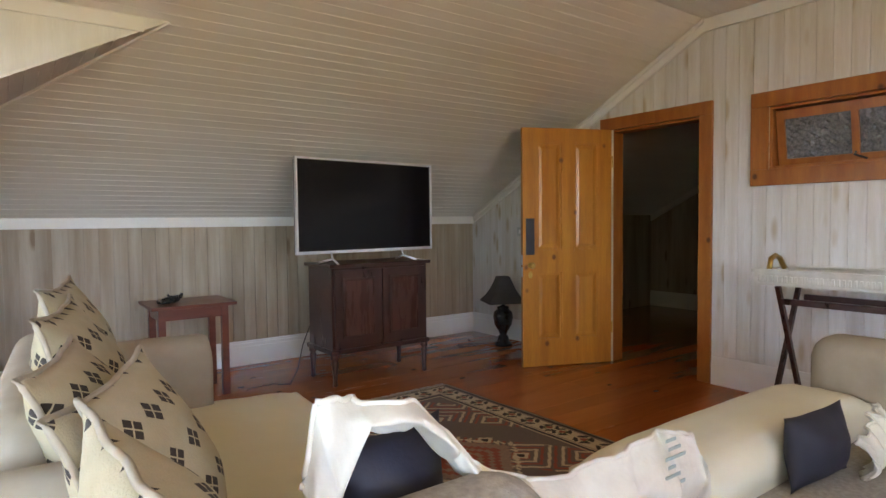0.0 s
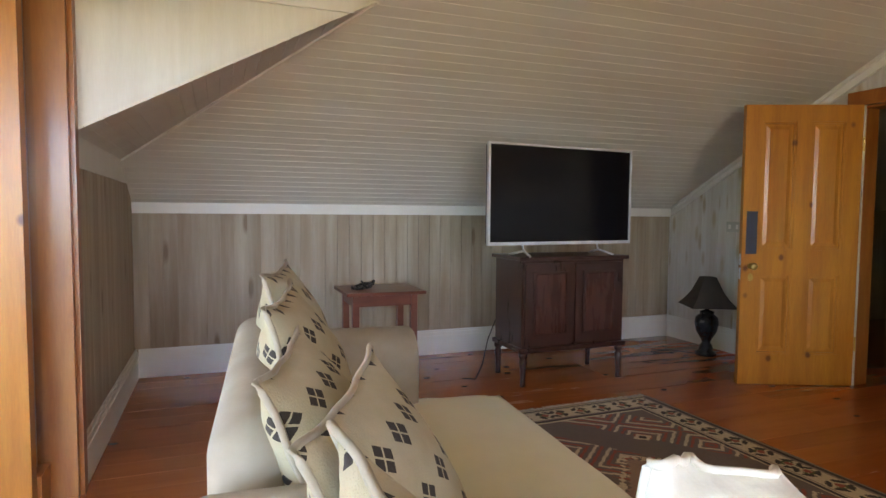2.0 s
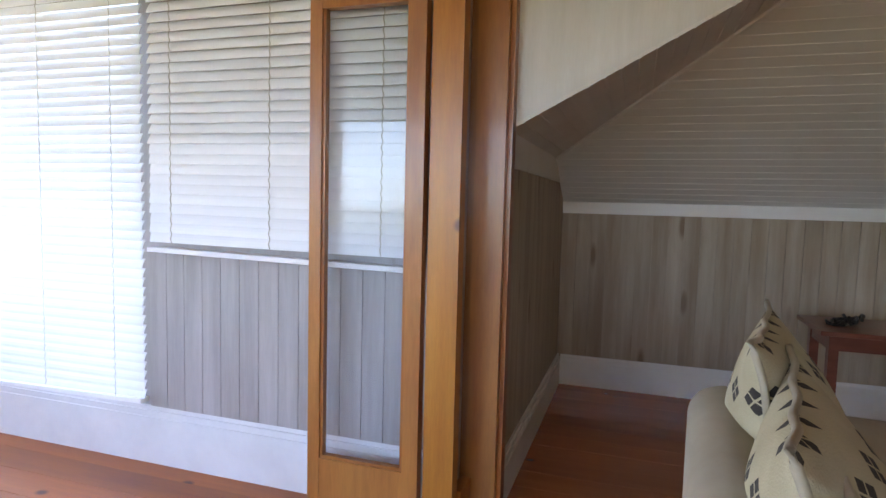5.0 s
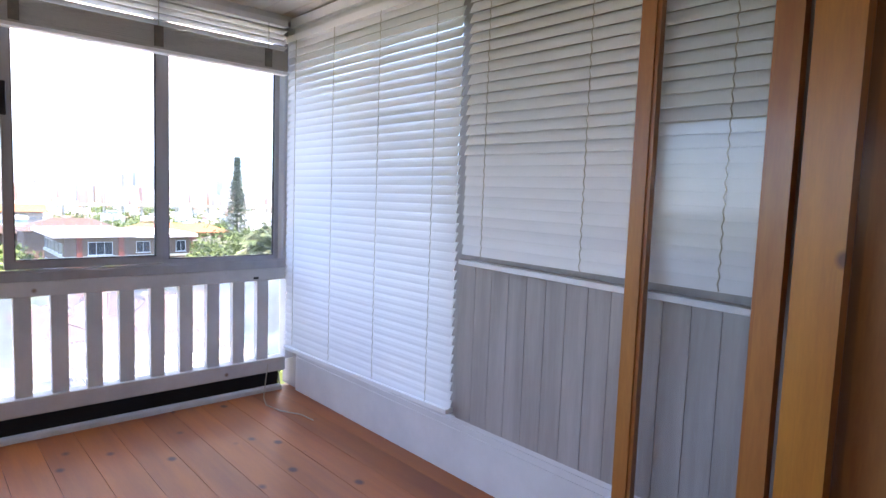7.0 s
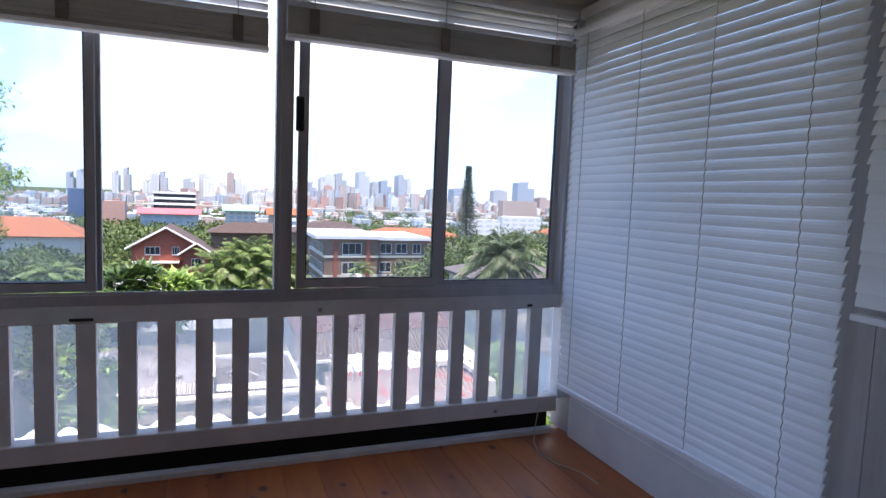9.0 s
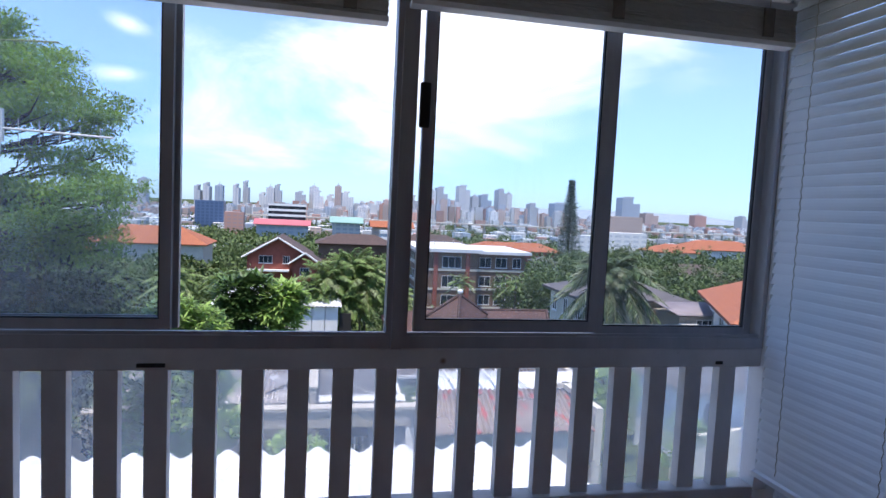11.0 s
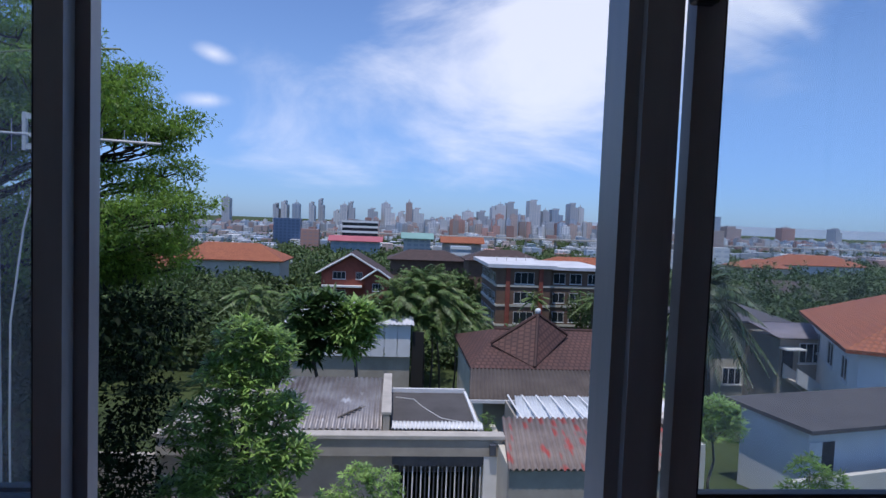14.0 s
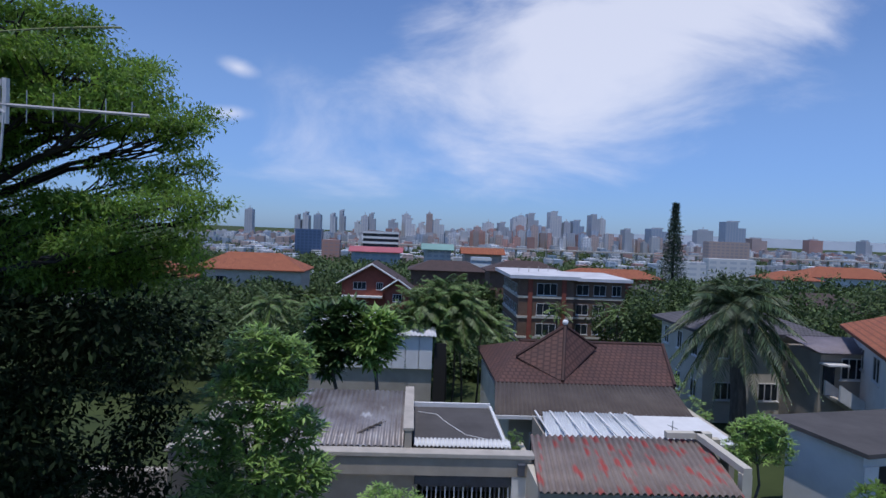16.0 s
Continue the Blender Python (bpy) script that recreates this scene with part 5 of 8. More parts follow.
sofa = upholstered("sofa", (0.125, 1.80, 0), -4.2, "taupe upholstered sofa with a cream fitted seat cover", (
    ("base", lambda b: soft_block(b, 0.02, 0.96, -0.05, SL + 0.1, 0.06, 0.34, 0.04), SOFA, ""),
    ("back", lambda b: soft_block(b, -0.015, 0.125, 0.07, SL - 0.03, 0.10, 0.865, 0.065, seg=6), SOFA, "rounded taupe back rest"),
    ("near_arm", lambda b: rolled_arm(b, -0.03, 0.22, -0.03, 0.16, 0.06, 0.80), SOFA, ""),
    ("far_arm", lambda b: rolled_arm(b, 0.10, 0.62, SL + 0.10, 0.25, 0.06, 0.775), SOFA, ""),
    ("seat_cover", lambda b: puffed(b, 0.13, 1.02, -0.25, SL + 0.20, 0.32, 0.50), CREAM, "cream cotton seat cover")))
for x, y in ((0.06, 0.0), (0.9, 0.0), (0.06, SL), (0.9, SL)):
    bm = bmesh.new()
    lathe(bm, [(0.022, 0), (0.03, 0.065)], x, y, 10)
    ob = part("foot", bm, MAHOG, None)
    ob.parent = sofa
# second sofa, its tweed back to the walker
sofa_b = upholstered("sofa", (0, 0, 0), 0, "grey tweed sofa with a cream seat cover, facing the television", (
    ("base", lambda b: soft_block(b, 0.55, 1.60, 1.02, 1.50, 0.06, 0.32, 0.04), TWEED, ""),
    ("front_base", lambda b: soft_block(b, 1.60, 3.2, 1.02, 1.74, 0.06, 0.32, 0.04), TWEED, ""),
    ("back", lambda b: soft_block(b, 0.52, 0.96, 0.98, 1.20, 0.10, 0.60, 0.08, seg=5), TWEED, "grey tweed back rest"),
    ("back_corner", lambda b: soft_block(b, 0.50, 0.95, 1.20, 1.40, 0.30, 0.775, 0.09, seg=5), TWEED, "rounded tweed corner"),
    ("arm", lambda b: soft_block(b, 3.13, 3.40, 1.05, 1.74, 0.06, 0.68, 0.10, seg=5), SOFA, "taupe rounded arm"),
    ("seat_cover", lambda b: puffed(b, 1.62, 3.14, 1.45, 1.81, 0.30, 0.485, 0.015), CREAM, "cream cotton seat cover")))
for x, y in ((0.65, 1.08), (3.1, 1.08), (0.65, 1.66), (3.1, 1.66)):
    bm = bmesh.new()
    lathe(bm, [(0.022, 0), (0.03, 0.065)], x, y, 10)
    ob = part("foot", bm, MAHOG, None)
    ob.parent = sofa_b


def cushion(x, y, z, rz, lean, w=0.46, h=0.46, t=0.20, roll=0, seed=0, label="cream cushion with printed dark lozenges and corded edges, on the sofa"):
    c = new("cushion")
    c.matrix_basis = pose(x, y, z, lean, roll, rz)
    tagged(c, label, "cushion", "printed cushions on the sofa")
    bm = bmesh.new()
    pillow(bm, w, h, t, seed=seed)
    for nm, b, mt in (("filling", bm, PRINT),):
        ob = part(nm, b, mt, None, "", True)
        ob.parent = c
    bm = bmesh.new()
    pillow_seam(bm, w, h)
    ob = part("corded_edge", bm, PIPING, None, "taupe corded edge", True)
    ob.parent = c
    return c


cushion(0.435, 2.80, 0.53, 77, -14, 0.52, 0.52, 0.22, seed=1)
cushion(0.42, 2.43, 0.50, 78, -15, 0.55, 0.52, 0.23, seed=2)
cushion(0.437, 2.03, 0.48, 76, -22, 0.50, 0.50, 0.22, seed=3)
cushion(0.50, 1.78, 0.45, 67, -21, 0.56, 0.51, 0.22, seed=4)
cushion(0.45, 1.40, 0.45, 95, -18, 0.50, 0.51, 0.22, seed=5, roll=-2)


# loose white covers slipping off dark cushions
def loose_cover(name, cx, rows, label):
    """A folded cover: an open sleeve of thin cloth; rows give x, y, low and high edge along it."""
    c = thing(name, (cx, 1.36, 0.46), label, "cushion cover")
    bm = bmesh.new()
    n, m = 90, 18
    g = []
    for i in range(n + 1):
        f = i / n * (len(rows) - 1)
        k = min(int(f), len(rows) - 2)
        h = f - k
        h = h * h * (3 - 2 * h)
        x, y, z0, z1 = (rows[k][q] * (1 - h) + rows[k + 1][q] * h for q in range(4))
        row = []
        for j in range(m + 1):
            f2 = j / m
            fold = 0.03 * noise.noise((i * 0.16, f2 * 2.2, cx + 4)) + 0.014 * noise.noise((i * 0.42 + f2 * 3, f2 * 4.0, cx + 9))
            row.append(bm.verts.new((x + 0.012 * noise.noise((i * 0.22, f2 * 3, cx)) + 0.5 * fold, y + fold - 0.05 * math.sin(f2 * math.pi), z0 + (z1 - z0) * f2 + 0.010 * noise.noise((i * 0.3, f2, cx)))))
        g.append(row)
    h2 = [[bm.verts.new((v.co.x, v.co.y + 0.007, v.co.z)) for v in r] for r in g]
    for i in range(n):
        for j in range(m):
            bm.faces.new((g[i][j], g[i + 1][j], g[i + 1][j + 1], g[i][j + 1]))
            bm.faces.new((h2[i][j + 1], h2[i + 1][j + 1], h2[i + 1][j], h2[i][j]))
        bm.faces.new((g[i][m], g[i + 1][m], h2[i + 1][m], h2[i][m]))
        bm.faces.new((g[i + 1][0], g[i][0], h2[i][0], h2[i + 1][0]))
    for j in range(m):
        bm.faces.new((g[0][j], g[0][j + 1], h2[0][j + 1], h2[0][j]))
        bm.faces.new((g[n][j + 1], g[n][j], h2[n][j], h2[n][j + 1]))
    hem = [(r[-1].co.x, r[-1].co.y + 0.003, r[-1].co.z) for r in g]
    part("cloth", bm, WRAP, c, "", True)
    bm = bmesh.new()
    tube(bm, hem, 0.006, 6)
    part("hem", bm, WRAP, c, "", True)
    return c


cov = loose_cover("cushion_cover", 1.05, ((0.55, 1.40, 0.58, 0.80), (0.585, 1.41, 0.64, 0.935), (0.64, 1.40, 0.865, 0.92), (0.74, 1.39, 0.865, 0.91), (0.81, 1.38, 0.795, 0.845), (0.88, 1.38, 0.71, 0.765), (1.0, 1.37, 0.63, 0.705), (1.14, 1.36, 0.53, 0.685), (1.30, 1.37, 0.50, 0.69), (1.46, 1.37, 0.46, 0.70), (1.60, 1.38, 0.46, 0.665), (1.66, 1.40, 0.44, 0.54)), "white printed cover pulled half off a dark cushion")
for k in range(7):
    boxpart("print_bar", (1.40 + 0.012 * (k % 2), 1.44 + 0.02 * (k % 3), 1.318, 1.320, 0.70 - k * 0.022, 0.708 - k * 0.022), mat("grey_print", (0.35, 0.45, 0.42), None, 9, 0.7, 0) if k == 0 else bpy.data.materials["grey_print"], cov)


def dark_cushion(x, y, z, w, h, rz, label):
    c = new("cushion")
    c.matrix_basis = pose(x, y, z, -6, 0, rz)
    tagged(c, label, "cushion")
    bm = bmesh.new()
    pillow(bm, w, h, 0.17, 20, 20, 0.0, x)
    ob = part("filling", bm, NAVY, None, "", True)
    ob.parent = c


dark_cushion(0.76, 1.45, 0.44, 0.26, 0.40, 4, "dark navy cushion showing under its white cover")
dark_cushion(2.40, 1.38, 0.32, 0.38, 0.245, -4, "dark navy cushion half out of a white cover")
loose_cover("cushion_cover", 2.5, ((2.52, 1.30, 0.32, 0.44), (2.58, 1.29, 0.33, 0.53), (2.66, 1.30, 0.33, 0.55), (2.76, 1.31, 0.33, 0.50)), "crumpled white cover beside a dark cushion")

# ---------- outdoors: ground ----------
PROFILE = ((60, -4.0), (-2, -6.0), (-10, -7.4), (-22, -8.6), (-45, -11.5), (-75, -14.5), (-120, -18.5), (-200, -25.0), (-350, -33.0), (-600, -40.0), (-1000, -48.0), (-4800, -48.0))


def gz(x, y=0):
    for (a, za), (b, zb) in zip(PROFILE, PROFILE[1:]):
        if x >= b:
            return za + (zb - za) * min(max((x - a) / (b - a), 0), 1)
    return PROFILE[-1][1]


GRASS = mat("rough_grass", (0.075, 0.10, 0.035), (0.035, 0.05, 0.02), 0.08, 0.95, 0.3, fine=3.0)
GRASS.node_tree.nodes["Principled BSDF"].inputs["Specular IOR Level"].default_value = 0.1
bm = bmesh.new()
xs = [60, 20, -2, -6, -10, -16, -22, -30, -38, -45, -60, -75, -95, -120, -160, -200, -270, -350, -470, -600, -800, -1000, -1500, -2300, -3400, -4800]
ys = [-4000, -2000, -1000, -500, -250, -120, -60, -30, -15, 0, 15, 30, 60, 120, 250, 500, 1000, 2000, 4000]
gv = [[bm.verts.new((x, y, gz(x))) for y in ys] for x in xs]
for i in range(len(xs) - 1):
    for j in range(len(ys) - 1):
        bm.faces.new((gv[i][j], gv[i + 1][j], gv[i + 1][j + 1], gv[i][j + 1]))
structure(part("ground", bm, GRASS), "grassy and built-up hillside running down to the city plain", "ground")

# far bluff across the bay; distance haze is put into its blue-grey colour
bm = bmesh.new()
HILL = mat("haze_blue_hill", (0.26, 0.31, 0.36), (0.22, 0.27, 0.31), 0.004, 1.0, 0.0)
prev = None
for k in range(61):
    y = 300 + k * 75
    h = -40 + 62 * min(1, max(0, (k - 4) / 16)) + 7 * noise.noise((k * 0.23, 0, 0))
    cur = [bm.verts.new((-4300, y, -60)), bm.verts.new((-4500, y, h)), bm.verts.new((-4700, y, -60))]
    if prev:
        bm.faces.new((prev[0], cur[0], cur[1], prev[1])), bm.faces.new((prev[1], cur[1], cur[2], prev[2]))
    prev = cur
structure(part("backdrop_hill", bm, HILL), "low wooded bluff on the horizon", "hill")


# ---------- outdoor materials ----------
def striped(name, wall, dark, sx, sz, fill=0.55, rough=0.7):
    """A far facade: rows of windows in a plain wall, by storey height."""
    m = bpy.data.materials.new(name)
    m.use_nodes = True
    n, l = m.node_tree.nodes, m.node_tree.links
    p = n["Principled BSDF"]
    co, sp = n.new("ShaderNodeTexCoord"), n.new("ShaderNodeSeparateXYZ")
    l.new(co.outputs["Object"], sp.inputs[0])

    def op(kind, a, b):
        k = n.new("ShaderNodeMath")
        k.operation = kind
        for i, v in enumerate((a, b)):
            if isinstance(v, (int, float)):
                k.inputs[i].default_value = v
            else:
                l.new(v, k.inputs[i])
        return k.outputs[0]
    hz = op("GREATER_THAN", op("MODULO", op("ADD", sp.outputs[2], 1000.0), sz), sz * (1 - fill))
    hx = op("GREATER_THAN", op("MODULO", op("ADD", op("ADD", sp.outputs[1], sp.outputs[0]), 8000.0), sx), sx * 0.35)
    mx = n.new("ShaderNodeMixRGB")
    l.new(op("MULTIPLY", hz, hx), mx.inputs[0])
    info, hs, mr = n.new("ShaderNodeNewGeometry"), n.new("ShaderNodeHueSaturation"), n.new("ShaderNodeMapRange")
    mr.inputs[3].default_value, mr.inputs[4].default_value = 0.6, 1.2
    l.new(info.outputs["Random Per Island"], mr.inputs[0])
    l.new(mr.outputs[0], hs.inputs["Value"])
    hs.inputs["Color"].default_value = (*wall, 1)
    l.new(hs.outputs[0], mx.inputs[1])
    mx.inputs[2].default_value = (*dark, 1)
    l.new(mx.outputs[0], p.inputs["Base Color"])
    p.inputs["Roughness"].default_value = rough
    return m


# walls paled and window contrast cut: distance haze is put into these colours
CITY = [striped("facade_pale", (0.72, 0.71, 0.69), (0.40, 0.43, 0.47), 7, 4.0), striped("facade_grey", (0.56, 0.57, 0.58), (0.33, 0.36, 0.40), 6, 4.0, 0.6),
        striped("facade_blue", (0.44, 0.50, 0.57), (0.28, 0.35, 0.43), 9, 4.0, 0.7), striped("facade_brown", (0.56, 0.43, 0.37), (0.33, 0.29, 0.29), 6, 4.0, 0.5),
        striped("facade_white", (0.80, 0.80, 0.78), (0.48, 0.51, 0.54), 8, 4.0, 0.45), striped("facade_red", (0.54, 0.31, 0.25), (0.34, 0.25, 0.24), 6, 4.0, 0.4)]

# ---------- skyline ----------
TOWERS_A = [(-505, -477, 37), (-359, -339, 23), (-337, -316, 32), (-309, -282, 27), (-232, -212, 47), (-252, -233, 31), (-164, -137, 28), (-141, -117, 39), (-185, -158, 10), (-44, -10, 41), (-32, 6, 23), (-83, -47, 19), (32, 56, 48), (47, 95, 25), (8, 42, 14), (202, 242, 22)]
TOWERS_B = [(249, 289, 24), (295, 310, 42), (308, 347, 53), (343, 386, 65), (402, 445, 74), (451, 477, 35), (479, 523, 43), (539, 573, 70), (575, 596, 55), (634, 669, 19), (714, 785, 25), (868, 933, 26), (960, 1042, 66), (1053, 1115, 7), (1213, 1268, 9), (1402, 1430, 12)]
TONES = "1102100140413444144101214121235135"[:32]
random.seed(21)
for k, (y0, y1, zt) in enumerate(TOWERS_A + TOWERS_B):
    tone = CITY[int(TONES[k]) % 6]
    zt = zt if zt < 28 else 28 + (zt - 28) * 0.75
    base = gz(-1800)
    t = thing("tower_block", (-1800 - 12 * (k % 5), (y0 + y1) / 2, base), "hazy %s high-rise block on the city skyline" % ("pale concrete", "grey concrete", "blue-grey glass", "brown brick", "white", "red brick")[int(TONES[k]) % 6], "tower block", "city skyline")
    bm = bmesh.new()
    w, d = (y1 - y0) * 0.40, 16 + 5 * (k % 3)
    cut = (1.0, 0.82, 0.9)[k % 3]
    box(bm, -d, d, -w, w * 0.2, 0, zt - base)
    box(bm, -d * 0.9, d * 0.95, w * 0.2, w, 0, (zt - base) * cut)
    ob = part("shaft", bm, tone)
    ob.parent = t
    bm = bmesh.new()
    box(bm, -d * 0.5, d * 0.5, -w * 0.45, w * 0.5, zt - base, zt - base + 4)
    if k % 3 == 0:
        box(bm, -1, 1, -0.8, 0.8, zt - base + 4, zt - base + 11)
    ob = part("roof_plant", bm, CITY[1])
    ob.parent = t
# low city, too many to tell apart
for tone in range(6):
    bm = bmesh.new()
    random.seed(40 + tone)
    for k in range(110 if tone in (0, 1, 3) else 70):
        x = -random.uniform(700, 1500)
        spread = 0.34 * -x
        y = random.uniform(-spread, spread * 2.6)
        h = random.choice((6, 8, 10, 12, 15)) * (1.2 if x < -1200 else 0.7)
        w, d = random.uniform(4, 12), random.uniform(5, 11)
        box(bm, x - d, x + d, y - w, y + w, gz(x) - 2, gz(x) + h)
    # the crowded centre, its roofs close under the horizon
    for k in range(200 if tone in (0, 1, 3) else 130):
        x = -random.uniform(1450, 1990)
        y = random.uniform(-560, 1000) if k % 3 else random.uniform(900, 1750)
        tall = max(0.35, 1 - abs(y - 330) / 1100)
        h = random.uniform(24, 54) * tall + random.choice((0, 0, 0, 6, 14)) * tall
        w, d = random.uniform(4, 11), random.uniform(5, 10)
        box(bm, x - d, x + d, y - w, y + w, gz(x) - 2, gz(x) + h)
        if k % 2:
            box(bm, x - d * 0.4, x + d * 0.4, y - w * 0.5, y + w * 0.3, gz(x) + h, gz(x) + h + 3)
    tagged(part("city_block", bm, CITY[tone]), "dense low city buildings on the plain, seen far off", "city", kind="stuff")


# ---------- plants ----------
def leaf_mat(name, a, b, trans=0.25, rough=0.55):
    m = mat(name, a, b, 1.2, rough, 0.0, fine=8)
    nt = m.node_tree
    n, l = nt.nodes, nt.links
    p = n["Principled BSDF"]
    src = p.inputs["Base Color"].links[0].from_socket
    geo, hs, mr = n.new("ShaderNodeNewGeometry"), n.new("ShaderNodeHueSaturation"), n.new("ShaderNodeMapRange")
    mr.inputs[3].default_value, mr.inputs[4].default_value = 0.55, 1.5
    l.new(geo.outputs["Random Per Island"], mr.inputs[0])
    l.new(mr.outputs[0], hs.inputs["Value"])
    l.new(src, hs.inputs["Color"])
    l.new(hs.outputs[0], p.inputs["Base Color"])
    tl, mx = n.new("ShaderNodeBsdfTranslucent"), n.new("ShaderNodeMixShader")
    l.new(hs.outputs[0], tl.inputs[0])
    mx.inputs[0].default_value = trans
    l.new(p.outputs[0], mx.inputs[1])
    l.new(tl.outputs[0], mx.inputs[2])
    l.new(mx.outputs[0], n["Material Output"].inputs[0])
    return m


L_FEATHER = leaf_mat("feathery_leaf", (0.24, 0.38, 0.055), (0.10, 0.19, 0.03), 0.5)
L_BROAD = leaf_mat("broad_glossy_leaf", (0.32, 0.47, 0.12), (0.15, 0.26, 0.065), 0.35, 0.45)
L_DARK = leaf_mat("dark_leaf", (0.09, 0.17, 0.04), (0.03, 0.07, 0.02), 0.2, 0.5)
# shade under the feathery crown is put into this near-black leaf colour
L_SHADE = leaf_mat("shade_toned_leaf", (0.02, 0.034, 0.011), (0.009, 0.016, 0.006), 0.05, 0.7)
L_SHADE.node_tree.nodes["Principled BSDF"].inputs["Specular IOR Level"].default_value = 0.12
L_PALM = leaf_mat("palm_leaf", (0.17, 0.26, 0.07), (0.08, 0.14, 0.04), 0.25, 0.45)
L_DATE = leaf_mat("date_palm_leaf", (0.085, 0.135, 0.06), (0.04, 0.07, 0.03), 0.15, 0.5)
L_PINE = leaf_mat("pine_leaf", (0.05, 0.085, 0.045), (0.022, 0.045, 0.025), 0.1, 0.7)
L_WOODS = leaf_mat("wood_canopy", (0.10, 0.15, 0.04), (0.04, 0.07, 0.022), 0.2, 0.7)
BARK = mat("grey_bark", (0.16, 0.14, 0.12), (0.08, 0.07, 0.06), 5, 0.9, 0.6, (1, 1, 0.3))
BARKDARK = mat("dark_bark", (0.05, 0.04, 0.035), (0.025, 0.02, 0.018), 5, 0.95, 0.6, (1, 1, 0.3))


class Leaves:
    """Many small leaves gathered as plain lists, for one quick mesh."""

    def __init__(self, seed):
        self.v, self.f, self.r = [], [], np.random.RandomState(seed)

    def blades(self, pos, direc, up, length, width):
        """Two-quad blades, folded along the middle; arrays of n rows."""
        n = len(pos)
        side = np.cross(direc, up)
        side /= np.linalg.norm(side, axis=1, keepdims=True) + 1e-9
        nrm = np.cross(side, direc)
        L, W = np.broadcast_to(length, (n,))[:, None], np.broadcast_to(width, (n,))[:, None]
        base = sum(len(a) for a in self.v)
        tip = pos + direc * L - nrm * L * 0.12
        mid = pos + direc * L * 0.45
        pts = np.stack([pos, mid + side * W * 0.5 - nrm * W * 0.12, tip, mid - side * W * 0.5 - nrm * W * 0.12], 1).reshape(-1, 3)
        self.v.append(pts)
        idx = base + np.arange(n)[:, None] * 4
        self.f.append(np.concatenate([idx, idx + 1, idx + 2, idx + 3], 1))

    def clump(self, c, rad, n, size, ratio=0.45, flat=0.3, shell=0.55):
        """n leaves in an uneven ellipsoid round c."""
        r = self.r
        d = r.normal(size=(n, 3))
        d /= np.linalg.norm(d, axis=1, keepdims=True)
        rr = shell + (1 - shell) * r.rand(n, 1) ** 0.7
        lump = 1 + 0.22 * np.sin(d[:, :1] * 5 + c[0]) * np.cos(d[:, 1:2] * 4 + c[1])
        pos = np.array(c) + d * np.array(rad) * rr * lump
        direc = d * 0.6 + r.normal(size=(n, 3)) * 0.6
        direc[:, 2] -= flat * 0.5
        direc /= np.linalg.norm(direc, axis=1, keepdims=True)
        up = np.tile((0.0, 0.0, 1.0), (n, 1)) + r.normal(size=(n, 3)) * (0.9 - flat)
        s = size * (0.6 + 0.8 * r.rand(n))
        self.blades(pos, direc, up, s, s * ratio)

    def frond(self, base, az, lift, length, droop, pairs=24, leaf=0.5, width=0.05):
        """A palm frond: leaflets in pairs along a drooping rib; returns the rib's points."""
        a = math.radians(az)
        h = np.array((math.cos(a), math.sin(a), 0))
        t = np.linspace(0.12, 1, pairs)
        pts = np.array(base) + np.outer(t * length, h) * math.cos(math.radians(lift)) + np.outer(t * length * math.sin(math.radians(lift)) - droop * t * t * length, (0, 0, 1))
        tang = np.gradient(pts, axis=0)
        tang /= np.linalg.norm(tang, axis=1, keepdims=True)
        perp = np.array((-h[1], h[0], 0))
        ll = leaf * np.sin(np.clip(t, 0.0, 0.97) * math.pi * 0.9 + 0.2) * (0.85 + 0.3 * self.r.rand(pairs))
        for s in (-1, 1):
            d = tang * 0.55 + s * perp * 0.8 + np.array((0, 0, -0.35)) + self.r.normal(size=(pairs, 3)) * 0.08
            d /= np.linalg.norm(d, axis=1, keepdims=True)
            self.blades(pts, d, np.tile((0.0, 0.0, 1.0), (pairs, 1)), ll, width)
        return pts

    def make(self, name, material, parent=None, label=""):
        v, f = np.concatenate(self.v), np.concatenate(self.f)
        me = bpy.data.meshes.new(name)
        me.from_pydata(v.tolist(), [], f.tolist())
        me.materials.append(material)
        ob = new(name, me)
        if parent is not None:
            ob.parent = parent
            ob.matrix_parent_inverse = parent.matrix_basis.inverted()
        if label:
            ob["label"] = label
        return ob


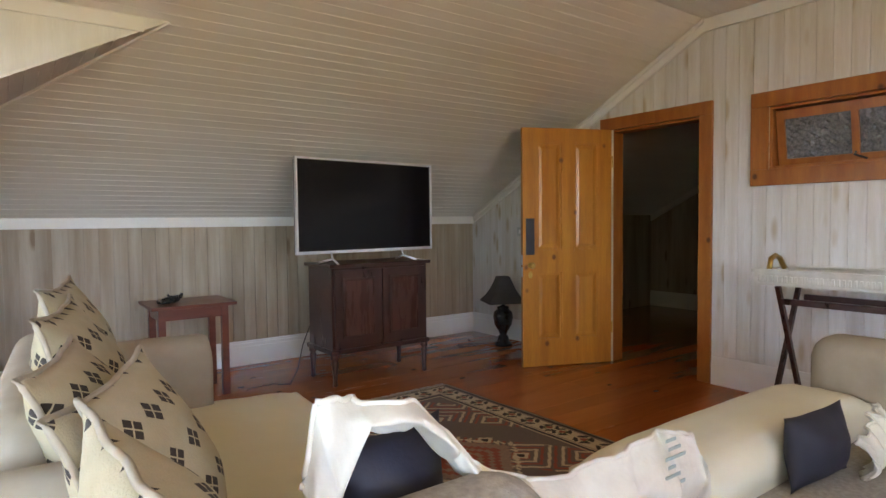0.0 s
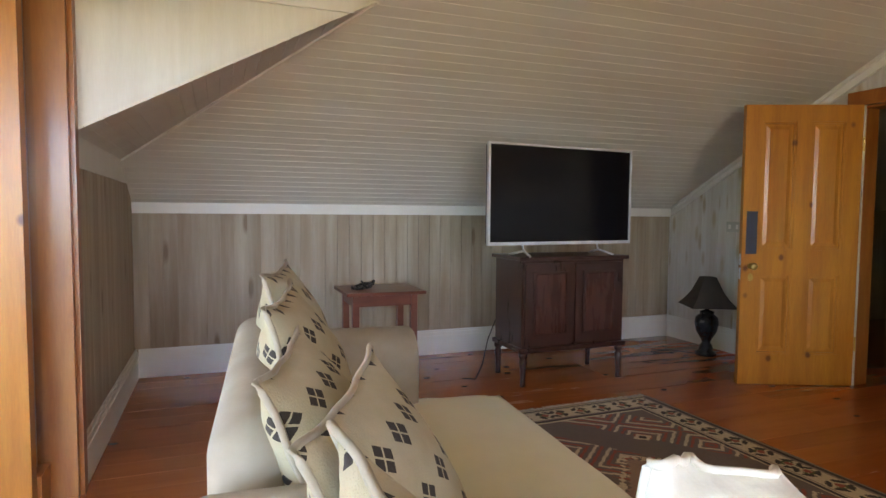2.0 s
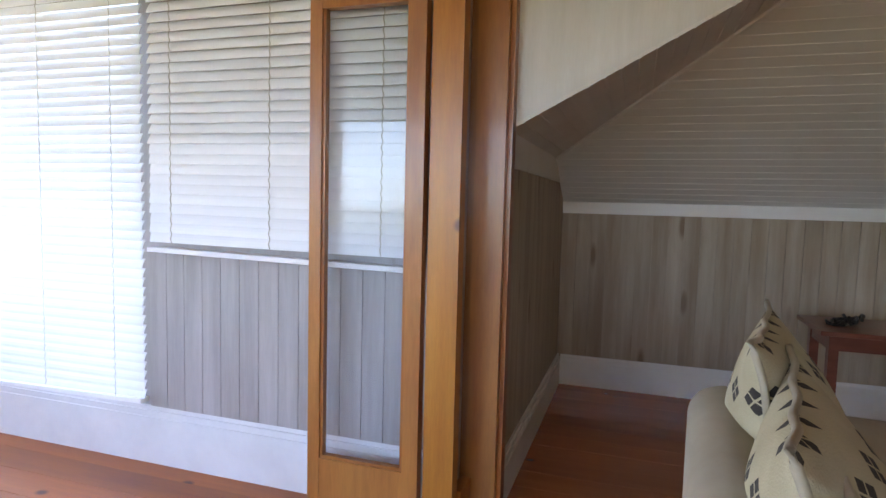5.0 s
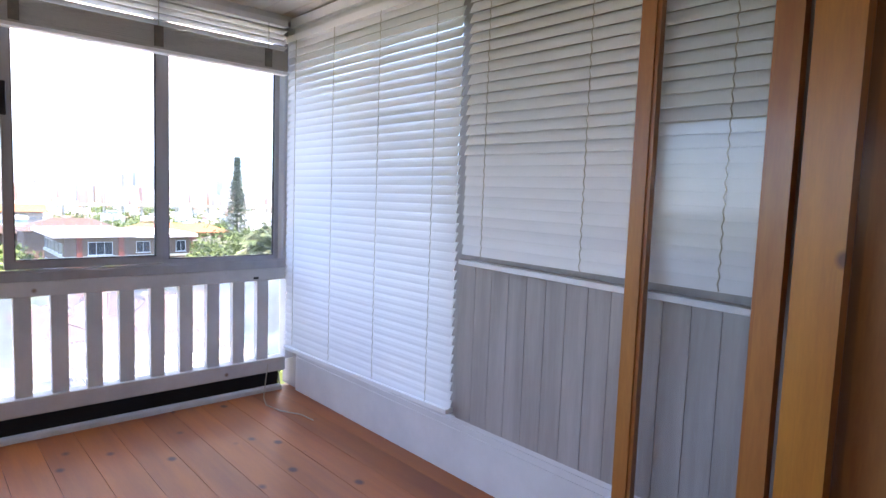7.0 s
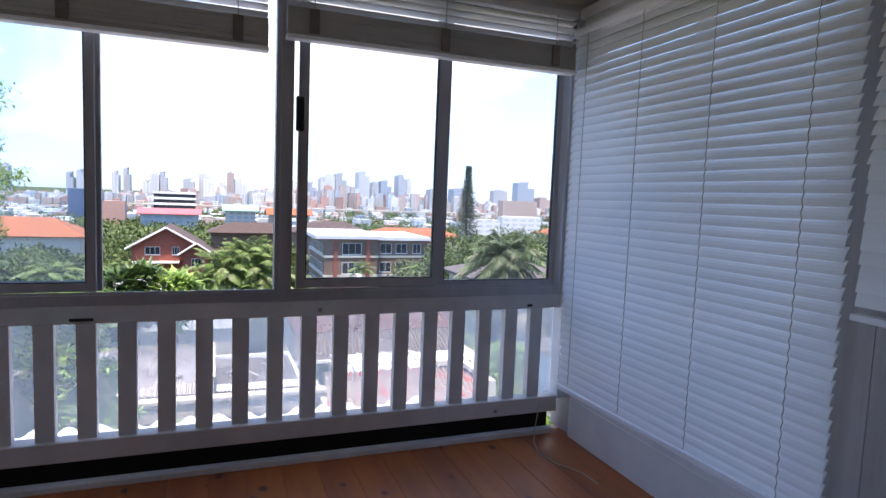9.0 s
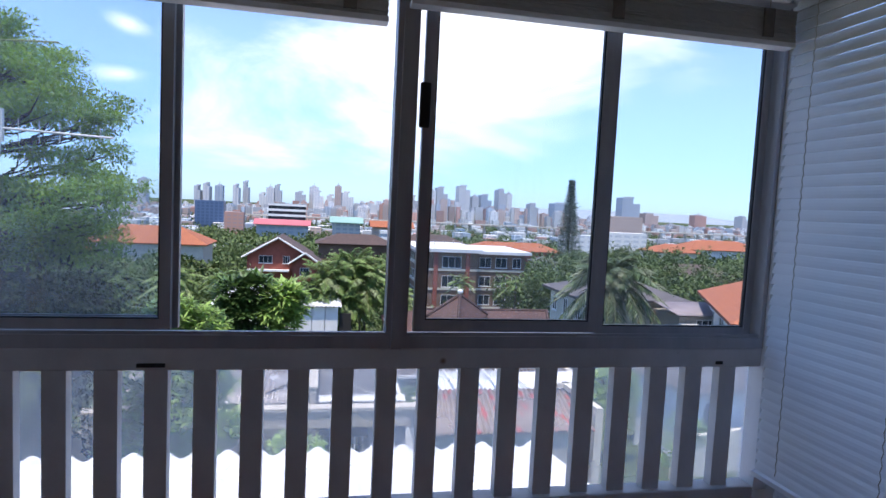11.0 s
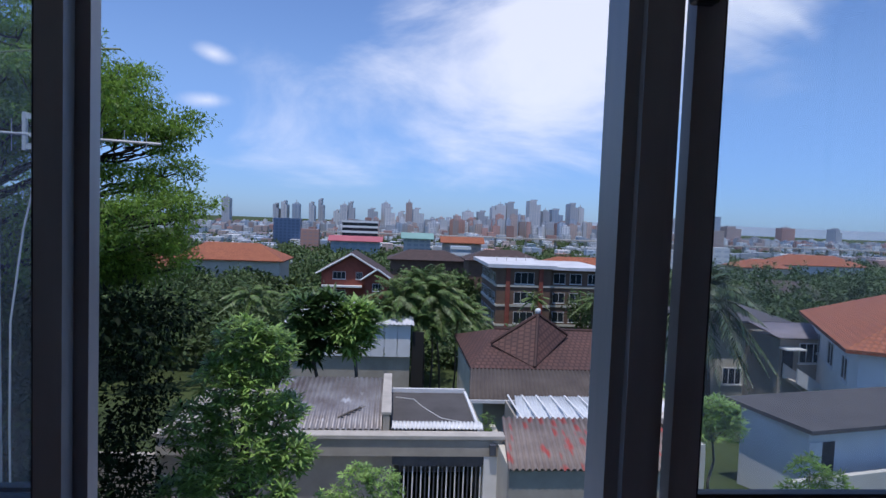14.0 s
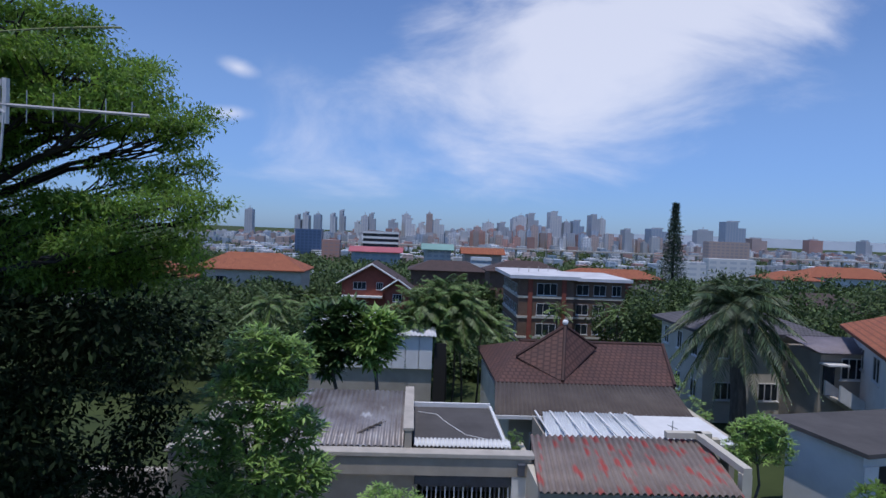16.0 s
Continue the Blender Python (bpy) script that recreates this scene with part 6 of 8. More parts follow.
# tall feathery tree close to the house
def feather_tree():
    rng = random.Random(4)
    t = thing("tree", (-15.0, -7.4, gz(-15)), "tall spreading tree with fine feathery green leaves and dark limbs", "tree")
    bm = bmesh.new()
    b = (-15.0, -7.4, gz(-15))
    tube(bm, [b, (-15.2, -7.2, -4.0), (-15.1, -7.5, -1.5), (-15.3, -7.6, 0.5)], [0.34, 0.28, 0.24, 0.2], 10)
    spots = []
    # flat pads of leaves in tiers, with daylight between them
    tiers = ((0.75, -2.3), (1.25, -2.9), (1.9, -2.95), (2.5, -3.1), (3.05, -3.4), (3.6, -3.75), (4.2, -4.3), (4.75, -5.6))
    for i, (z, edge) in enumerate(tiers):
        y = edge
        while y > -10.0:
            for x in (-16.4, -14.9, -13.7):
                if rng.random() < (0.45 if z < 1.6 else 0.3 if z < 2.2 else 0.12):
                    continue
                end = Vector((x + rng.uniform(-0.6, 0.6), y + rng.uniform(-0.35, 0.2), z + rng.uniform(-0.25, 0.25)))
                s = Vector((-15.2, -7.5, max(-1.2, min(z - 1.6, 1.6))))
                mid = s.lerp(end, 0.55) + Vector((rng.uniform(-0.3, 0.3), rng.uniform(-0.3, 0.3), 0.15))
                tube(bm, [s, s.lerp(mid, 0.5) + Vector((0, 0, -0.1)), mid, mid.lerp(end, 0.5) + Vector((0, 0, -0.12)), end], [0.085, 0.07, 0.05, 0.032, 0.012], 6)
                for q in range(7):
                    e2 = end + Vector((rng.uniform(-0.95, 0.95), rng.uniform(-0.75, 0.55), rng.uniform(-0.08, 0.28)))
                    b0 = mid.lerp(end, 0.2 + 0.11 * q)
                    tube(bm, [b0, b0.lerp(e2, 0.5) + Vector((rng.uniform(-0.1, 0.1), rng.uniform(-0.1, 0.1), -0.1)), e2], [0.026, 0.018, 0.005], 4)
                    spots.append(e2 + Vector((0, 0, 0.05)))
            y -= rng.uniform(1.15, 1.55)
    part("trunk", bm, BARKDARK, t)
    lv = Leaves(7)
    for e in spots:
        r = rng.uniform(0.26, 0.5)
        lv.clump(e, (r * 1.3, r * 1.3, r * 0.46), int(620 * r), 0.095, 0.34, 0.3, 0.1)
    lv.make("crown", L_FEATHER, t)
    # low boughs that reach towards the garden, and the skirt below in shade-coloured leaves
    lv = Leaves(9)
    bm = bmesh.new()
    for k in range(20):
        end = Vector((-15.2 + rng.uniform(-1.6, 1.2), rng.uniform(-5.4, -2.5), rng.uniform(-0.2, 0.8)))
        root = Vector((-15.2, -7.4, -1.4))
        tube(bm, [root, root.lerp(end, 0.5) + Vector((0, 0, 0.35)), end], [0.07, 0.045, 0.01], 5)
        for q in range(5):
            c = root.lerp(end, 0.72 + 0.07 * q) + Vector((rng.uniform(-0.6, 0.6), rng.uniform(-0.2, 0.15), rng.uniform(-0.05, 0.3)))
            lv.clump(c, (0.5, 0.42, 0.2), 190, 0.10, 0.34, 0.3, 0.1)
    part("low_bough", bm, BARKDARK, t)
    lv.make("low_crown", L_FEATHER, t)
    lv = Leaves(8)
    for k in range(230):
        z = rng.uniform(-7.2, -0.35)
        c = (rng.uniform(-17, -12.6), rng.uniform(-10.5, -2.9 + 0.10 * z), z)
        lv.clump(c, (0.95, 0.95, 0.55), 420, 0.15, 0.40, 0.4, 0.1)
    lv.make("lower_crown", L_SHADE, t, "dense lower foliage, its shade put into the leaf colour")


feather_tree()


# broad-leaved tree with leaning grey trunk
def rosette_tree(name, base, ends, seed, leaf, n, material, label, trunk=0.11, per=22):
    rng = random.Random(seed)
    t = thing(name, base, label, "tree")
    bm = bmesh.new()
    b = Vector(base)
    lv = Leaves(seed)
    crown = Vector((sum(e[0] for e in ends) / len(ends), sum(e[1] for e in ends) / len(ends), min(e[2] for e in ends) - 0.4))
    tube(bm, [b, b.lerp(crown, 0.35) + Vector((0.1, -0.15, 0.1)), b.lerp(crown, 0.7) + Vector((0, 0.1, 0)), crown], [trunk, trunk * 0.85, trunk * 0.7, trunk * 0.6], 9)
    for cx, cy, cz, r in ends:
        c = Vector((cx, cy, cz))
        tube(bm, [crown, crown.lerp(c, 0.5) + Vector((rng.uniform(-0.2, 0.2), rng.uniform(-0.2, 0.2), 0.05)), c], [trunk * 0.45, trunk * 0.3, trunk * 0.12], 6)
        for k in range(n):
            d = np.array((rng.gauss(0, 1), rng.gauss(0, 1), rng.gauss(0.25, 1)))
            d /= np.linalg.norm(d)
            p = np.array(c) + d * r * rng.uniform(0.55, 1.05) * np.array((1, 1, 0.85))
            # a whorl of leaves at each twig end
            m = per
            az = np.linspace(0, math.tau, m, endpoint=False) + rng.uniform(0, 1)
            el = np.random.RandomState(seed + k).uniform(-0.55, 0.75, m)
            dd = np.stack([np.cos(az) * np.cos(el), np.sin(az) * np.cos(el), np.sin(el)], 1) + d * 0.35
            dd /= np.linalg.norm(dd, axis=1, keepdims=True)
            lv.blades(np.tile(p, (m, 1)) + dd * leaf * 0.1, dd, np.tile((0.05, 0.0, 1.0), (m, 1)), leaf * (0.7 + 0.5 * np.random.RandomState(k + 9).rand(m)), leaf * 0.27)
    part("trunk", bm, BARK, t)
    lv.make("crown", material, t)
    return t


rosette_tree("tree", (-16.0, -3.3, gz(-16)), [(-17, -1.75, -1.75, 0.62), (-17.2, -1.15, -2.0, 0.62), (-16.6, -2.1, -2.6, 0.62), (-17.0, -1.2, -2.9, 0.68), (-16.7, -1.85, -3.5, 0.65), (-17.4, -0.85, -3.6, 0.55), (-16.6, -1.6, -4.3, 0.75), (-17.0, -0.6, -4.5, 0.55), (-16.2, -2.3, -4.7, 0.6), (-16.6, -1.1, -5.3, 0.75), (-16.4, -2.6, -3.6, 0.6), (-16.2, -2.8, -5.2, 0.7)], 11, 0.25, 100, L_BROAD, "broad-leaved garden tree with a leaning grey trunk", 0.13, 9)
rosette_tree("dracaena", (-30, -1.0, gz(-30)), [(-30, -2.1, -3.2, 0.85), (-30.2, -1.2, -3.0, 0.75), (-29.8, -2.4, -4.1, 0.7), (-30, -1.4, -4.3, 0.8), (-30.2, -2.0, -4.9, 0.75)], 12, 0.62, 46, L_DARK, "dark bushy clump of sword-leaved plants behind the shed", 0.12, 12)
rosette_tree("dracaena", (-30.2, 0.2, gz(-30)), [(-30, 0.0, -3.3, 0.8), (-30.2, 0.55, -3.7, 0.6), (-29.9, -0.3, -4.1, 0.75), (-30.1, 0.15, -4.6, 0.6)], 13, 0.62, 46, L_BROAD, "bushy clump of bright sword-leaved plants behind the shed", 0.12, 12)
rosette_tree("shrub", (-18.0, 1.2, gz(-18)), [(-18, 1.0, -5.6, 0.5), (-18.1, 1.7, -5.8, 0.5), (-17.8, 0.4, -6.1, 0.5), (-18, 1.3, -6.6, 0.8), (-18, 2.0, -6.6, 0.5)], 14, 0.16, 70, L_BROAD, "small-leaved flowering shrub beside the garage", 0.05, 9)
rosette_tree("shrub", (-23.0, 13.4, gz(-23)), [(-23, 13.0, -5.4, 0.55), (-23, 13.8, -5.35, 0.6), (-22.9, 13.4, -5.1, 0.5), (-23, 12.7, -5.9, 0.5), (-23, 14.1, -5.9, 0.5), (-23, 13.4, -6.0, 0.6)], 15, 0.2, 70, L_BROAD, "round leafy shrub beside a grey roof", 0.06, 9)
rosette_tree("shrub", (-17.0, 12.6, gz(-17)), [(-17, 12.6, -4.9, 0.5), (-17, 13.2, -5.3, 0.55), (-16.8, 12.1, -5.6, 0.5)], 16, 0.2, 50, L_FEATHER, "yellow-green shrub below the houses", 0.06, 9)


def palm(x, y, zc, n, length, seed, label, trunk=0.14, leaf=0.55, lift=(-10, 60), droop=0.55, mat_=None, width=0.045):
    rng = random.Random(seed)
    t = thing("palm_tree", (x, y, gz(x)), label, "palm tree")
    bm = bmesh.new()
    base = Vector((x, y, gz(x)))
    top = Vector((x + rng.uniform(-0.3, 0.3), y + rng.uniform(-0.4, 0.4), zc))
    pts = [base.lerp(top, k / 6) + Vector((0, 0.08 * math.sin(k), 0)) for k in range(7)]
    tube(bm, pts, [trunk * (1.25 - 0.07 * k) for k in range(7)], 9)
    lv = Leaves(seed)
    ribs = []
    for k in range(n):
        f = k / n
        ribs.append(lv.frond(tuple(top), k * 137.5 + rng.uniform(-12, 12), lift[0] + (lift[1] - lift[0]) * f, length * rng.uniform(0.8, 1.1), droop * rng.uniform(0.7, 1.2), 38, leaf, width))
    part("trunk", bm, BARK, t)
    lv.make("crown", mat_ or L_PALM, t)
    bm = bmesh.new()
    for r in ribs:
        tube(bm, [tuple(top), *[tuple(p) for p in r[::5]]], 0.014, 4, False)
    part("frond_ribs", bm, mat("frond_rib", (0.2, 0.22, 0.08), None, 5, 0.6, 0) if "frond_rib" not in bpy.data.materials else bpy.data.materials["frond_rib"], t)
    return t


palm(-39.3, 22.0, -3.1, 64, 4.5, 31, "large feathery date palm with drooping grey-green fronds", 0.4, 0.95, (-46, 80), 0.6, L_DATE, 0.085)
for k, (x, y, z, ln) in enumerate(((-41, 2.6, -3.9, 2.9), (-42, 3.9, -3.2, 3.0), (-41.5, 5.0, -3.9, 2.8), (-43, 4.4, -4.2, 2.9), (-40.5, 1.6, -4.9, 2.5), (-42, 5.9, -5.1, 2.6), (-41, 3.4, -5.5, 2.6))):
    palm(x, y, z, 30, ln, 50 + k, "slender clumping palm with yellow-green arching fronds", 0.06, 0.6, (-15, 75), 0.5, None, 0.08)
for k, (x, y, z, ln) in enumerate(((-48, -8.6, -5.0, 2.6), (-50, -5.6, -5.2, 2.3), (-80, 28.5, -9.0, 3.0), (-82, 31.5, -8.6, 3.0), (-84, 21.5, -9.5, 2.6))):
    palm(x, y, z, 20, ln, 70 + k, "garden palm with bright green fronds", 0.1, 0.5, (-20, 75), 0.5, None, 0.09)


# overhanging palm fronds close to the window
near_palm = thing("palm_tree", (-12.2, -6.3, gz(-12)), "palm with long fronds and hanging dry leaf skirts", "palm tree")
lv = Leaves(91)
ribs = [lv.frond((-12.2, -6.3, 3.0), az, li, ln, dr, 34, 0.5, 0.03) for az, li, ln, dr in ((78, 34, 4.3, 0.18), (84, 14, 4.2, 0.12), (60, 48, 3.6, 0.35), (100, 55, 3.6, 0.4), (30, 40, 3.4, 0.5), (130, 40, 3.2, 0.5), (-20, 30, 3.2, 0.5), (-80, 40, 3.2, 0.5), (180, 40, 3.2, 0.5), (65, 2, 3.0, 0.5))]
lv.make("crown", L_PALM, near_palm)
bm = bmesh.new()
for r in ribs:
    tube(bm, [(-12.2, -6.3, 3.0), *[tuple(p) for p in r[::4]], tuple(r[-1])], 0.016, 5, False)
part("frond_ribs", bm, bpy.data.materials["frond_rib"], near_palm)
bm = bmesh.new()
tube(bm, [(-12.2, -6.3, gz(-12)), (-12.1, -6.3, -3), (-12.2, -6.3, 0), (-12.2, -6.3, 3.05)], [0.2, 0.17, 0.16, 0.15], 10)
part("trunk", bm, BARK, near_palm)
lv = Leaves(92)
nn = 160
ang = lv.r.rand(nn) * math.tau
lv.blades(np.stack([-12.2 + 0.15 * np.cos(ang) + lv.r.normal(size=nn) * 0.15, -6.3 + 0.2 * np.sin(ang) + lv.r.normal(size=nn) * 0.45, 2.7 - lv.r.rand(nn) * 0.7], 1), np.stack([np.cos(ang) * 0.15, np.sin(ang) * 0.2, -np.ones(nn)], 1), np.stack([np.cos(ang), np.sin(ang), np.zeros(nn)], 1), 0.9, 0.05)
lv.make("dry_skirt", mat("dry_palm_leaf", (0.22, 0.17, 0.10), (0.12, 0.09, 0.05), 6, 0.9, 0.0), near_palm, "hanging dry brown leaves")

# columnar pine
pine = thing("pine_tree", (-110, 48.9, gz(-110)), "tall narrow columnar pine with tiered branches", "pine tree")
bm = bmesh.new()
tube(bm, [(-110, 48.9, gz(-110)), (-110, 48.8, -4), (-110, 48.7, 7.0)], [0.35, 0.25, 0.05], 8)
part("trunk", bm, BARKDARK, pine)
lv = Leaves(33)
for k in range(34):
    z = -15.5 + 22.3 * k / 33
    f = k / 33
    r = 4.0 * (1 - f) + 0.06
    for j in range(9):
        a = j * math.tau / 9 + k * 0.7
        rr = r * lv.r.uniform(0.75, 1.15)
        for s in (0.45, 0.75, 1.0):
            lv.clump((-110 + rr * s * math.cos(a), 48.8 + rr * s * math.sin(a), z + 0.3 * s), (0.5, 0.5, 0.17), 15, 0.4, 0.3, 0.2, 0.1)
lv.make("crown", L_PINE, pine)

# woods between the houses: nobody could count these
rng = random.Random(77)
lv = Leaves(78)
for k in range(620):
    x = -rng.uniform(46, 330) if k % 2 else -rng.uniform(46, 120)
    y = rng.uniform(-0.42 * -x - 6, 0.95 * -x + 6)
    if any(abs(x - hx) < 13 and abs(y - hy) < hw for hx, hy, hw in ((-101, 26, 13), (-117, -5, 9), (-48, 26, 11), (-124, -30, 12), (-118, -50, 13), (-40, 33, 9))):
        continue
    h = rng.uniform(3.0, 6.2) * (1.0 if x > -75 else 1.15)
    side, dist = (y - 1.6) / (-x - 3.8), -x - 3.8
    if -0.20 < side < 0.33:
        h = min(h, 1.1 - (0.20 if side > 0.13 and x > -97 else 0.155 if x > -112 else 0.075) * dist - gz(x))
        if h < 1.2:
            continue
    elif side > 0.33 and x < -60:
        h *= 1.35
    r = rng.uniform(1.8, 3.4) * (1.0 if x > -120 else 1.3)
    n = 420 if x > -100 else 110
    for j in range(3):
        lv.clump((x + rng.uniform(-r, r) * 0.6, y + rng.uniform(-r, r) * 0.6, gz(x) + h * rng.uniform(0.55, 0.95)), (r * 0.8, r * 0.8, h * 0.42), n, 0.42 if x > -100 else 1.1, 0.55, 0.3, 0.45)
for k in range(90):
    x = -rng.uniform(140, 360)
    y = x * rng.uniform(0.26, 0.52)
    h = rng.uniform(4.0, 7.0)
    for j in range(3):
        lv.clump((x + rng.uniform(-2, 2), y + rng.uniform(-3, 3), gz(x) + h * rng.uniform(0.4, 0.9)), (3.4, 3.6, h * 0.42), 110, 1.1, 0.55, 0.3, 0.45)
# trees close in front of the far houses
for hx, hw0, hw1, top in ((-117, -62, -16, -11.0), (-128, 0, 20, -10.6), (-138, 36, 58, -10.4), (-82, 52, 70, -10.2), (-148, 84, 136, -9.8)):
    for k in range(int((hw1 - hw0) * 1.1)):
        x, y = hx + rng.uniform(-2, 3), rng.uniform(hw0, hw1)
        h = top + rng.uniform(-1.6, 0.8) - gz(x)
        for j in range(3):
            lv.clump((x, y + rng.uniform(-1, 1), gz(x) + h * (0.3 + 0.27 * j)), (2.2, 2.4, h * 0.24), 90, 0.9, 0.55, 0.3, 0.45)
tagged(lv.make("woods", L_WOODS), "green tree canopy between the houses of the suburb", "trees", kind="stuff")
lv = Leaves(79)
for k in range(760):
    x = -rng.uniform(330, 1450)
    y = rng.uniform(-0.36 * -x, 0.9 * -x)
    for j in range(2):
        lv.clump((x + rng.uniform(-8, 8), y + rng.uniform(-9, 9), gz(x) + rng.uniform(2, 5)), (7, 8, 3.5), 45, 2.6, 0.7, 0.3, 0.6)
tagged(lv.make("woods", L_WOODS), "far belts of trees on the plain", "trees", kind="stuff")

# aerial mast beside the window
AY = -1.88
aer = thing("tv_aerial", (-8.5, AY, gz(-8.5)), "grey television aerial on a pale pole with a loose white cable", "aerial")
POLE = mat("galvanised_pole", (0.46, 0.46, 0.45), (0.34, 0.34, 0.34), 6, 0.5, 0.1, metal=0.3)
bm = bmesh.new()
tube(bm, [(-8.5, AY + 0.08, gz(-8.5)), (-8.5, AY, 2.05)], 0.042, 10)
part("pole", bm, POLE, aer)
bm = bmesh.new()
tube(bm, [(-8.5, AY - 0.3, 1.92), (-8.53, AY + 1.44, 1.87)], 0.014, 6)
part("boom", bm, POLE, aer)
for k in range(8):
    bm = bmesh.new()
    y = AY - 0.05 + k * 0.195
    tube(bm, [(-8.52, y, 1.895 - 0.16 + 0.012 * k), (-8.52, y, 1.895 + 0.16 - 0.012 * k)], 0.004, 5)
    part("element", bm, POLE, aer)
bm = bmesh.new()
for y in (AY + 0.26, AY + 0.38):
    box(bm, -8.54, -8.50, y - 0.016, y + 0.016, 1.76, 2.10)
box(bm, -8.54, -8.50, AY + 0.28, AY + 0.36, 2.04, 2.09)
box(bm, -8.54, -8.50, AY + 0.28, AY + 0.36, 1.77, 1.82)
part("dipole", bm, mat("pale_plastic", (0.6, 0.6, 0.58), None, 8, 0.5, 0.05), aer)
bm = bmesh.new()
tube(bm, [(-8.5, AY + 0.29, 1.91), (-8.5, AY + 0.38, 1.84), (-8.5, AY + 0.36, 1.5), (-8.5, AY + 0.26, 1.05), (-8.48, AY + 0.16, 0.2), (-8.5, AY + 0.14, -0.8), (-8.5, AY + 0.16, -2.6), (-8.5, AY + 0.1, -5)], 0.010, 6)
part("cable", bm, bpy.data.materials["pale_plastic"], aer, "loose white cable")

# ---------- neighbouring buildings ----------
RENDER = mat("grey_beige_render", (0.42, 0.38, 0.32), (0.32, 0.29, 0.24), 0.8, 0.85, 0.2, fine=14)
RENDERPALE = mat("pale_render", (0.62, 0.58, 0.48), (0.50, 0.46, 0.38), 0.8, 0.85, 0.2, fine=14)
WHITEWALL = mat("white_render", (0.76, 0.76, 0.74), (0.66, 0.66, 0.64), 0.7, 0.8, 0.15, fine=14)
COPING = mat("concrete_coping", (0.50, 0.46, 0.40), (0.38, 0.35, 0.30), 1.5, 0.85, 0.2, fine=20)
BRICKRED = mat("red_brick", (0.30, 0.085, 0.055), (0.22, 0.06, 0.04), 1.2, 0.85, 0.2, fine=16)
BRICKBROWN = mat("brown_brick", (0.20, 0.125, 0.085), (0.14, 0.085, 0.06), 1.0, 0.85, 0.2, fine=16)
ZINC = mat("weathered_zinc_sheet", (0.36, 0.35, 0.35), (0.20, 0.17, 0.16), 0.9, 0.5, 0.1, (1, 1, 1), metal=0.35, spots=(0.8, 0.2, (0.55, 0.55, 0.56)))
FELT = mat("dark_roof_felt", (0.095, 0.088, 0.085), (0.06, 0.055, 0.052), 0.8, 0.9, 0.2, fine=20)
REDSHEET = mat("flaking_red_roof_sheet", (0.26, 0.215, 0.185), (0.17, 0.135, 0.12), 0.9, 0.85, 0.2, spots=(2.2, 0.42, (0.36, 0.07, 0.06), (0.35, 1.6, 1)))
BROWNSHEET = mat("mossy_asbestos_sheet", (0.115, 0.095, 0.08), (0.07, 0.055, 0.048), 0.7, 0.9, 0.2, fine=12)
PALESHEET = mat("pale_translucent_sheet", (0.66, 0.69, 0.70), (0.52, 0.55, 0.57), 1.5, 0.4, 0.05)
FLATROOF = mat("pale_flat_roof", (0.66, 0.66, 0.67), (0.50, 0.50, 0.51), 0.3, 0.8, 0.1)
DARKGLASS = mat("dark_window_glass", (0.03, 0.038, 0.05), (0.02, 0.025, 0.03), 1, 0.12, 0.0)
WHITETRIM = mat("white_trim_paint", (0.75, 0.75, 0.73), (0.66, 0.66, 0.64), 2, 0.6, 0.05)
PAVE = mat("driveway_paving", (0.46, 0.44, 0.41), (0.33, 0.31, 0.29), 0.6, 0.9, 0.2, fine=12)
GATEPAINT = mat("dark_gate_paint", (0.09, 0.10, 0.12), (0.06, 0.065, 0.08), 3, 0.5, 0.1)


def tiled(name, a, b, row=0.33):
    """Roof tiles: courses as relief and tone, along the fall of the roof."""
    m = mat(name, a, b, 0.9, 0.8, 0.2, fine=10)
    n, l = m.node_tree.nodes, m.node_tree.links
    p = n["Principled BSDF"]
    src = p.inputs["Base Color"].links[0].from_socket
    co, br = n.new("ShaderNodeTexCoord"), n.new("ShaderNodeTexBrick")
    br.inputs["Scale"].default_value = 1.0
    br.inputs["Brick Width"].default_value, br.inputs["Row Height"].default_value = 0.28, row
    br.inputs["Mortar Size"].default_value = 0.05
    br.inputs["Color1"].default_value, br.inputs["Color2"].default_value, br.inputs["Mortar"].default_value = (1, 1, 1, 1), (0.78, 0.78, 0.78, 1), (0.42, 0.42, 0.42, 1)
    mx = n.new("ShaderNodeMixRGB")
    mx.blend_type = "MULTIPLY"
    mx.inputs[0].default_value = 0.85
    l.new(co.outputs["UV"], br.inputs["Vector"])
    l.new(src, mx.inputs[1])
    l.new(br.outputs["Color"], mx.inputs[2])
    l.new(mx.outputs[0], p.inputs["Base Color"])
    return m


TILEBROWN = tiled("brown_roof_tiles", (0.135, 0.065, 0.05), (0.09, 0.045, 0.038))
TILEORANGE = tiled("orange_roof_tiles", (0.46, 0.155, 0.07), (0.36, 0.11, 0.05))
TILEGREY = tiled("grey_roof_tiles", (0.15, 0.14, 0.15), (0.10, 0.095, 0.10))
TILEDARK = tiled("dark_brown_roof_tiles", (0.11, 0.07, 0.06), (0.075, 0.05, 0.045))


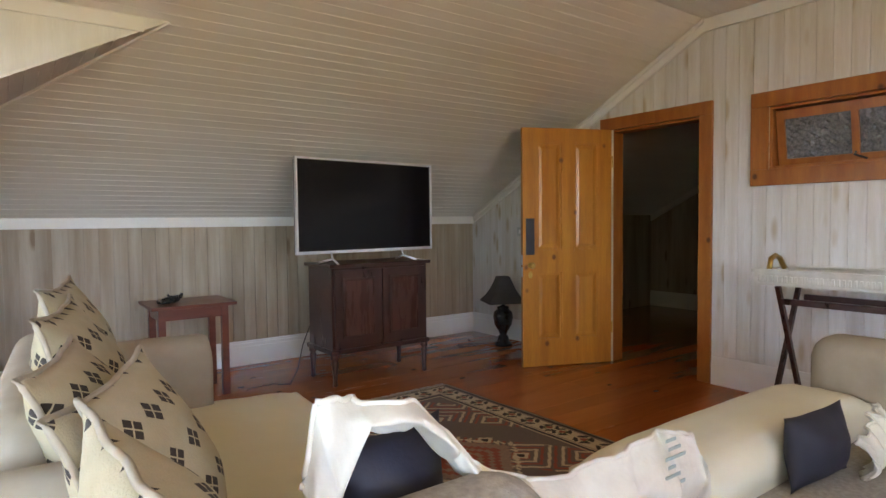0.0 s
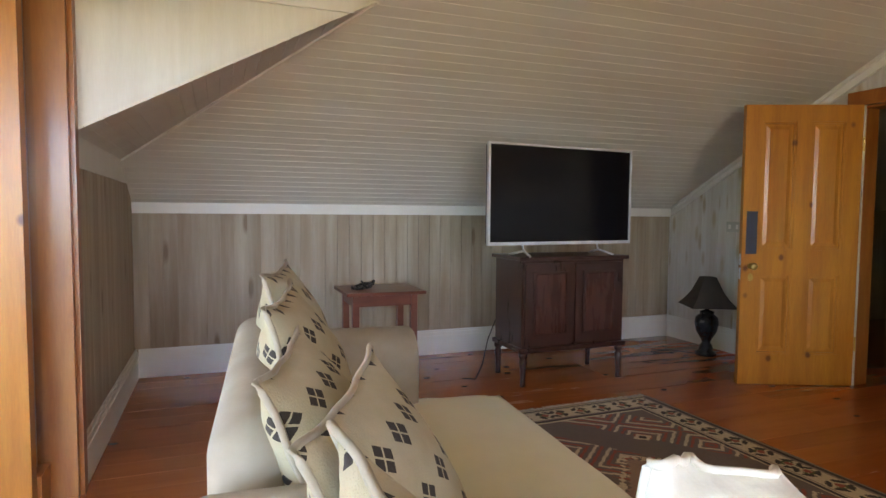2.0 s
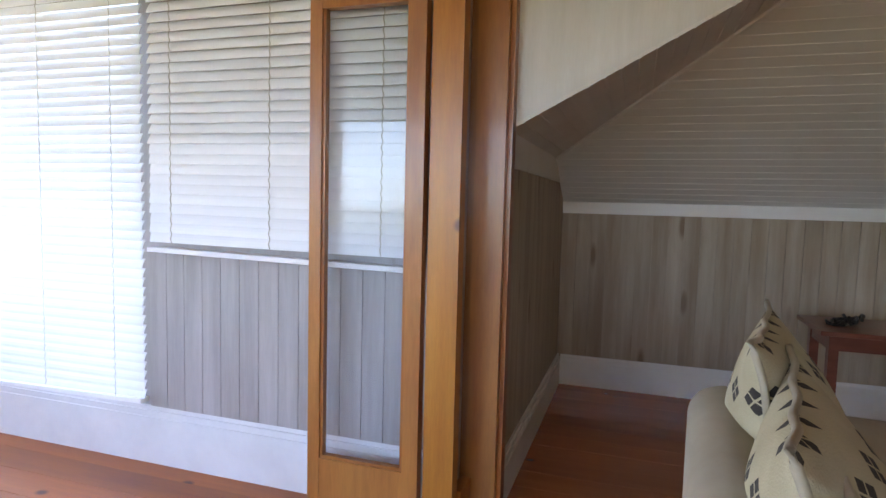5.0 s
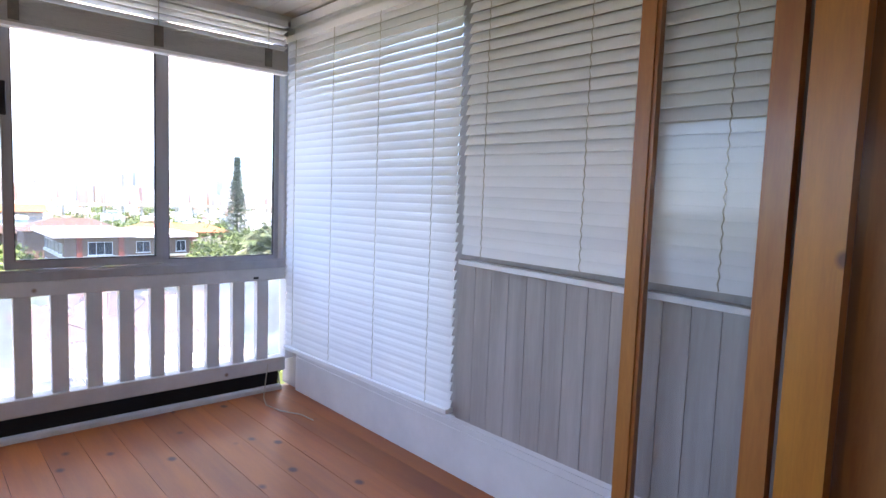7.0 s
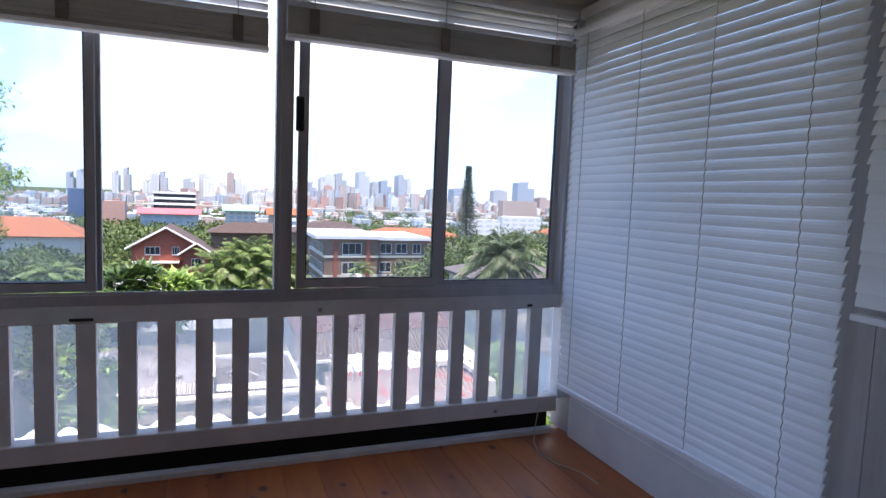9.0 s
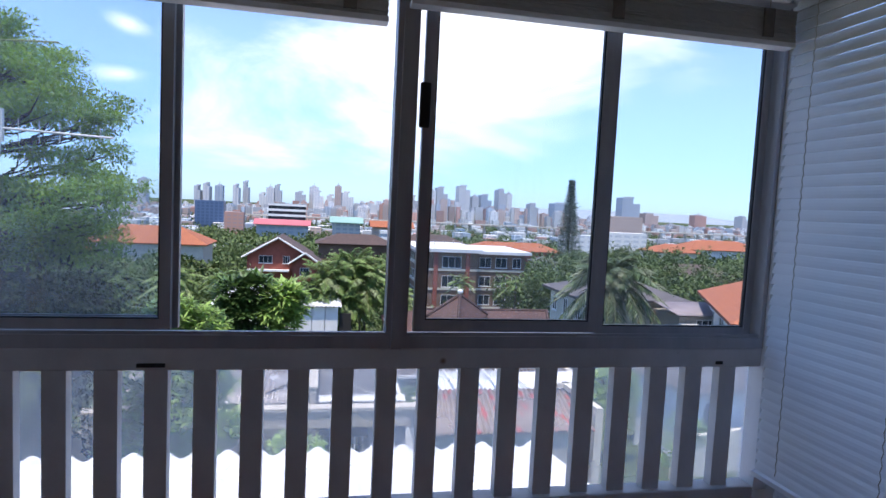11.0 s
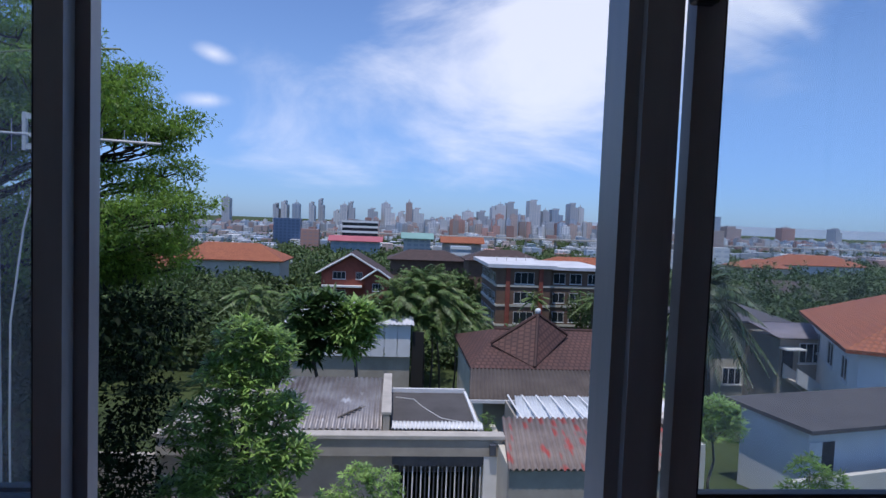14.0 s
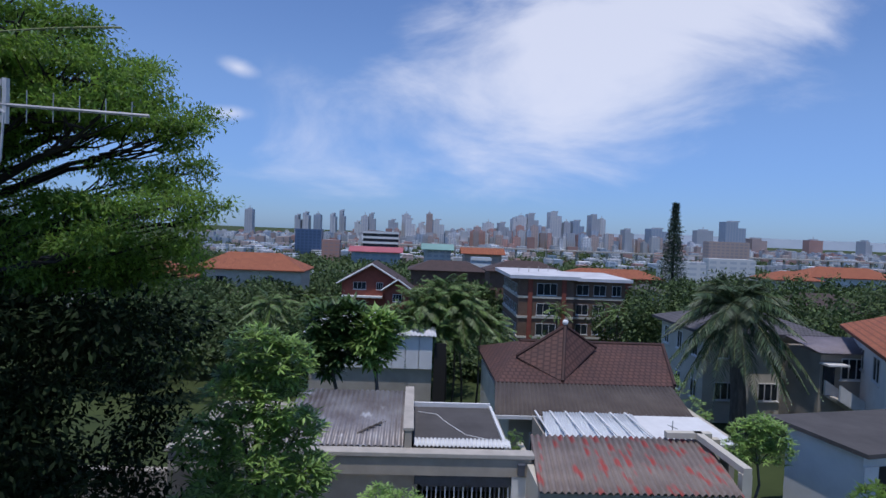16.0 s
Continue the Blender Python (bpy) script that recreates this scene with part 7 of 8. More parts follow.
def roof_mesh(name, faces, material, parent, thick=0.14):
    """Roof planes, each a list of corners starting with its eave; UVs run along the eave and up the fall."""
    bm = bmesh.new()
    uv = bm.loops.layers.uv.new("UVMap")
    for f in faces:
        vs = [bm.verts.new(p) for p in f]
        fc = bm.faces.new(vs)
        fc.normal_update()
        if fc.normal.z < 0:
            fc.normal_flip()
        a = (Vector(f[1]) - Vector(f[0])).normalized()
        up = fc.normal.cross(a)
        for lp in fc.loops:
            d = lp.vert.co - Vector(f[0])
            lp[uv].uv = (d.dot(a), d.dot(up))
        lo = [bm.verts.new((p[0], p[1], p[2] - thick)) for p in f]
        bm.faces.new(lo[::-1])
        for i in range(len(f)):
            j = (i + 1) % len(f)
            bm.faces.new((vs[j], vs[i], lo[i], lo[j]))
    return part(name, bm, material, parent)


def sheet(name, c00, c01, c10, c11, material, parent, waves, amp=0.03, thick=0.02, along=2):
    """Corrugated sheet between two eave corners c00, c01 and two upper corners c10, c11; waves run up the fall."""
    bm = bmesh.new()
    n = waves * 6
    c00, c01, c10, c11 = map(Vector, (c00, c01, c10, c11))
    rows = []
    for j in range(along + 1):
        g = j / along
        a, b = c00.lerp(c10, g), c01.lerp(c11, g)
        rows.append([bm.verts.new(a.lerp(b, i / n) + Vector((0, 0, amp * math.sin(i / 6 * math.tau)))) for i in range(n + 1)])
    for r, s in zip(rows, rows[1:]):
        for i in range(n):
            bm.faces.new((r[i], r[i + 1], s[i + 1], s[i]))
    bmesh.ops.recalc_face_normals(bm, faces=bm.faces[:])
    bm.normal_update()
    bmesh.ops.solidify(bm, geom=bm.faces[:], thickness=thick)
    return part(name, bm, material, parent, "", True)


def window(parent, m, w, h, bars=1, sill=True, fmat=None, name="window"):
    """A framed window, its pane set back, in the local xz plane at m, facing -y."""
    bm = bmesh.new()
    t = 0.06
    for a in ((-w / 2, w / 2, 0, t), (-w / 2, w / 2, h - t, h), (-w / 2, -w / 2 + t, t, h - t), (w / 2 - t, w / 2, t, h - t)):
        box(bm, a[0], a[1], -0.05, 0.02, a[2], a[3], m=m)
    for k in range(bars):
        x = -w / 2 + (k + 1) * w / (bars + 1)
        box(bm, x - 0.025, x + 0.025, -0.04, 0.02, t, h - t, m=m)
    f = part(name, bm, fmat or WHITETRIM, parent)
    bm = bmesh.new()
    box(bm, -w / 2 + t, w / 2 - t, -0.012, 0.0, t, h - t, m=m)
    g = part("pane", bm, DARKGLASS, None)
    g.parent = f
    if sill:
        bm = bmesh.new()
        box(bm, -w / 2 - 0.08, w / 2 + 0.08, -0.12, 0.02, -0.08, 0, m=m)
        s = part("sill", bm, WHITETRIM, None)
        s.parent = f
    return f


FACE_X = 90       # turn of a window that looks towards +x
FACE_Y = 0        # and towards -y

# garage with a shed roof behind its parapet
gar = thing("garage", (-24.5, 0, gz(-24)), "beige rendered garage with a concrete parapet and barred gate", "garage")
boxpart("wall", (-27.2, -22.35, -5.6, -2.5, -9.4, -5.95), RENDER, gar)
boxpart("wall", (-27.2, -22.35, -2.5, 2.0, -9.4, -6.3), RENDER, gar)
boxpart("side_wall", (-27.0, -22.35, 4.9, 5.15, -9.4, -6.3), RENDER, gar)
boxpart("back_wall", (-27.2, -26.8, 2.0, 4.9, -9.4, -6.1), RENDER, gar)
boxpart("fascia", (-22.35, -22.0, -5.6, 5.55, -6.58, -6.0), RENDER, gar)
boxpart("coping", (-22.4, -21.93, -5.7, 5.62, -6.0, -5.86), COPING, gar, bevel=0.02)
boxpart("parapet", (-27.1, -22.4, 1.55, 1.78, -6.3, -5.32), RENDER, gar)
boxpart("parapet_cap", (-27.3, -22.38, 1.5, 1.83, -5.32, -5.24), COPING, gar)
boxpart("pier", (-22.35, -22.02, 4.95, 5.5, -9.2, -6.58), WHITEWALL, gar)
boxpart("lintel", (-22.3, -22.1, 1.9, 4.95, -6.9, -6.58), GATEPAINT, gar)
gate = boxpart("gate", (-22.2, -22.15, 2.1, 4.9, -6.98, -6.9), GATEPAINT, gar, "dark steel bar gate")
for k in range(20):
    boxpart("bar", (-22.2, -22.16, 2.15 + k * 0.142, 2.19 + k * 0.142, -9.0, -6.98), WHITETRIM if k % 2 else GATEPAINT, gate)
sheet("zinc_roof", (-22.42, -2.4, -5.85), (-22.42, 1.52, -5.85), (-27.2, -2.6, -5.42), (-27.2, 1.52, -5.42), ZINC, gar, 21, 0.032, 0.015)
boxpart("felt_roof", (-26.6, -22.5, 1.83, 4.75, -5.92, -5.82), FELT, gar)
boxpart("felt_edge", (-26.7, -26.58, 1.83, 4.8, -5.92, -5.66), WHITETRIM, gar)
boxpart("felt_side", (-26.6, -22.5, 4.75, 4.85, -5.95, -5.74), WHITETRIM, gar)
sheet("white_edge_sheet", (-22.38, 1.86, -5.8), (-22.38, 4.95, -5.8), (-22.75, 1.86, -5.68), (-22.75, 4.95, -5.68), WHITETRIM, gar, 24, 0.03, 0.012, 1)
bm = bmesh.new()
tube(bm, [(-25.9, 2.0, -5.8), (-25.6, 2.7, -5.79), (-25.0, 2.9, -5.8), (-24.3, 3.2, -5.8), (-23.5, 3.6, -5.8), (-23.1, 4.3, -5.8)], 0.014, 5)
part("roof_cable", bm, WHITETRIM, gar, "loose white cable on the roof")
bm = bmesh.new()
box(bm, -21.99, -21.85, 5.1, 5.32, -6.5, -6.12, bevel=0.03)
tagged(part("wall_lamp", bm, GATEPAINT), "dark coach lamp on the garage pier", "lamp")
bm = bmesh.new()
random.seed(6)
tube(bm, [(-23.2, 0.0, -5.72), (-23.6, 0.35, -5.66), (-24.0, 0.75, -5.62)], 0.035, 6)
for k in range(6):
    tube(bm, [(-23.5 - 0.1 * k, 0.3 + 0.08 * k, -5.64), (-23.6 - 0.1 * k + random.uniform(-0.2, 0.2), 0.4 + 0.1 * k, -5.58)], 0.012, 4)
tagged(part("fallen_branch", bm, BARK), "dead branch lying on the zinc roof", "branch")

# red roof carport
cp = thing("carport", (-22, 8.6, gz(-22)), "low outbuilding with a flaking red corrugated roof", "outbuilding")
sheet("red_roof", (-19.9, 5.35, -6.12), (-19.9, 11.2, -6.12), (-24.1, 5.9, -5.98), (-24.1, 12.1, -5.98), REDSHEET, cp, 30, 0.045, 0.02)
boxpart("front_wall", (-20.3, -20.05, 5.4, 11.1, -8.6, -6.2), RENDER, cp)
boxpart("rear_wall", (-24.1, -23.9, 6.0, 12.0, -8.9, -6.06), RENDER, cp)
for x0, x1, y0, y1, z0, z1 in ((-23.9, -20.3, 5.4, 5.6, -8.7, -6.15), (-24.0, -23.75, 12.2, 12.5, -8.9, -5.85), (-21.0, -20.75, 11.6, 11.9, -8.7, -5.85), (-24.0, -20.75, 11.62, 11.88, -5.85, -5.65), (-24.0, -23.75, 10.6, 12.2, -5.85, -5.65)):
    boxpart("post_beam", (x0, x1, y0, y1, z0, z1), RENDERPALE, cp)
# pale sheets behind
pc = thing("lean_to", (-26, 10, gz(-26)), "lean-to with pale translucent roof sheets", "lean-to")
sheet("clear_roof", (-24.6, 6.6, -6.42), (-24.6, 10.7, -6.42), (-27.6, 7.1, -6.22), (-27.6, 10.8, -6.22), PALESHEET, pc, 30, 0.02, 0.012)
for k in range(7):
    boxpart("batten", (-27.6, -24.6, 6.75 + k * 0.62, 6.82 + k * 0.62, -6.2, -6.15), WHITETRIM, pc)
boxpart("white_roof", (-27.8, -24.6, 10.8, 13.7, -6.42, -6.34), WHITETRIM, pc)
boxpart("wall", (-27.6, -24.7, 6.7, 6.85, -9, -6.42), RENDER, pc)
boxpart("wall", (-27.6, -24.7, 13.4, 13.6, -9, -6.42), RENDER, pc)
bm = bmesh.new()
tube(bm, [(-24.9, 11.3, -6.34), (-24.9, 11.3, -5.6)], 0.02, 6)
tube(bm, [(-24.9, 11.1, -5.75), (-24.9, 11.5, -5.9)], 0.015, 5)
tagged(part("vent_pipe", bm, POLE), "thin metal pipe standing on the white roof", "pipe")

# brown tiled house
bh = thing("house", (-34, 10.5, gz(-34)), "house with brown tiled hip roof and mossy verandah sheets", "house")
boxpart("wall", (-39, -28.6, 5.9, 13.4, -10.4, -6.62), RENDERPALE, bh)
boxpart("gutter", (-28.05, -27.93, 5.2, 13.75, -6.66, -6.52), WHITETRIM, bh)
sheet("verandah_roof", (-28.0, 5.2, -6.52), (-28.0, 13.7, -6.52), (-31.6, 5.7, -6.02), (-31.6, 14.2, -6.02), BROWNSHEET, bh, 44, 0.03, 0.02)
roof_mesh("roof", [[(-31.4, 5.7, -6.0), (-31.4, 14.3, -6.0), (-35.6, 15.4, -4.82), (-35.6, 7.5, -4.82)], [(-31.4, 5.7, -6.0), (-35.6, 7.5, -4.82), (-39.8, 5.7, -6.0)],
                    [(-39.8, 14.8, -6.0), (-39.8, 5.7, -6.0), (-35.6, 7.5, -4.82), (-35.6, 15.4, -4.82)], [(-31.4, 14.3, -6.0), (-39.8, 14.8, -6.0), (-35.6, 15.4, -4.82)]], TILEBROWN, bh)
roof_mesh("cross_roof", [[(-31.5, 8.9, -5.95), (-34.6, 11.4, -4.9), (-34.0, 9.55, -3.7)], [(-31.5, 8.9, -5.95), (-34.0, 9.55, -3.7), (-33.6, 7.0, -5.25)], [(-34.6, 11.4, -4.9), (-38.0, 9.6, -4.8), (-34.0, 9.55, -3.7)], [(-38.0, 9.6, -4.8), (-33.6, 7.0, -5.25), (-34.0, 9.55, -3.7)]], TILEBROWN, bh, 0.06)
bm = bmesh.new()
for a, b in (((-31.5, 8.9, -5.92), (-34.0, 9.55, -3.67)), ((-34.0, 9.55, -3.67), (-34.6, 11.4, -4.87)), ((-34.0, 9.55, -3.67), (-33.6, 7.0, -5.2)), ((-35.6, 7.5, -4.8), (-35.6, 15.4, -4.8)), ((-31.4, 14.3, -5.97), (-35.6, 15.4, -4.79))):
    tube(bm, [a, b], 0.09, 6)
part("ridge_tiles", bm, TILEBROWN, bh)
bm = bmesh.new()
bmesh.ops.create_icosphere(bm, subdivisions=2, radius=0.16, matrix=Matrix.Translation((-34.0, 9.55, -3.5)))
part("finial", bm, WHITETRIM, bh, "white ball finial", True)
window(bh, pose(-28.6, 7.5, -8.6, 0, 0, FACE_X), 1.4, 1.2)
window(bh, pose(-28.6, 11.2, -8.6, 0, 0, FACE_X), 1.4, 1.2)

# white boarded house behind the plants
wh = thing("house", (-40, -0.5, gz(-40)), "low white boarded building behind palms", "house")
boxpart("wall", (-44, -38.2, -4.2, 2.9, -11.4, -7.1), RENDER, wh)
for k in range(9):
    boxpart("panel", (-38.2, -38.0, -4.1 + k * 0.78, -3.36 + k * 0.78, -7.1, -5.2), WHITEWALL, wh)
boxpart("upper_wall", (-44, -38.2, -4.2, 2.9, -7.1, -5.2), WHITEWALL, wh)
sheet("roof", (-37.8, -4.5, -5.15), (-37.8, 3.1, -5.15), (-44, -4.5, -4.75), (-44, 3.1, -4.75), FLATROOF, wh, 30, 0.03, 0.03)
boxpart("recess", (-38.19, -38.1, 3.0, 3.7, -9.5, -5.6), DARKGAP, wh)

# brick apartment block
ab = thing("apartment_block", (-104, 27, gz(-104)), "brown brick apartment block with a pale flat roof", "apartment block", "", -3)
ab.matrix_basis = pose(0, 0, 0)
boxpart("wall", (-113, -97, 18.4, 27.2, -20, -6.3), BRICKBROWN, ab)
boxpart("wall", (-113, -99, 27.2, 36.2, -20, -6.6), BRICKBROWN, ab)
boxpart("roof", (-114, -96.2, 16.8, 28.0, -6.3, -5.75), FLATROOF, ab)
boxpart("roof", (-114, -98.2, 28.0, 37.2, -6.6, -6.1), FLATROOF, ab)
for z in (-9.4, -12.6, -15.8):
    boxpart("floor_band", (-97, -96.85, 18.4, 27.2, z, z + 0.35), RENDERPALE, ab)
    boxpart("floor_band", (-113, -97, 18.25, 18.4, z, z + 0.35), RENDERPALE, ab)
    boxpart("floor_band", (-99, -98.85, 27.2, 36.2, z - 0.2, z + 0.15), RENDERPALE, ab)
for y in (20.2, 25.6):
    boxpart("pilaster", (-97, -96.7, y - 0.35, y + 0.35, -20, -6.3), BRICKRED, ab)
for z in (-8.9, -12.1, -15.3, -18.2):
    for y, w in ((22.9, 3.2),):
        window(ab, pose(-97, y, z, 0, 0, FACE_X), w, 1.9, 2, True)
    for x in (-99.5, -102.5, -105.5, -108.5, -111.3):
        window(ab, pose(x, 18.4, z, 0, 0, FACE_Y), 1.9, 1.6, 1, True)
    for y, w in ((29.2, 2.0), (32.0, 2.0), (34.8, 1.5)):
        window(ab, pose(-99, y, z, 0, 0, FACE_X), w, 1.7, 1, True)
for k in range(5):
    bm = bmesh.new()
    y = 19.5 + k * 1.9
    tube(bm, [(-104 - k, y, -5.75), (-104 - k, y, -4.9)], 0.06, 5)
    part("vent", bm, COPING, ab)

# red house with gables
rh = thing("house", (-115, -5.5, gz(-115)), "red brick house with brown tiled gables and white bargeboards", "house")
boxpart("wall", (-127, -115, -11.6, -0.6, -19.5, -9.3), BRICKRED, rh)
boxpart("wing_wall", (-122, -113.2, -3.4, 1.1, -19.5, -10.4), BRICKRED, rh)
bm = bmesh.new()
prism(bm, [(-11.6, -9.3), (-0.6, -9.3), (-6.1, -6.3)], "x", -115.2, -115)
part("gable_wall", bm, BRICKRED, rh)
bm = bmesh.new()
prism(bm, [(-3.4, -10.4), (1.1, -10.4), (-1.15, -8.9)], "x", -113.4, -113.2)
part("wing_gable", bm, BRICKRED, rh)
roof_mesh("roof", [[(-114.2, -12.4, -9.7), (-127.6, -12.4, -9.7), (-127.6, -6.1, -6.0), (-114.2, -6.1, -6.0)], [(-127.6, 0.2, -9.7), (-114.2, 0.2, -9.7), (-114.2, -6.1, -6.0), (-127.6, -6.1, -6.0)]], TILEDARK, rh, 0.25)
roof_mesh("wing_roof", [[(-112.6, -4.1, -10.6), (-122, -4.1, -10.6), (-122, -1.15, -8.55), (-112.6, -1.15, -8.55)], [(-122, 1.8, -10.6), (-112.6, 1.8, -10.6), (-112.6, -1.15, -8.55), (-122, -1.15, -8.55)]], TILEDARK, rh, 0.22)
bm = bmesh.new()
for x, a, b in ((-114.1, (-12.5, -9.85), (-6.1, -6.1)), (-114.1, (0.3, -9.85), (-6.1, -6.1)), (-112.5, (-4.2, -10.75), (-1.15, -8.65)), (-112.5, (1.9, -10.75), (-1.15, -8.65))):
    tube(bm, [(x, a[0], a[1]), (x, b[0], b[1])], 0.17, 5)
part("bargeboard", bm, WHITETRIM, rh)
for y, z, w in ((-8.3, -10.9, 2.4), (-8.3, -14.3, 2.4), (-10.6, -14.3, 1.0), (-1.2, -12.8, 1.6), (-4.6, -10.9, 1.2)):
    window(rh, pose(-115 if y < -3.4 else -113.2, y, z, 0, 0, FACE_X), w, 1.4, 2)
boxpart("balcony", (-114.9, -113.6, -11.4, -4.0, -12.3, -12.0), WHITETRIM, rh)

# orange-roofed houses
def hip_house(x, y, lx, ly, zw, rise, wallm, roofm, label, rz=0, over=0.7, win=(), win_side=()):
    h = thing("house", (x, y, gz(x)), label, "house", "", rz)
    b = gz(x)
    bm = bmesh.new()
    box(bm, -lx / 2, lx / 2, -ly / 2, ly / 2, -1.0, zw - b)
    o1 = part("wall", bm, wallm)
    o1.parent = h
    a, c, z0, z1 = lx / 2 + over, ly / 2 + over, zw - b, zw - b + rise
    k = min(a, c)
    if c >= a:
        r0, r1 = (0, -(c - k), z1), (0, c - k, z1)
        fs = [[(a, -c, z0), (a, c, z0), r1, r0], [(-a, c, z0), (-a, -c, z0), r0, r1], [(-a, -c, z0), (a, -c, z0), r0], [(a, c, z0), (-a, c, z0), r1]]
    else:
        r0, r1 = (-(a - k), 0, z1), (a - k, 0, z1)
        fs = [[(-a, -c, z0), (a, -c, z0), r1, r0], [(a, c, z0), (-a, c, z0), r0, r1], [(a, -c, z0), (a, c, z0), r1], [(-a, c, z0), (-a, -c, z0), r0]]
    ob = roof_mesh("roof", fs, roofm, None, 0.18)
    ob.parent = h
    for yy, zz, w, hh in win:
        f = window(None, pose(lx / 2, yy, zz - b, 0, 0, 90), w, hh, 2)
        f.parent = h
    for xx, zz, w, hh in win_side:
        f = window(None, pose(xx, -ly / 2, zz - b, 0, 0, 0), w, hh, 1)
        f.parent = h
    return h


hip_house(-124, -30, 10, 20, -8.2, 3.0, RENDERPALE, TILEORANGE, "long house with an orange tiled roof among trees", 0, 0.8, ((-5, -11, 2, 1.4), (4, -11, 2, 1.4)))
hip_house(-118, -50, 10, 22, -9.6, 2.4, RENDERPALE, TILEORANGE, "cream house with columns and a faded orange roof", 0, 0.8, ((-6, -13, 2, 2), (0, -13, 2, 2), (6, -13, 2, 2)))
hip_house(-150, 96, 9, 12, -8.2, 2.0, RENDERPALE, TILEORANGE, "small orange-roofed house in the suburb")
hip_house(-160, 118, 10, 24, -7.8, 2.6, WHITEWALL, TILEORANGE, "wide orange-roofed house in the suburb", 0, 0.8, ((-8, -11, 3, 1.5), (0, -11, 3, 1.5), (8, -11, 3, 1.5)))
hip_house(-140, 47, 8, 22, -8.6, 1.8, BRICKRED, TILEORANGE, "low orange-roofed row behind the flats", 0, 0.6)
hip_house(-135, 26, 9, 16, -7.6, 2.2, BRICKBROWN, TILEDARK, "dark brown-roofed house behind the flats", 0, 0.8)
hip_house(-150, 10, 9, 18, -9.0, 2.2, BRICKBROWN, TILEDARK, "dark brown-roofed house among trees", 0, 0.8)
hip_house(-90, 62, 9, 14, -8.6, 2.2, BRICKBROWN, TILEDARK, "dark brown-roofed house in the suburb", 0, 0.8)
hip_house(-104, 42, 6, 4, -8.0, 1.0, WHITEWALL, TILEGREY, "narrow white house beside the flats", 0, 0.4, ((0, -11, 1.4, 1.4), (0, -14, 1.4, 1.4)))

# grey-roofed double-storey house behind the date palm
hip_house(-45.6, 25.0, 6.8, 7.8, -5.0, 1.35, RENDERPALE, TILEGREY, "beige two-storey house with a grey tiled roof", 0, 0.6, ((-2.4, -9.6, 1.4, 1.2), (0.6, -9.6, 1.4, 1.2), (-2.4, -6.8, 1.2, 1.2)), ((-2.4, -6.9, 0.8, 1.3), (-0.2, -6.9, 0.8, 1.3), (2.2, -6.9, 0.8, 1.3), (-0.2, -9.8, 0.9, 1.3), (2.2, -9.8, 0.9, 1.3)))
ex = thing("house_extension", (-40, 28.3, gz(-40)), "grey rendered upper room with a mauve sheet roof and outside stair", "house")
boxpart("wall", (-42.1, -38.4, 26.4, 30.4, -11.6, -5.6), RENDER, ex)
sheet("roof", (-37.9, 26.0, -5.45), (-37.9, 30.8, -5.45), (-41.2, 26.0, -5.0), (-41.2, 30.8, -5.0), mat("mauve_roof_sheet", (0.24, 0.21, 0.23), (0.17, 0.15, 0.165), 0.9, 0.7, 0.1), ex, 20, 0.03, 0.03)
window(ex, pose(-38.4, 28.9, -7.1, 0, 0, FACE_X), 2.4, 1.3, 4)
window(ex, pose(-38.4, 27.4, -10.2, 0, 0, FACE_X), 1.4, 1.0, 3)
boxpart("door", (-38.4, -38.34, 26.6, 27.3, -8.0, -6.1), DARKGLASS, ex)
boxpart("awning", (-38.35, -37.5, 26.3, 27.6, -6.15, -6.05), WHITETRIM, ex)
stair = thing("outside_stair", (-37.5, 28.5, gz(-37)), "white outside stair with solid sloping sides", "stair")
for x in (-38.2, -36.9):
    bm = bmesh.new()
    prism(bm, [(26.6, -8.0), (26.6, -7.1), (31.2, -9.9), (31.2, -10.8)], "x", x - 0.07, x + 0.07)
    part("stair_side", bm, WHITETRIM, stair)
for k in range(16):
    boxpart("tread", (-38.13, -36.97, 26.7 + k * 0.28, 27.0 + k * 0.28, -8.15 - k * 0.17, -8.0 - k * 0.17), COPING, stair)
hip_house(-33.0, 31.2, 13, 9, -4.2, 2.5, WHITEWALL, TILEORANGE, "white two-storey house with an orange tiled roof", -28, 0.7, (), ((-3.6, -6.4, 1.3, 1.3), (0.2, -6.4, 1.6, 1.4), (3.8, -6.4, 1.4, 1.3), (-3.2, -9.2, 1.5, 1.0), (1.5, -9.2, 1.5, 1.0)))

# low grey-roofed building below
lb = thing("outbuilding", (-23.5, 17, gz(-23)), "white outbuilding with a dark flat roof and an open shutter", "outbuilding")
boxpart("wall", (-25, -21.9, 13.9, 22, -9.5, -5.75), WHITEWALL, lb)
boxpart("roof", (-25.6, -21.5, 13.6, 22.4, -5.75, -5.6), FELT, lb)
boxpart("doorway", (-21.9, -21.86, 14.5, 15.1, -7.9, -6.2), DARKGAP, lb)
boxpart("shutter", (-21.85, -21.8, 13.85, 14.45, -7.8, -6.15), WHITETRIM, lb)
boxpart("garden_wall", (-20.9, -20.7, 11.9, 22, -8.8, -6.9), RENDERPALE, lb)
lb.matrix_basis = pose(-24.6, 19.3, gz(-23), 0, 0, 12)
# yard walls and paving
bm = bmesh.new()
box(bm, -21.9, -14, -6, 5.6, gz(-21) - 0.6, gz(-21) + 0.12)
structure(part("driveway", bm, PAVE), "grey paved driveway before the garage", "driveway")
wallg = boxpart("garden_wall", (-22.3, -22.0, -12, -5.6, -9.2, -6.6), RENDER)
tagged(wallg, "beige rendered garden wall beside the garage", "wall")
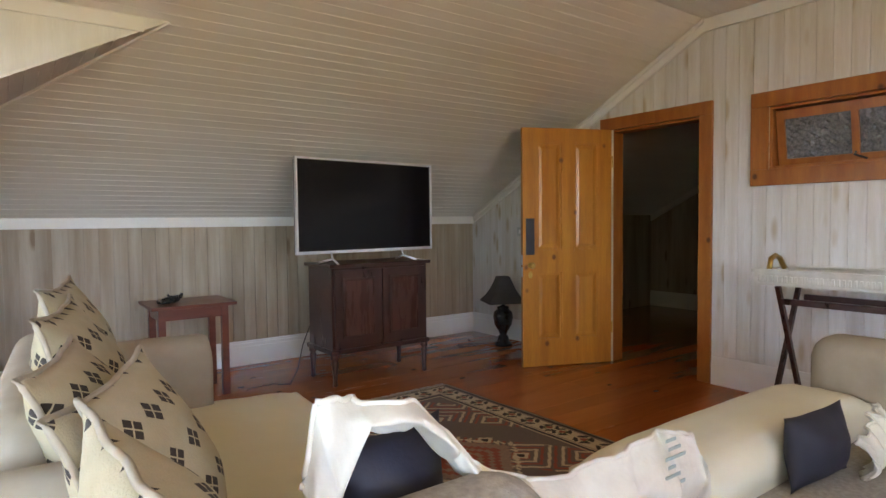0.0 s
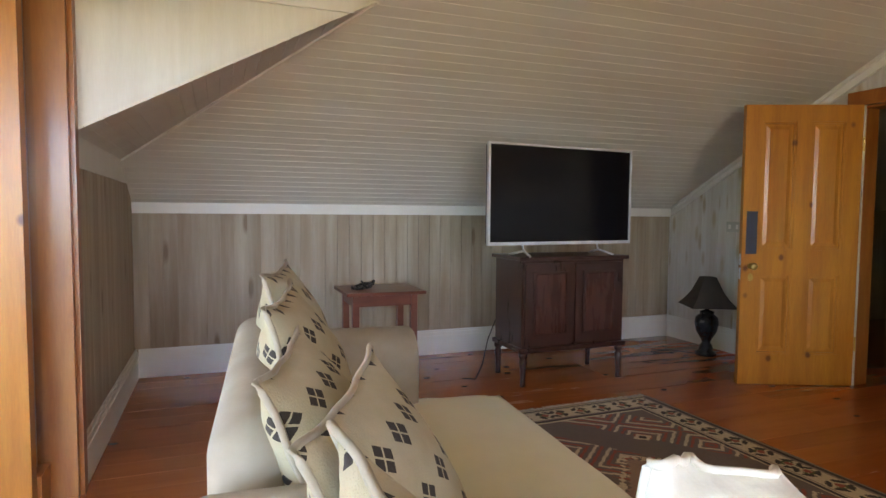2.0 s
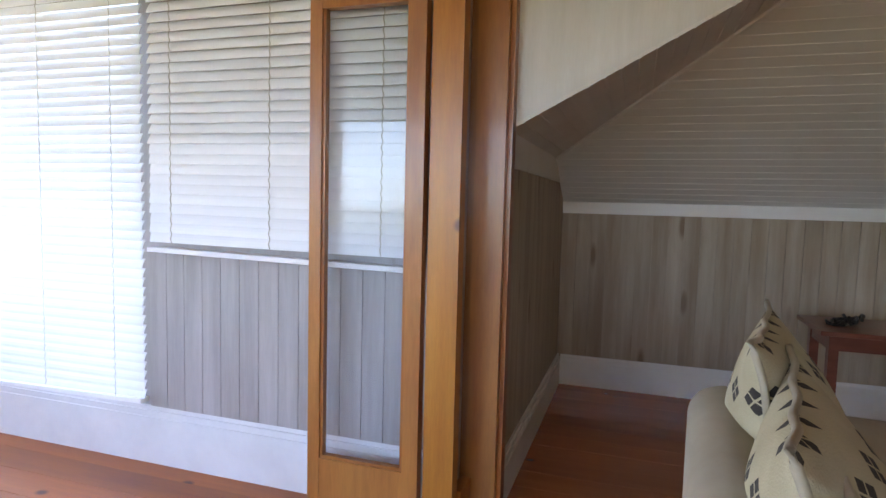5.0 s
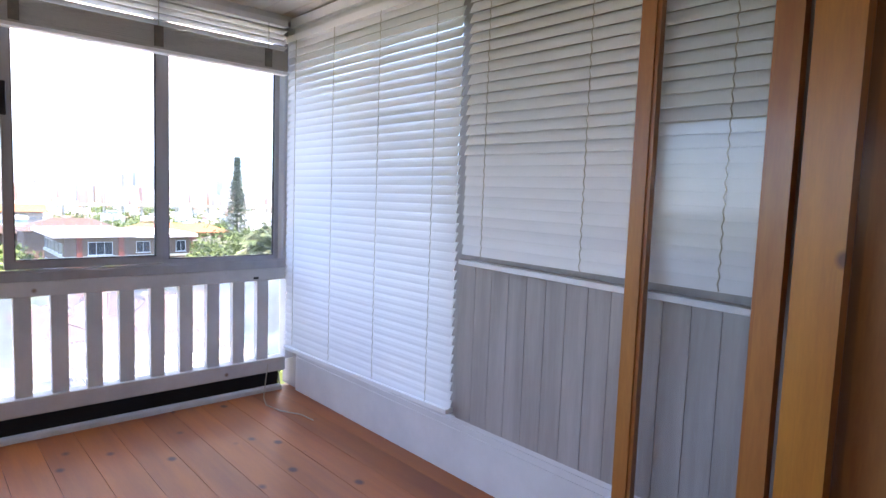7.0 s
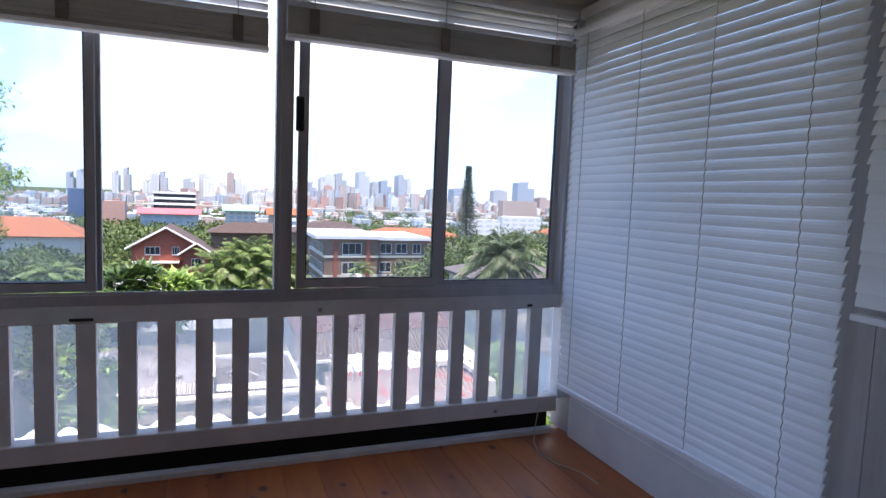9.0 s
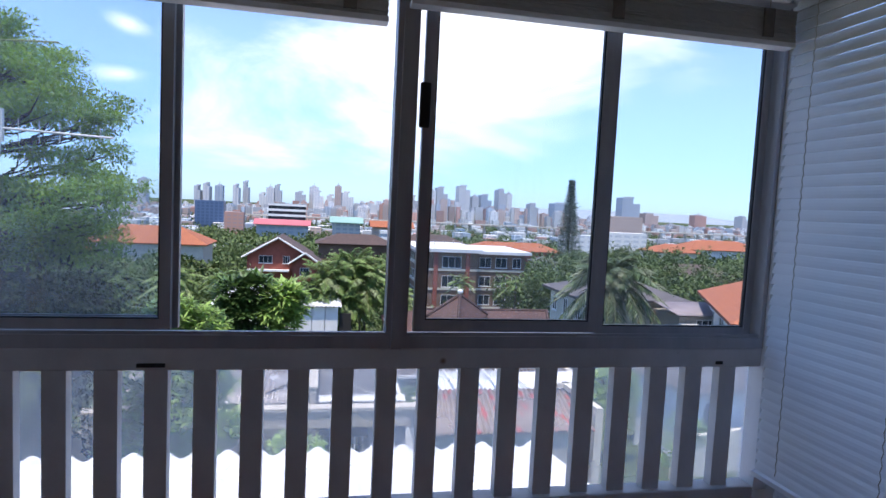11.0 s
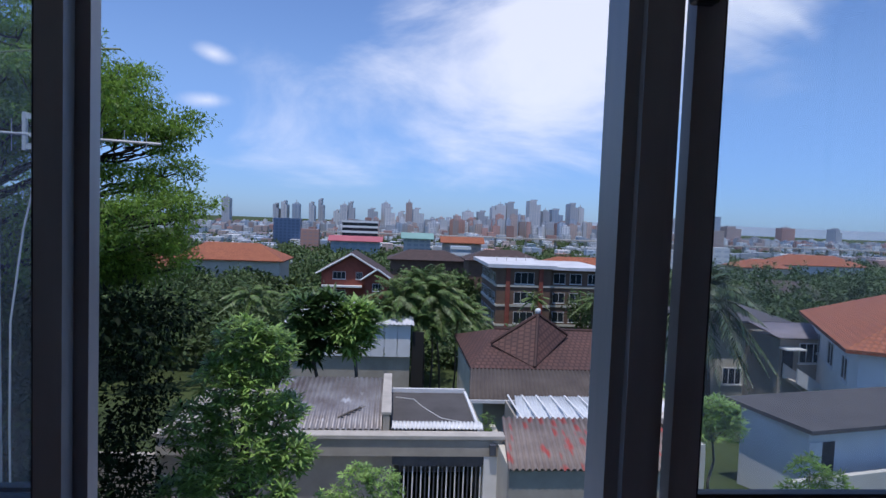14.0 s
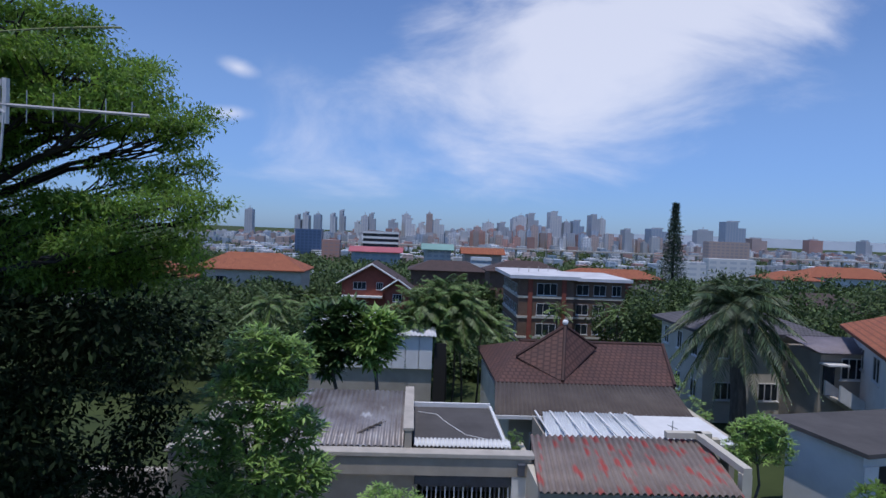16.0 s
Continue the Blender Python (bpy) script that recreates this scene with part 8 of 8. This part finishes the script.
lane = boxpart("garden_wall", (-46, -29, 15.6, 15.9, -12, -7.6), RENDERPALE)
tagged(lane, "pale garden wall along the lane between houses", "wall")
rosette_tree("shrub", (-36.0, 16.6, gz(-36)), [(-36, 16.5, -7.4, 0.8), (-38, 16.8, -7.2, 0.8), (-34, 16.6, -7.8, 0.7), (-40, 17.0, -7.0, 0.8), (-32.5, 16.4, -8.0, 0.6)], 61, 0.2, 26, L_BROAD, "green shrubs along the lane between houses", 0.05, 9)
rosette_tree("shrub", (-23.4, 5.2, gz(-23)), [(-23.4, 5.25, -5.95, 0.35)], 62, 0.12, 26, L_FEATHER, "small bright shrub between two roofs", 0.03, 9)

# ---------- offices and sheds of the plain ----------
def office(x, y0, y1, z0, zt, d, material, label, bands=0, band_mat=None, roofm=None):
    o = thing("office_building", (x, (y0 + y1) / 2, z0), label, "office building")
    boxpart("wall", (x - d, x, y0, y1, z0 - 6, zt), material, o)
    for k in range(bands):
        z = z0 + (zt - z0) * (k + 0.55) / bands
        boxpart("floor_band", (x, x + 0.5, y0 - 0.5, y1 + 0.5, z, z + (zt - z0) / bands * 0.42), band_mat or WHITETRIM, o)
    if roofm:
        roof_mesh("roof", [[(x + 3, y0 - 3, zt), (x + 3, y1 + 3, zt), (x - d / 2, y1 + 3, zt + 5), (x - d / 2, y0 - 3, zt + 5)], [(x - d - 3, y1 + 3, zt), (x - d - 3, y0 - 3, zt), (x - d / 2, y0 - 3, zt + 5), (x - d / 2, y1 + 3, zt + 5)]], roofm, o, 0.6)
    return o


office(-900, -177, -138, -44, -8, 20, striped("blue_glass", (0.10, 0.16, 0.28), (0.05, 0.09, 0.17), 6, 4.5, 0.7, 0.3), "blue glass office block in the city")
office(-750, -63, -19, -38, -6, 18, DARKGLASS, "office block with white floor bands", 5)
PINKROOF = mat("pink_roof_sheet", (0.45, 0.13, 0.15), (0.36, 0.10, 0.12), 0.05, 0.7, 0)
office(-620, -63, -13, -38, -26, 20, CITY[2], "low shed with a pink-red roof", 0, None, PINKROOF)
office(-680, -103, -83, -38, -17, 14, CITY[5], "red brick office block with a stair tower")
GREENROOF = mat("green_roof_sheet", (0.22, 0.38, 0.34), (0.17, 0.30, 0.27), 0.05, 0.7, 0)
office(-560, 11, 36, -36, -19, 20, CITY[1], "grey building with a green metal roof", 0, None, GREENROOF)
office(-520, 45, 78, -34, -20, 16, CITY[3], "long low hall with an orange-brown roof", 0, None, TILEORANGE)
office(-430, 43, 57, -33, -19, 10, CITY[2], "small blue and white building", 3)
office(-750, 379, 433, -40, -2, 16, CITY[3], "salmon-coloured block by the motorway")
office(-450, 228, 265, -34, -14, 10, CITY[4], "long low building with white walls")
office(-420, 179, 211, -33, -16, 10, CITY[4], "long white shed beyond the trees")
# parked cars far off, as a scatter of small bodies
CARS = mat("far_car_paint", (0.7, 0.7, 0.72), (0.25, 0.27, 0.3), 0.6, 0.4, 0)
bm = bmesh.new()
random.seed(12)
for k in range(330):
    x, y = -random.uniform(420, 470), random.uniform(-125, 60)
    box(bm, x - 0.9, x + 0.9, y - 2, y + 2, gz(x) + 0.3, gz(x) + 1.0)
    box(bm, x - 0.8, x + 0.8, y - 1.1, y + 1.2, gz(x) + 1.0, gz(x) + 1.6)
tagged(part("parked_cars", bm, CARS), "rows of parked cars, too far off to count", "cars", kind="stuff")
# elevated road
bm = bmesh.new()
box(bm, -1010, -995, -150, 900, -30, -28)
for k in range(40):
    box(bm, -1004, -1001, -140 + k * 26, -137 + k * 26, -50, -30)
structure(part("road_bridge", bm, COPING), "long elevated motorway before the city", "road")

# ---------- boards of walls and floors: one piece each ----------
random.seed(17)


def lay_floor(parent, x0, x1, y0, y1, pitch, material, start):
    lengths = (3.4, 4.1, 4.8)
    meshes = [plank_mesh("board", ln - 0.002, pitch - 0.0018, 0.022, material) for ln in lengths]
    last = {}
    y = start
    while y > y0:
        y -= pitch
    n = 0
    while y + pitch * 0.5 < y1:
        x = x0
        while x < x1 - 0.05:
            k = random.randrange(3)
            ln = lengths[k]
            if x + ln > x1:
                key = round(x1 - x, 2)
                if key not in last:
                    last[key] = plank_mesh("board", x1 - x, pitch - 0.0018, 0.022, material)
                me, ln = last[key], x1 - x
            else:
                me = meshes[k]
            piece("board", me, Matrix.Translation((x, y, -0.022 + random.uniform(-0.0006, 0.0004))), parent)
            x += ln
            n += 1
        y += pitch
    return n


lay_floor(sunfloor, XW + 0.0, XL - 0.13, YS0, YS, 0.163, SUNFLOOR, 2.07)
lay_floor(floor, XL - 0.12, 7.6, YB, 5.66, 0.163, FLOOR, 4.2)


def wall_boards(parent, p0, along, length, height, pitch, material, normal, cut=None):
    """Upright boards on a wall; cut(u) gives the spans of height that stand at u."""
    me = {}
    u = 0.0
    while u < length - 0.01:
        w = min(pitch, length - u)
        for z0, z1 in (cut(u + w / 2) if cut else ((0, height),)):
            key = (round(w, 3), round(z1 - z0, 3))
            if key not in me:
                bm = bmesh.new()
                box(bm, 0.0012, w - 0.0012, 0, 0.010, 0, z1 - z0)
                m = bpy.data.meshes.new("board")
                bm.to_mesh(m)
                bm.free()
                m.materials.append(material)
                me[key] = m
            x = Vector(along)
            m4 = Matrix((( x.x, normal[0], 0, p0[0] + x.x * u), (x.y, normal[1], 0, p0[1] + x.y * u), (0, 0, 1, p0[2] + z0), (0, 0, 0, 1)))
            piece("board", me[key], m4, parent)
        u += pitch


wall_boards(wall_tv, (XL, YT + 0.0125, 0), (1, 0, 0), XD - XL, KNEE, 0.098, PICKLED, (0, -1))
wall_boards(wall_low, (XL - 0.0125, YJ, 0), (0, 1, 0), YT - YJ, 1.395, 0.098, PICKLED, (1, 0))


def door_cut(u):
    y = YB + u
    top = min(ZFLAT, zslope(y)) if y > YFLAT else ZFLAT
    if DY0 - 0.02 < y < DY1 + 0.02:
        return ((DZ, top),)
    if FY0 < y < FY1:
        return ((0, FZ0), (FZ1, ZFLAT))
    return ((0, round(top, 2)),)


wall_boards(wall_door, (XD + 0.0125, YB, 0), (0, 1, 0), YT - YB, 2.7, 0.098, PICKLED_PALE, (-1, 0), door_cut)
wall_boards(wall_blind, (-2.05, YS + 0.0, 0.27), (1, 0, 0), XIN + 2.05, 0.72, 0.098, PICKLED_COOL, (0, -1))
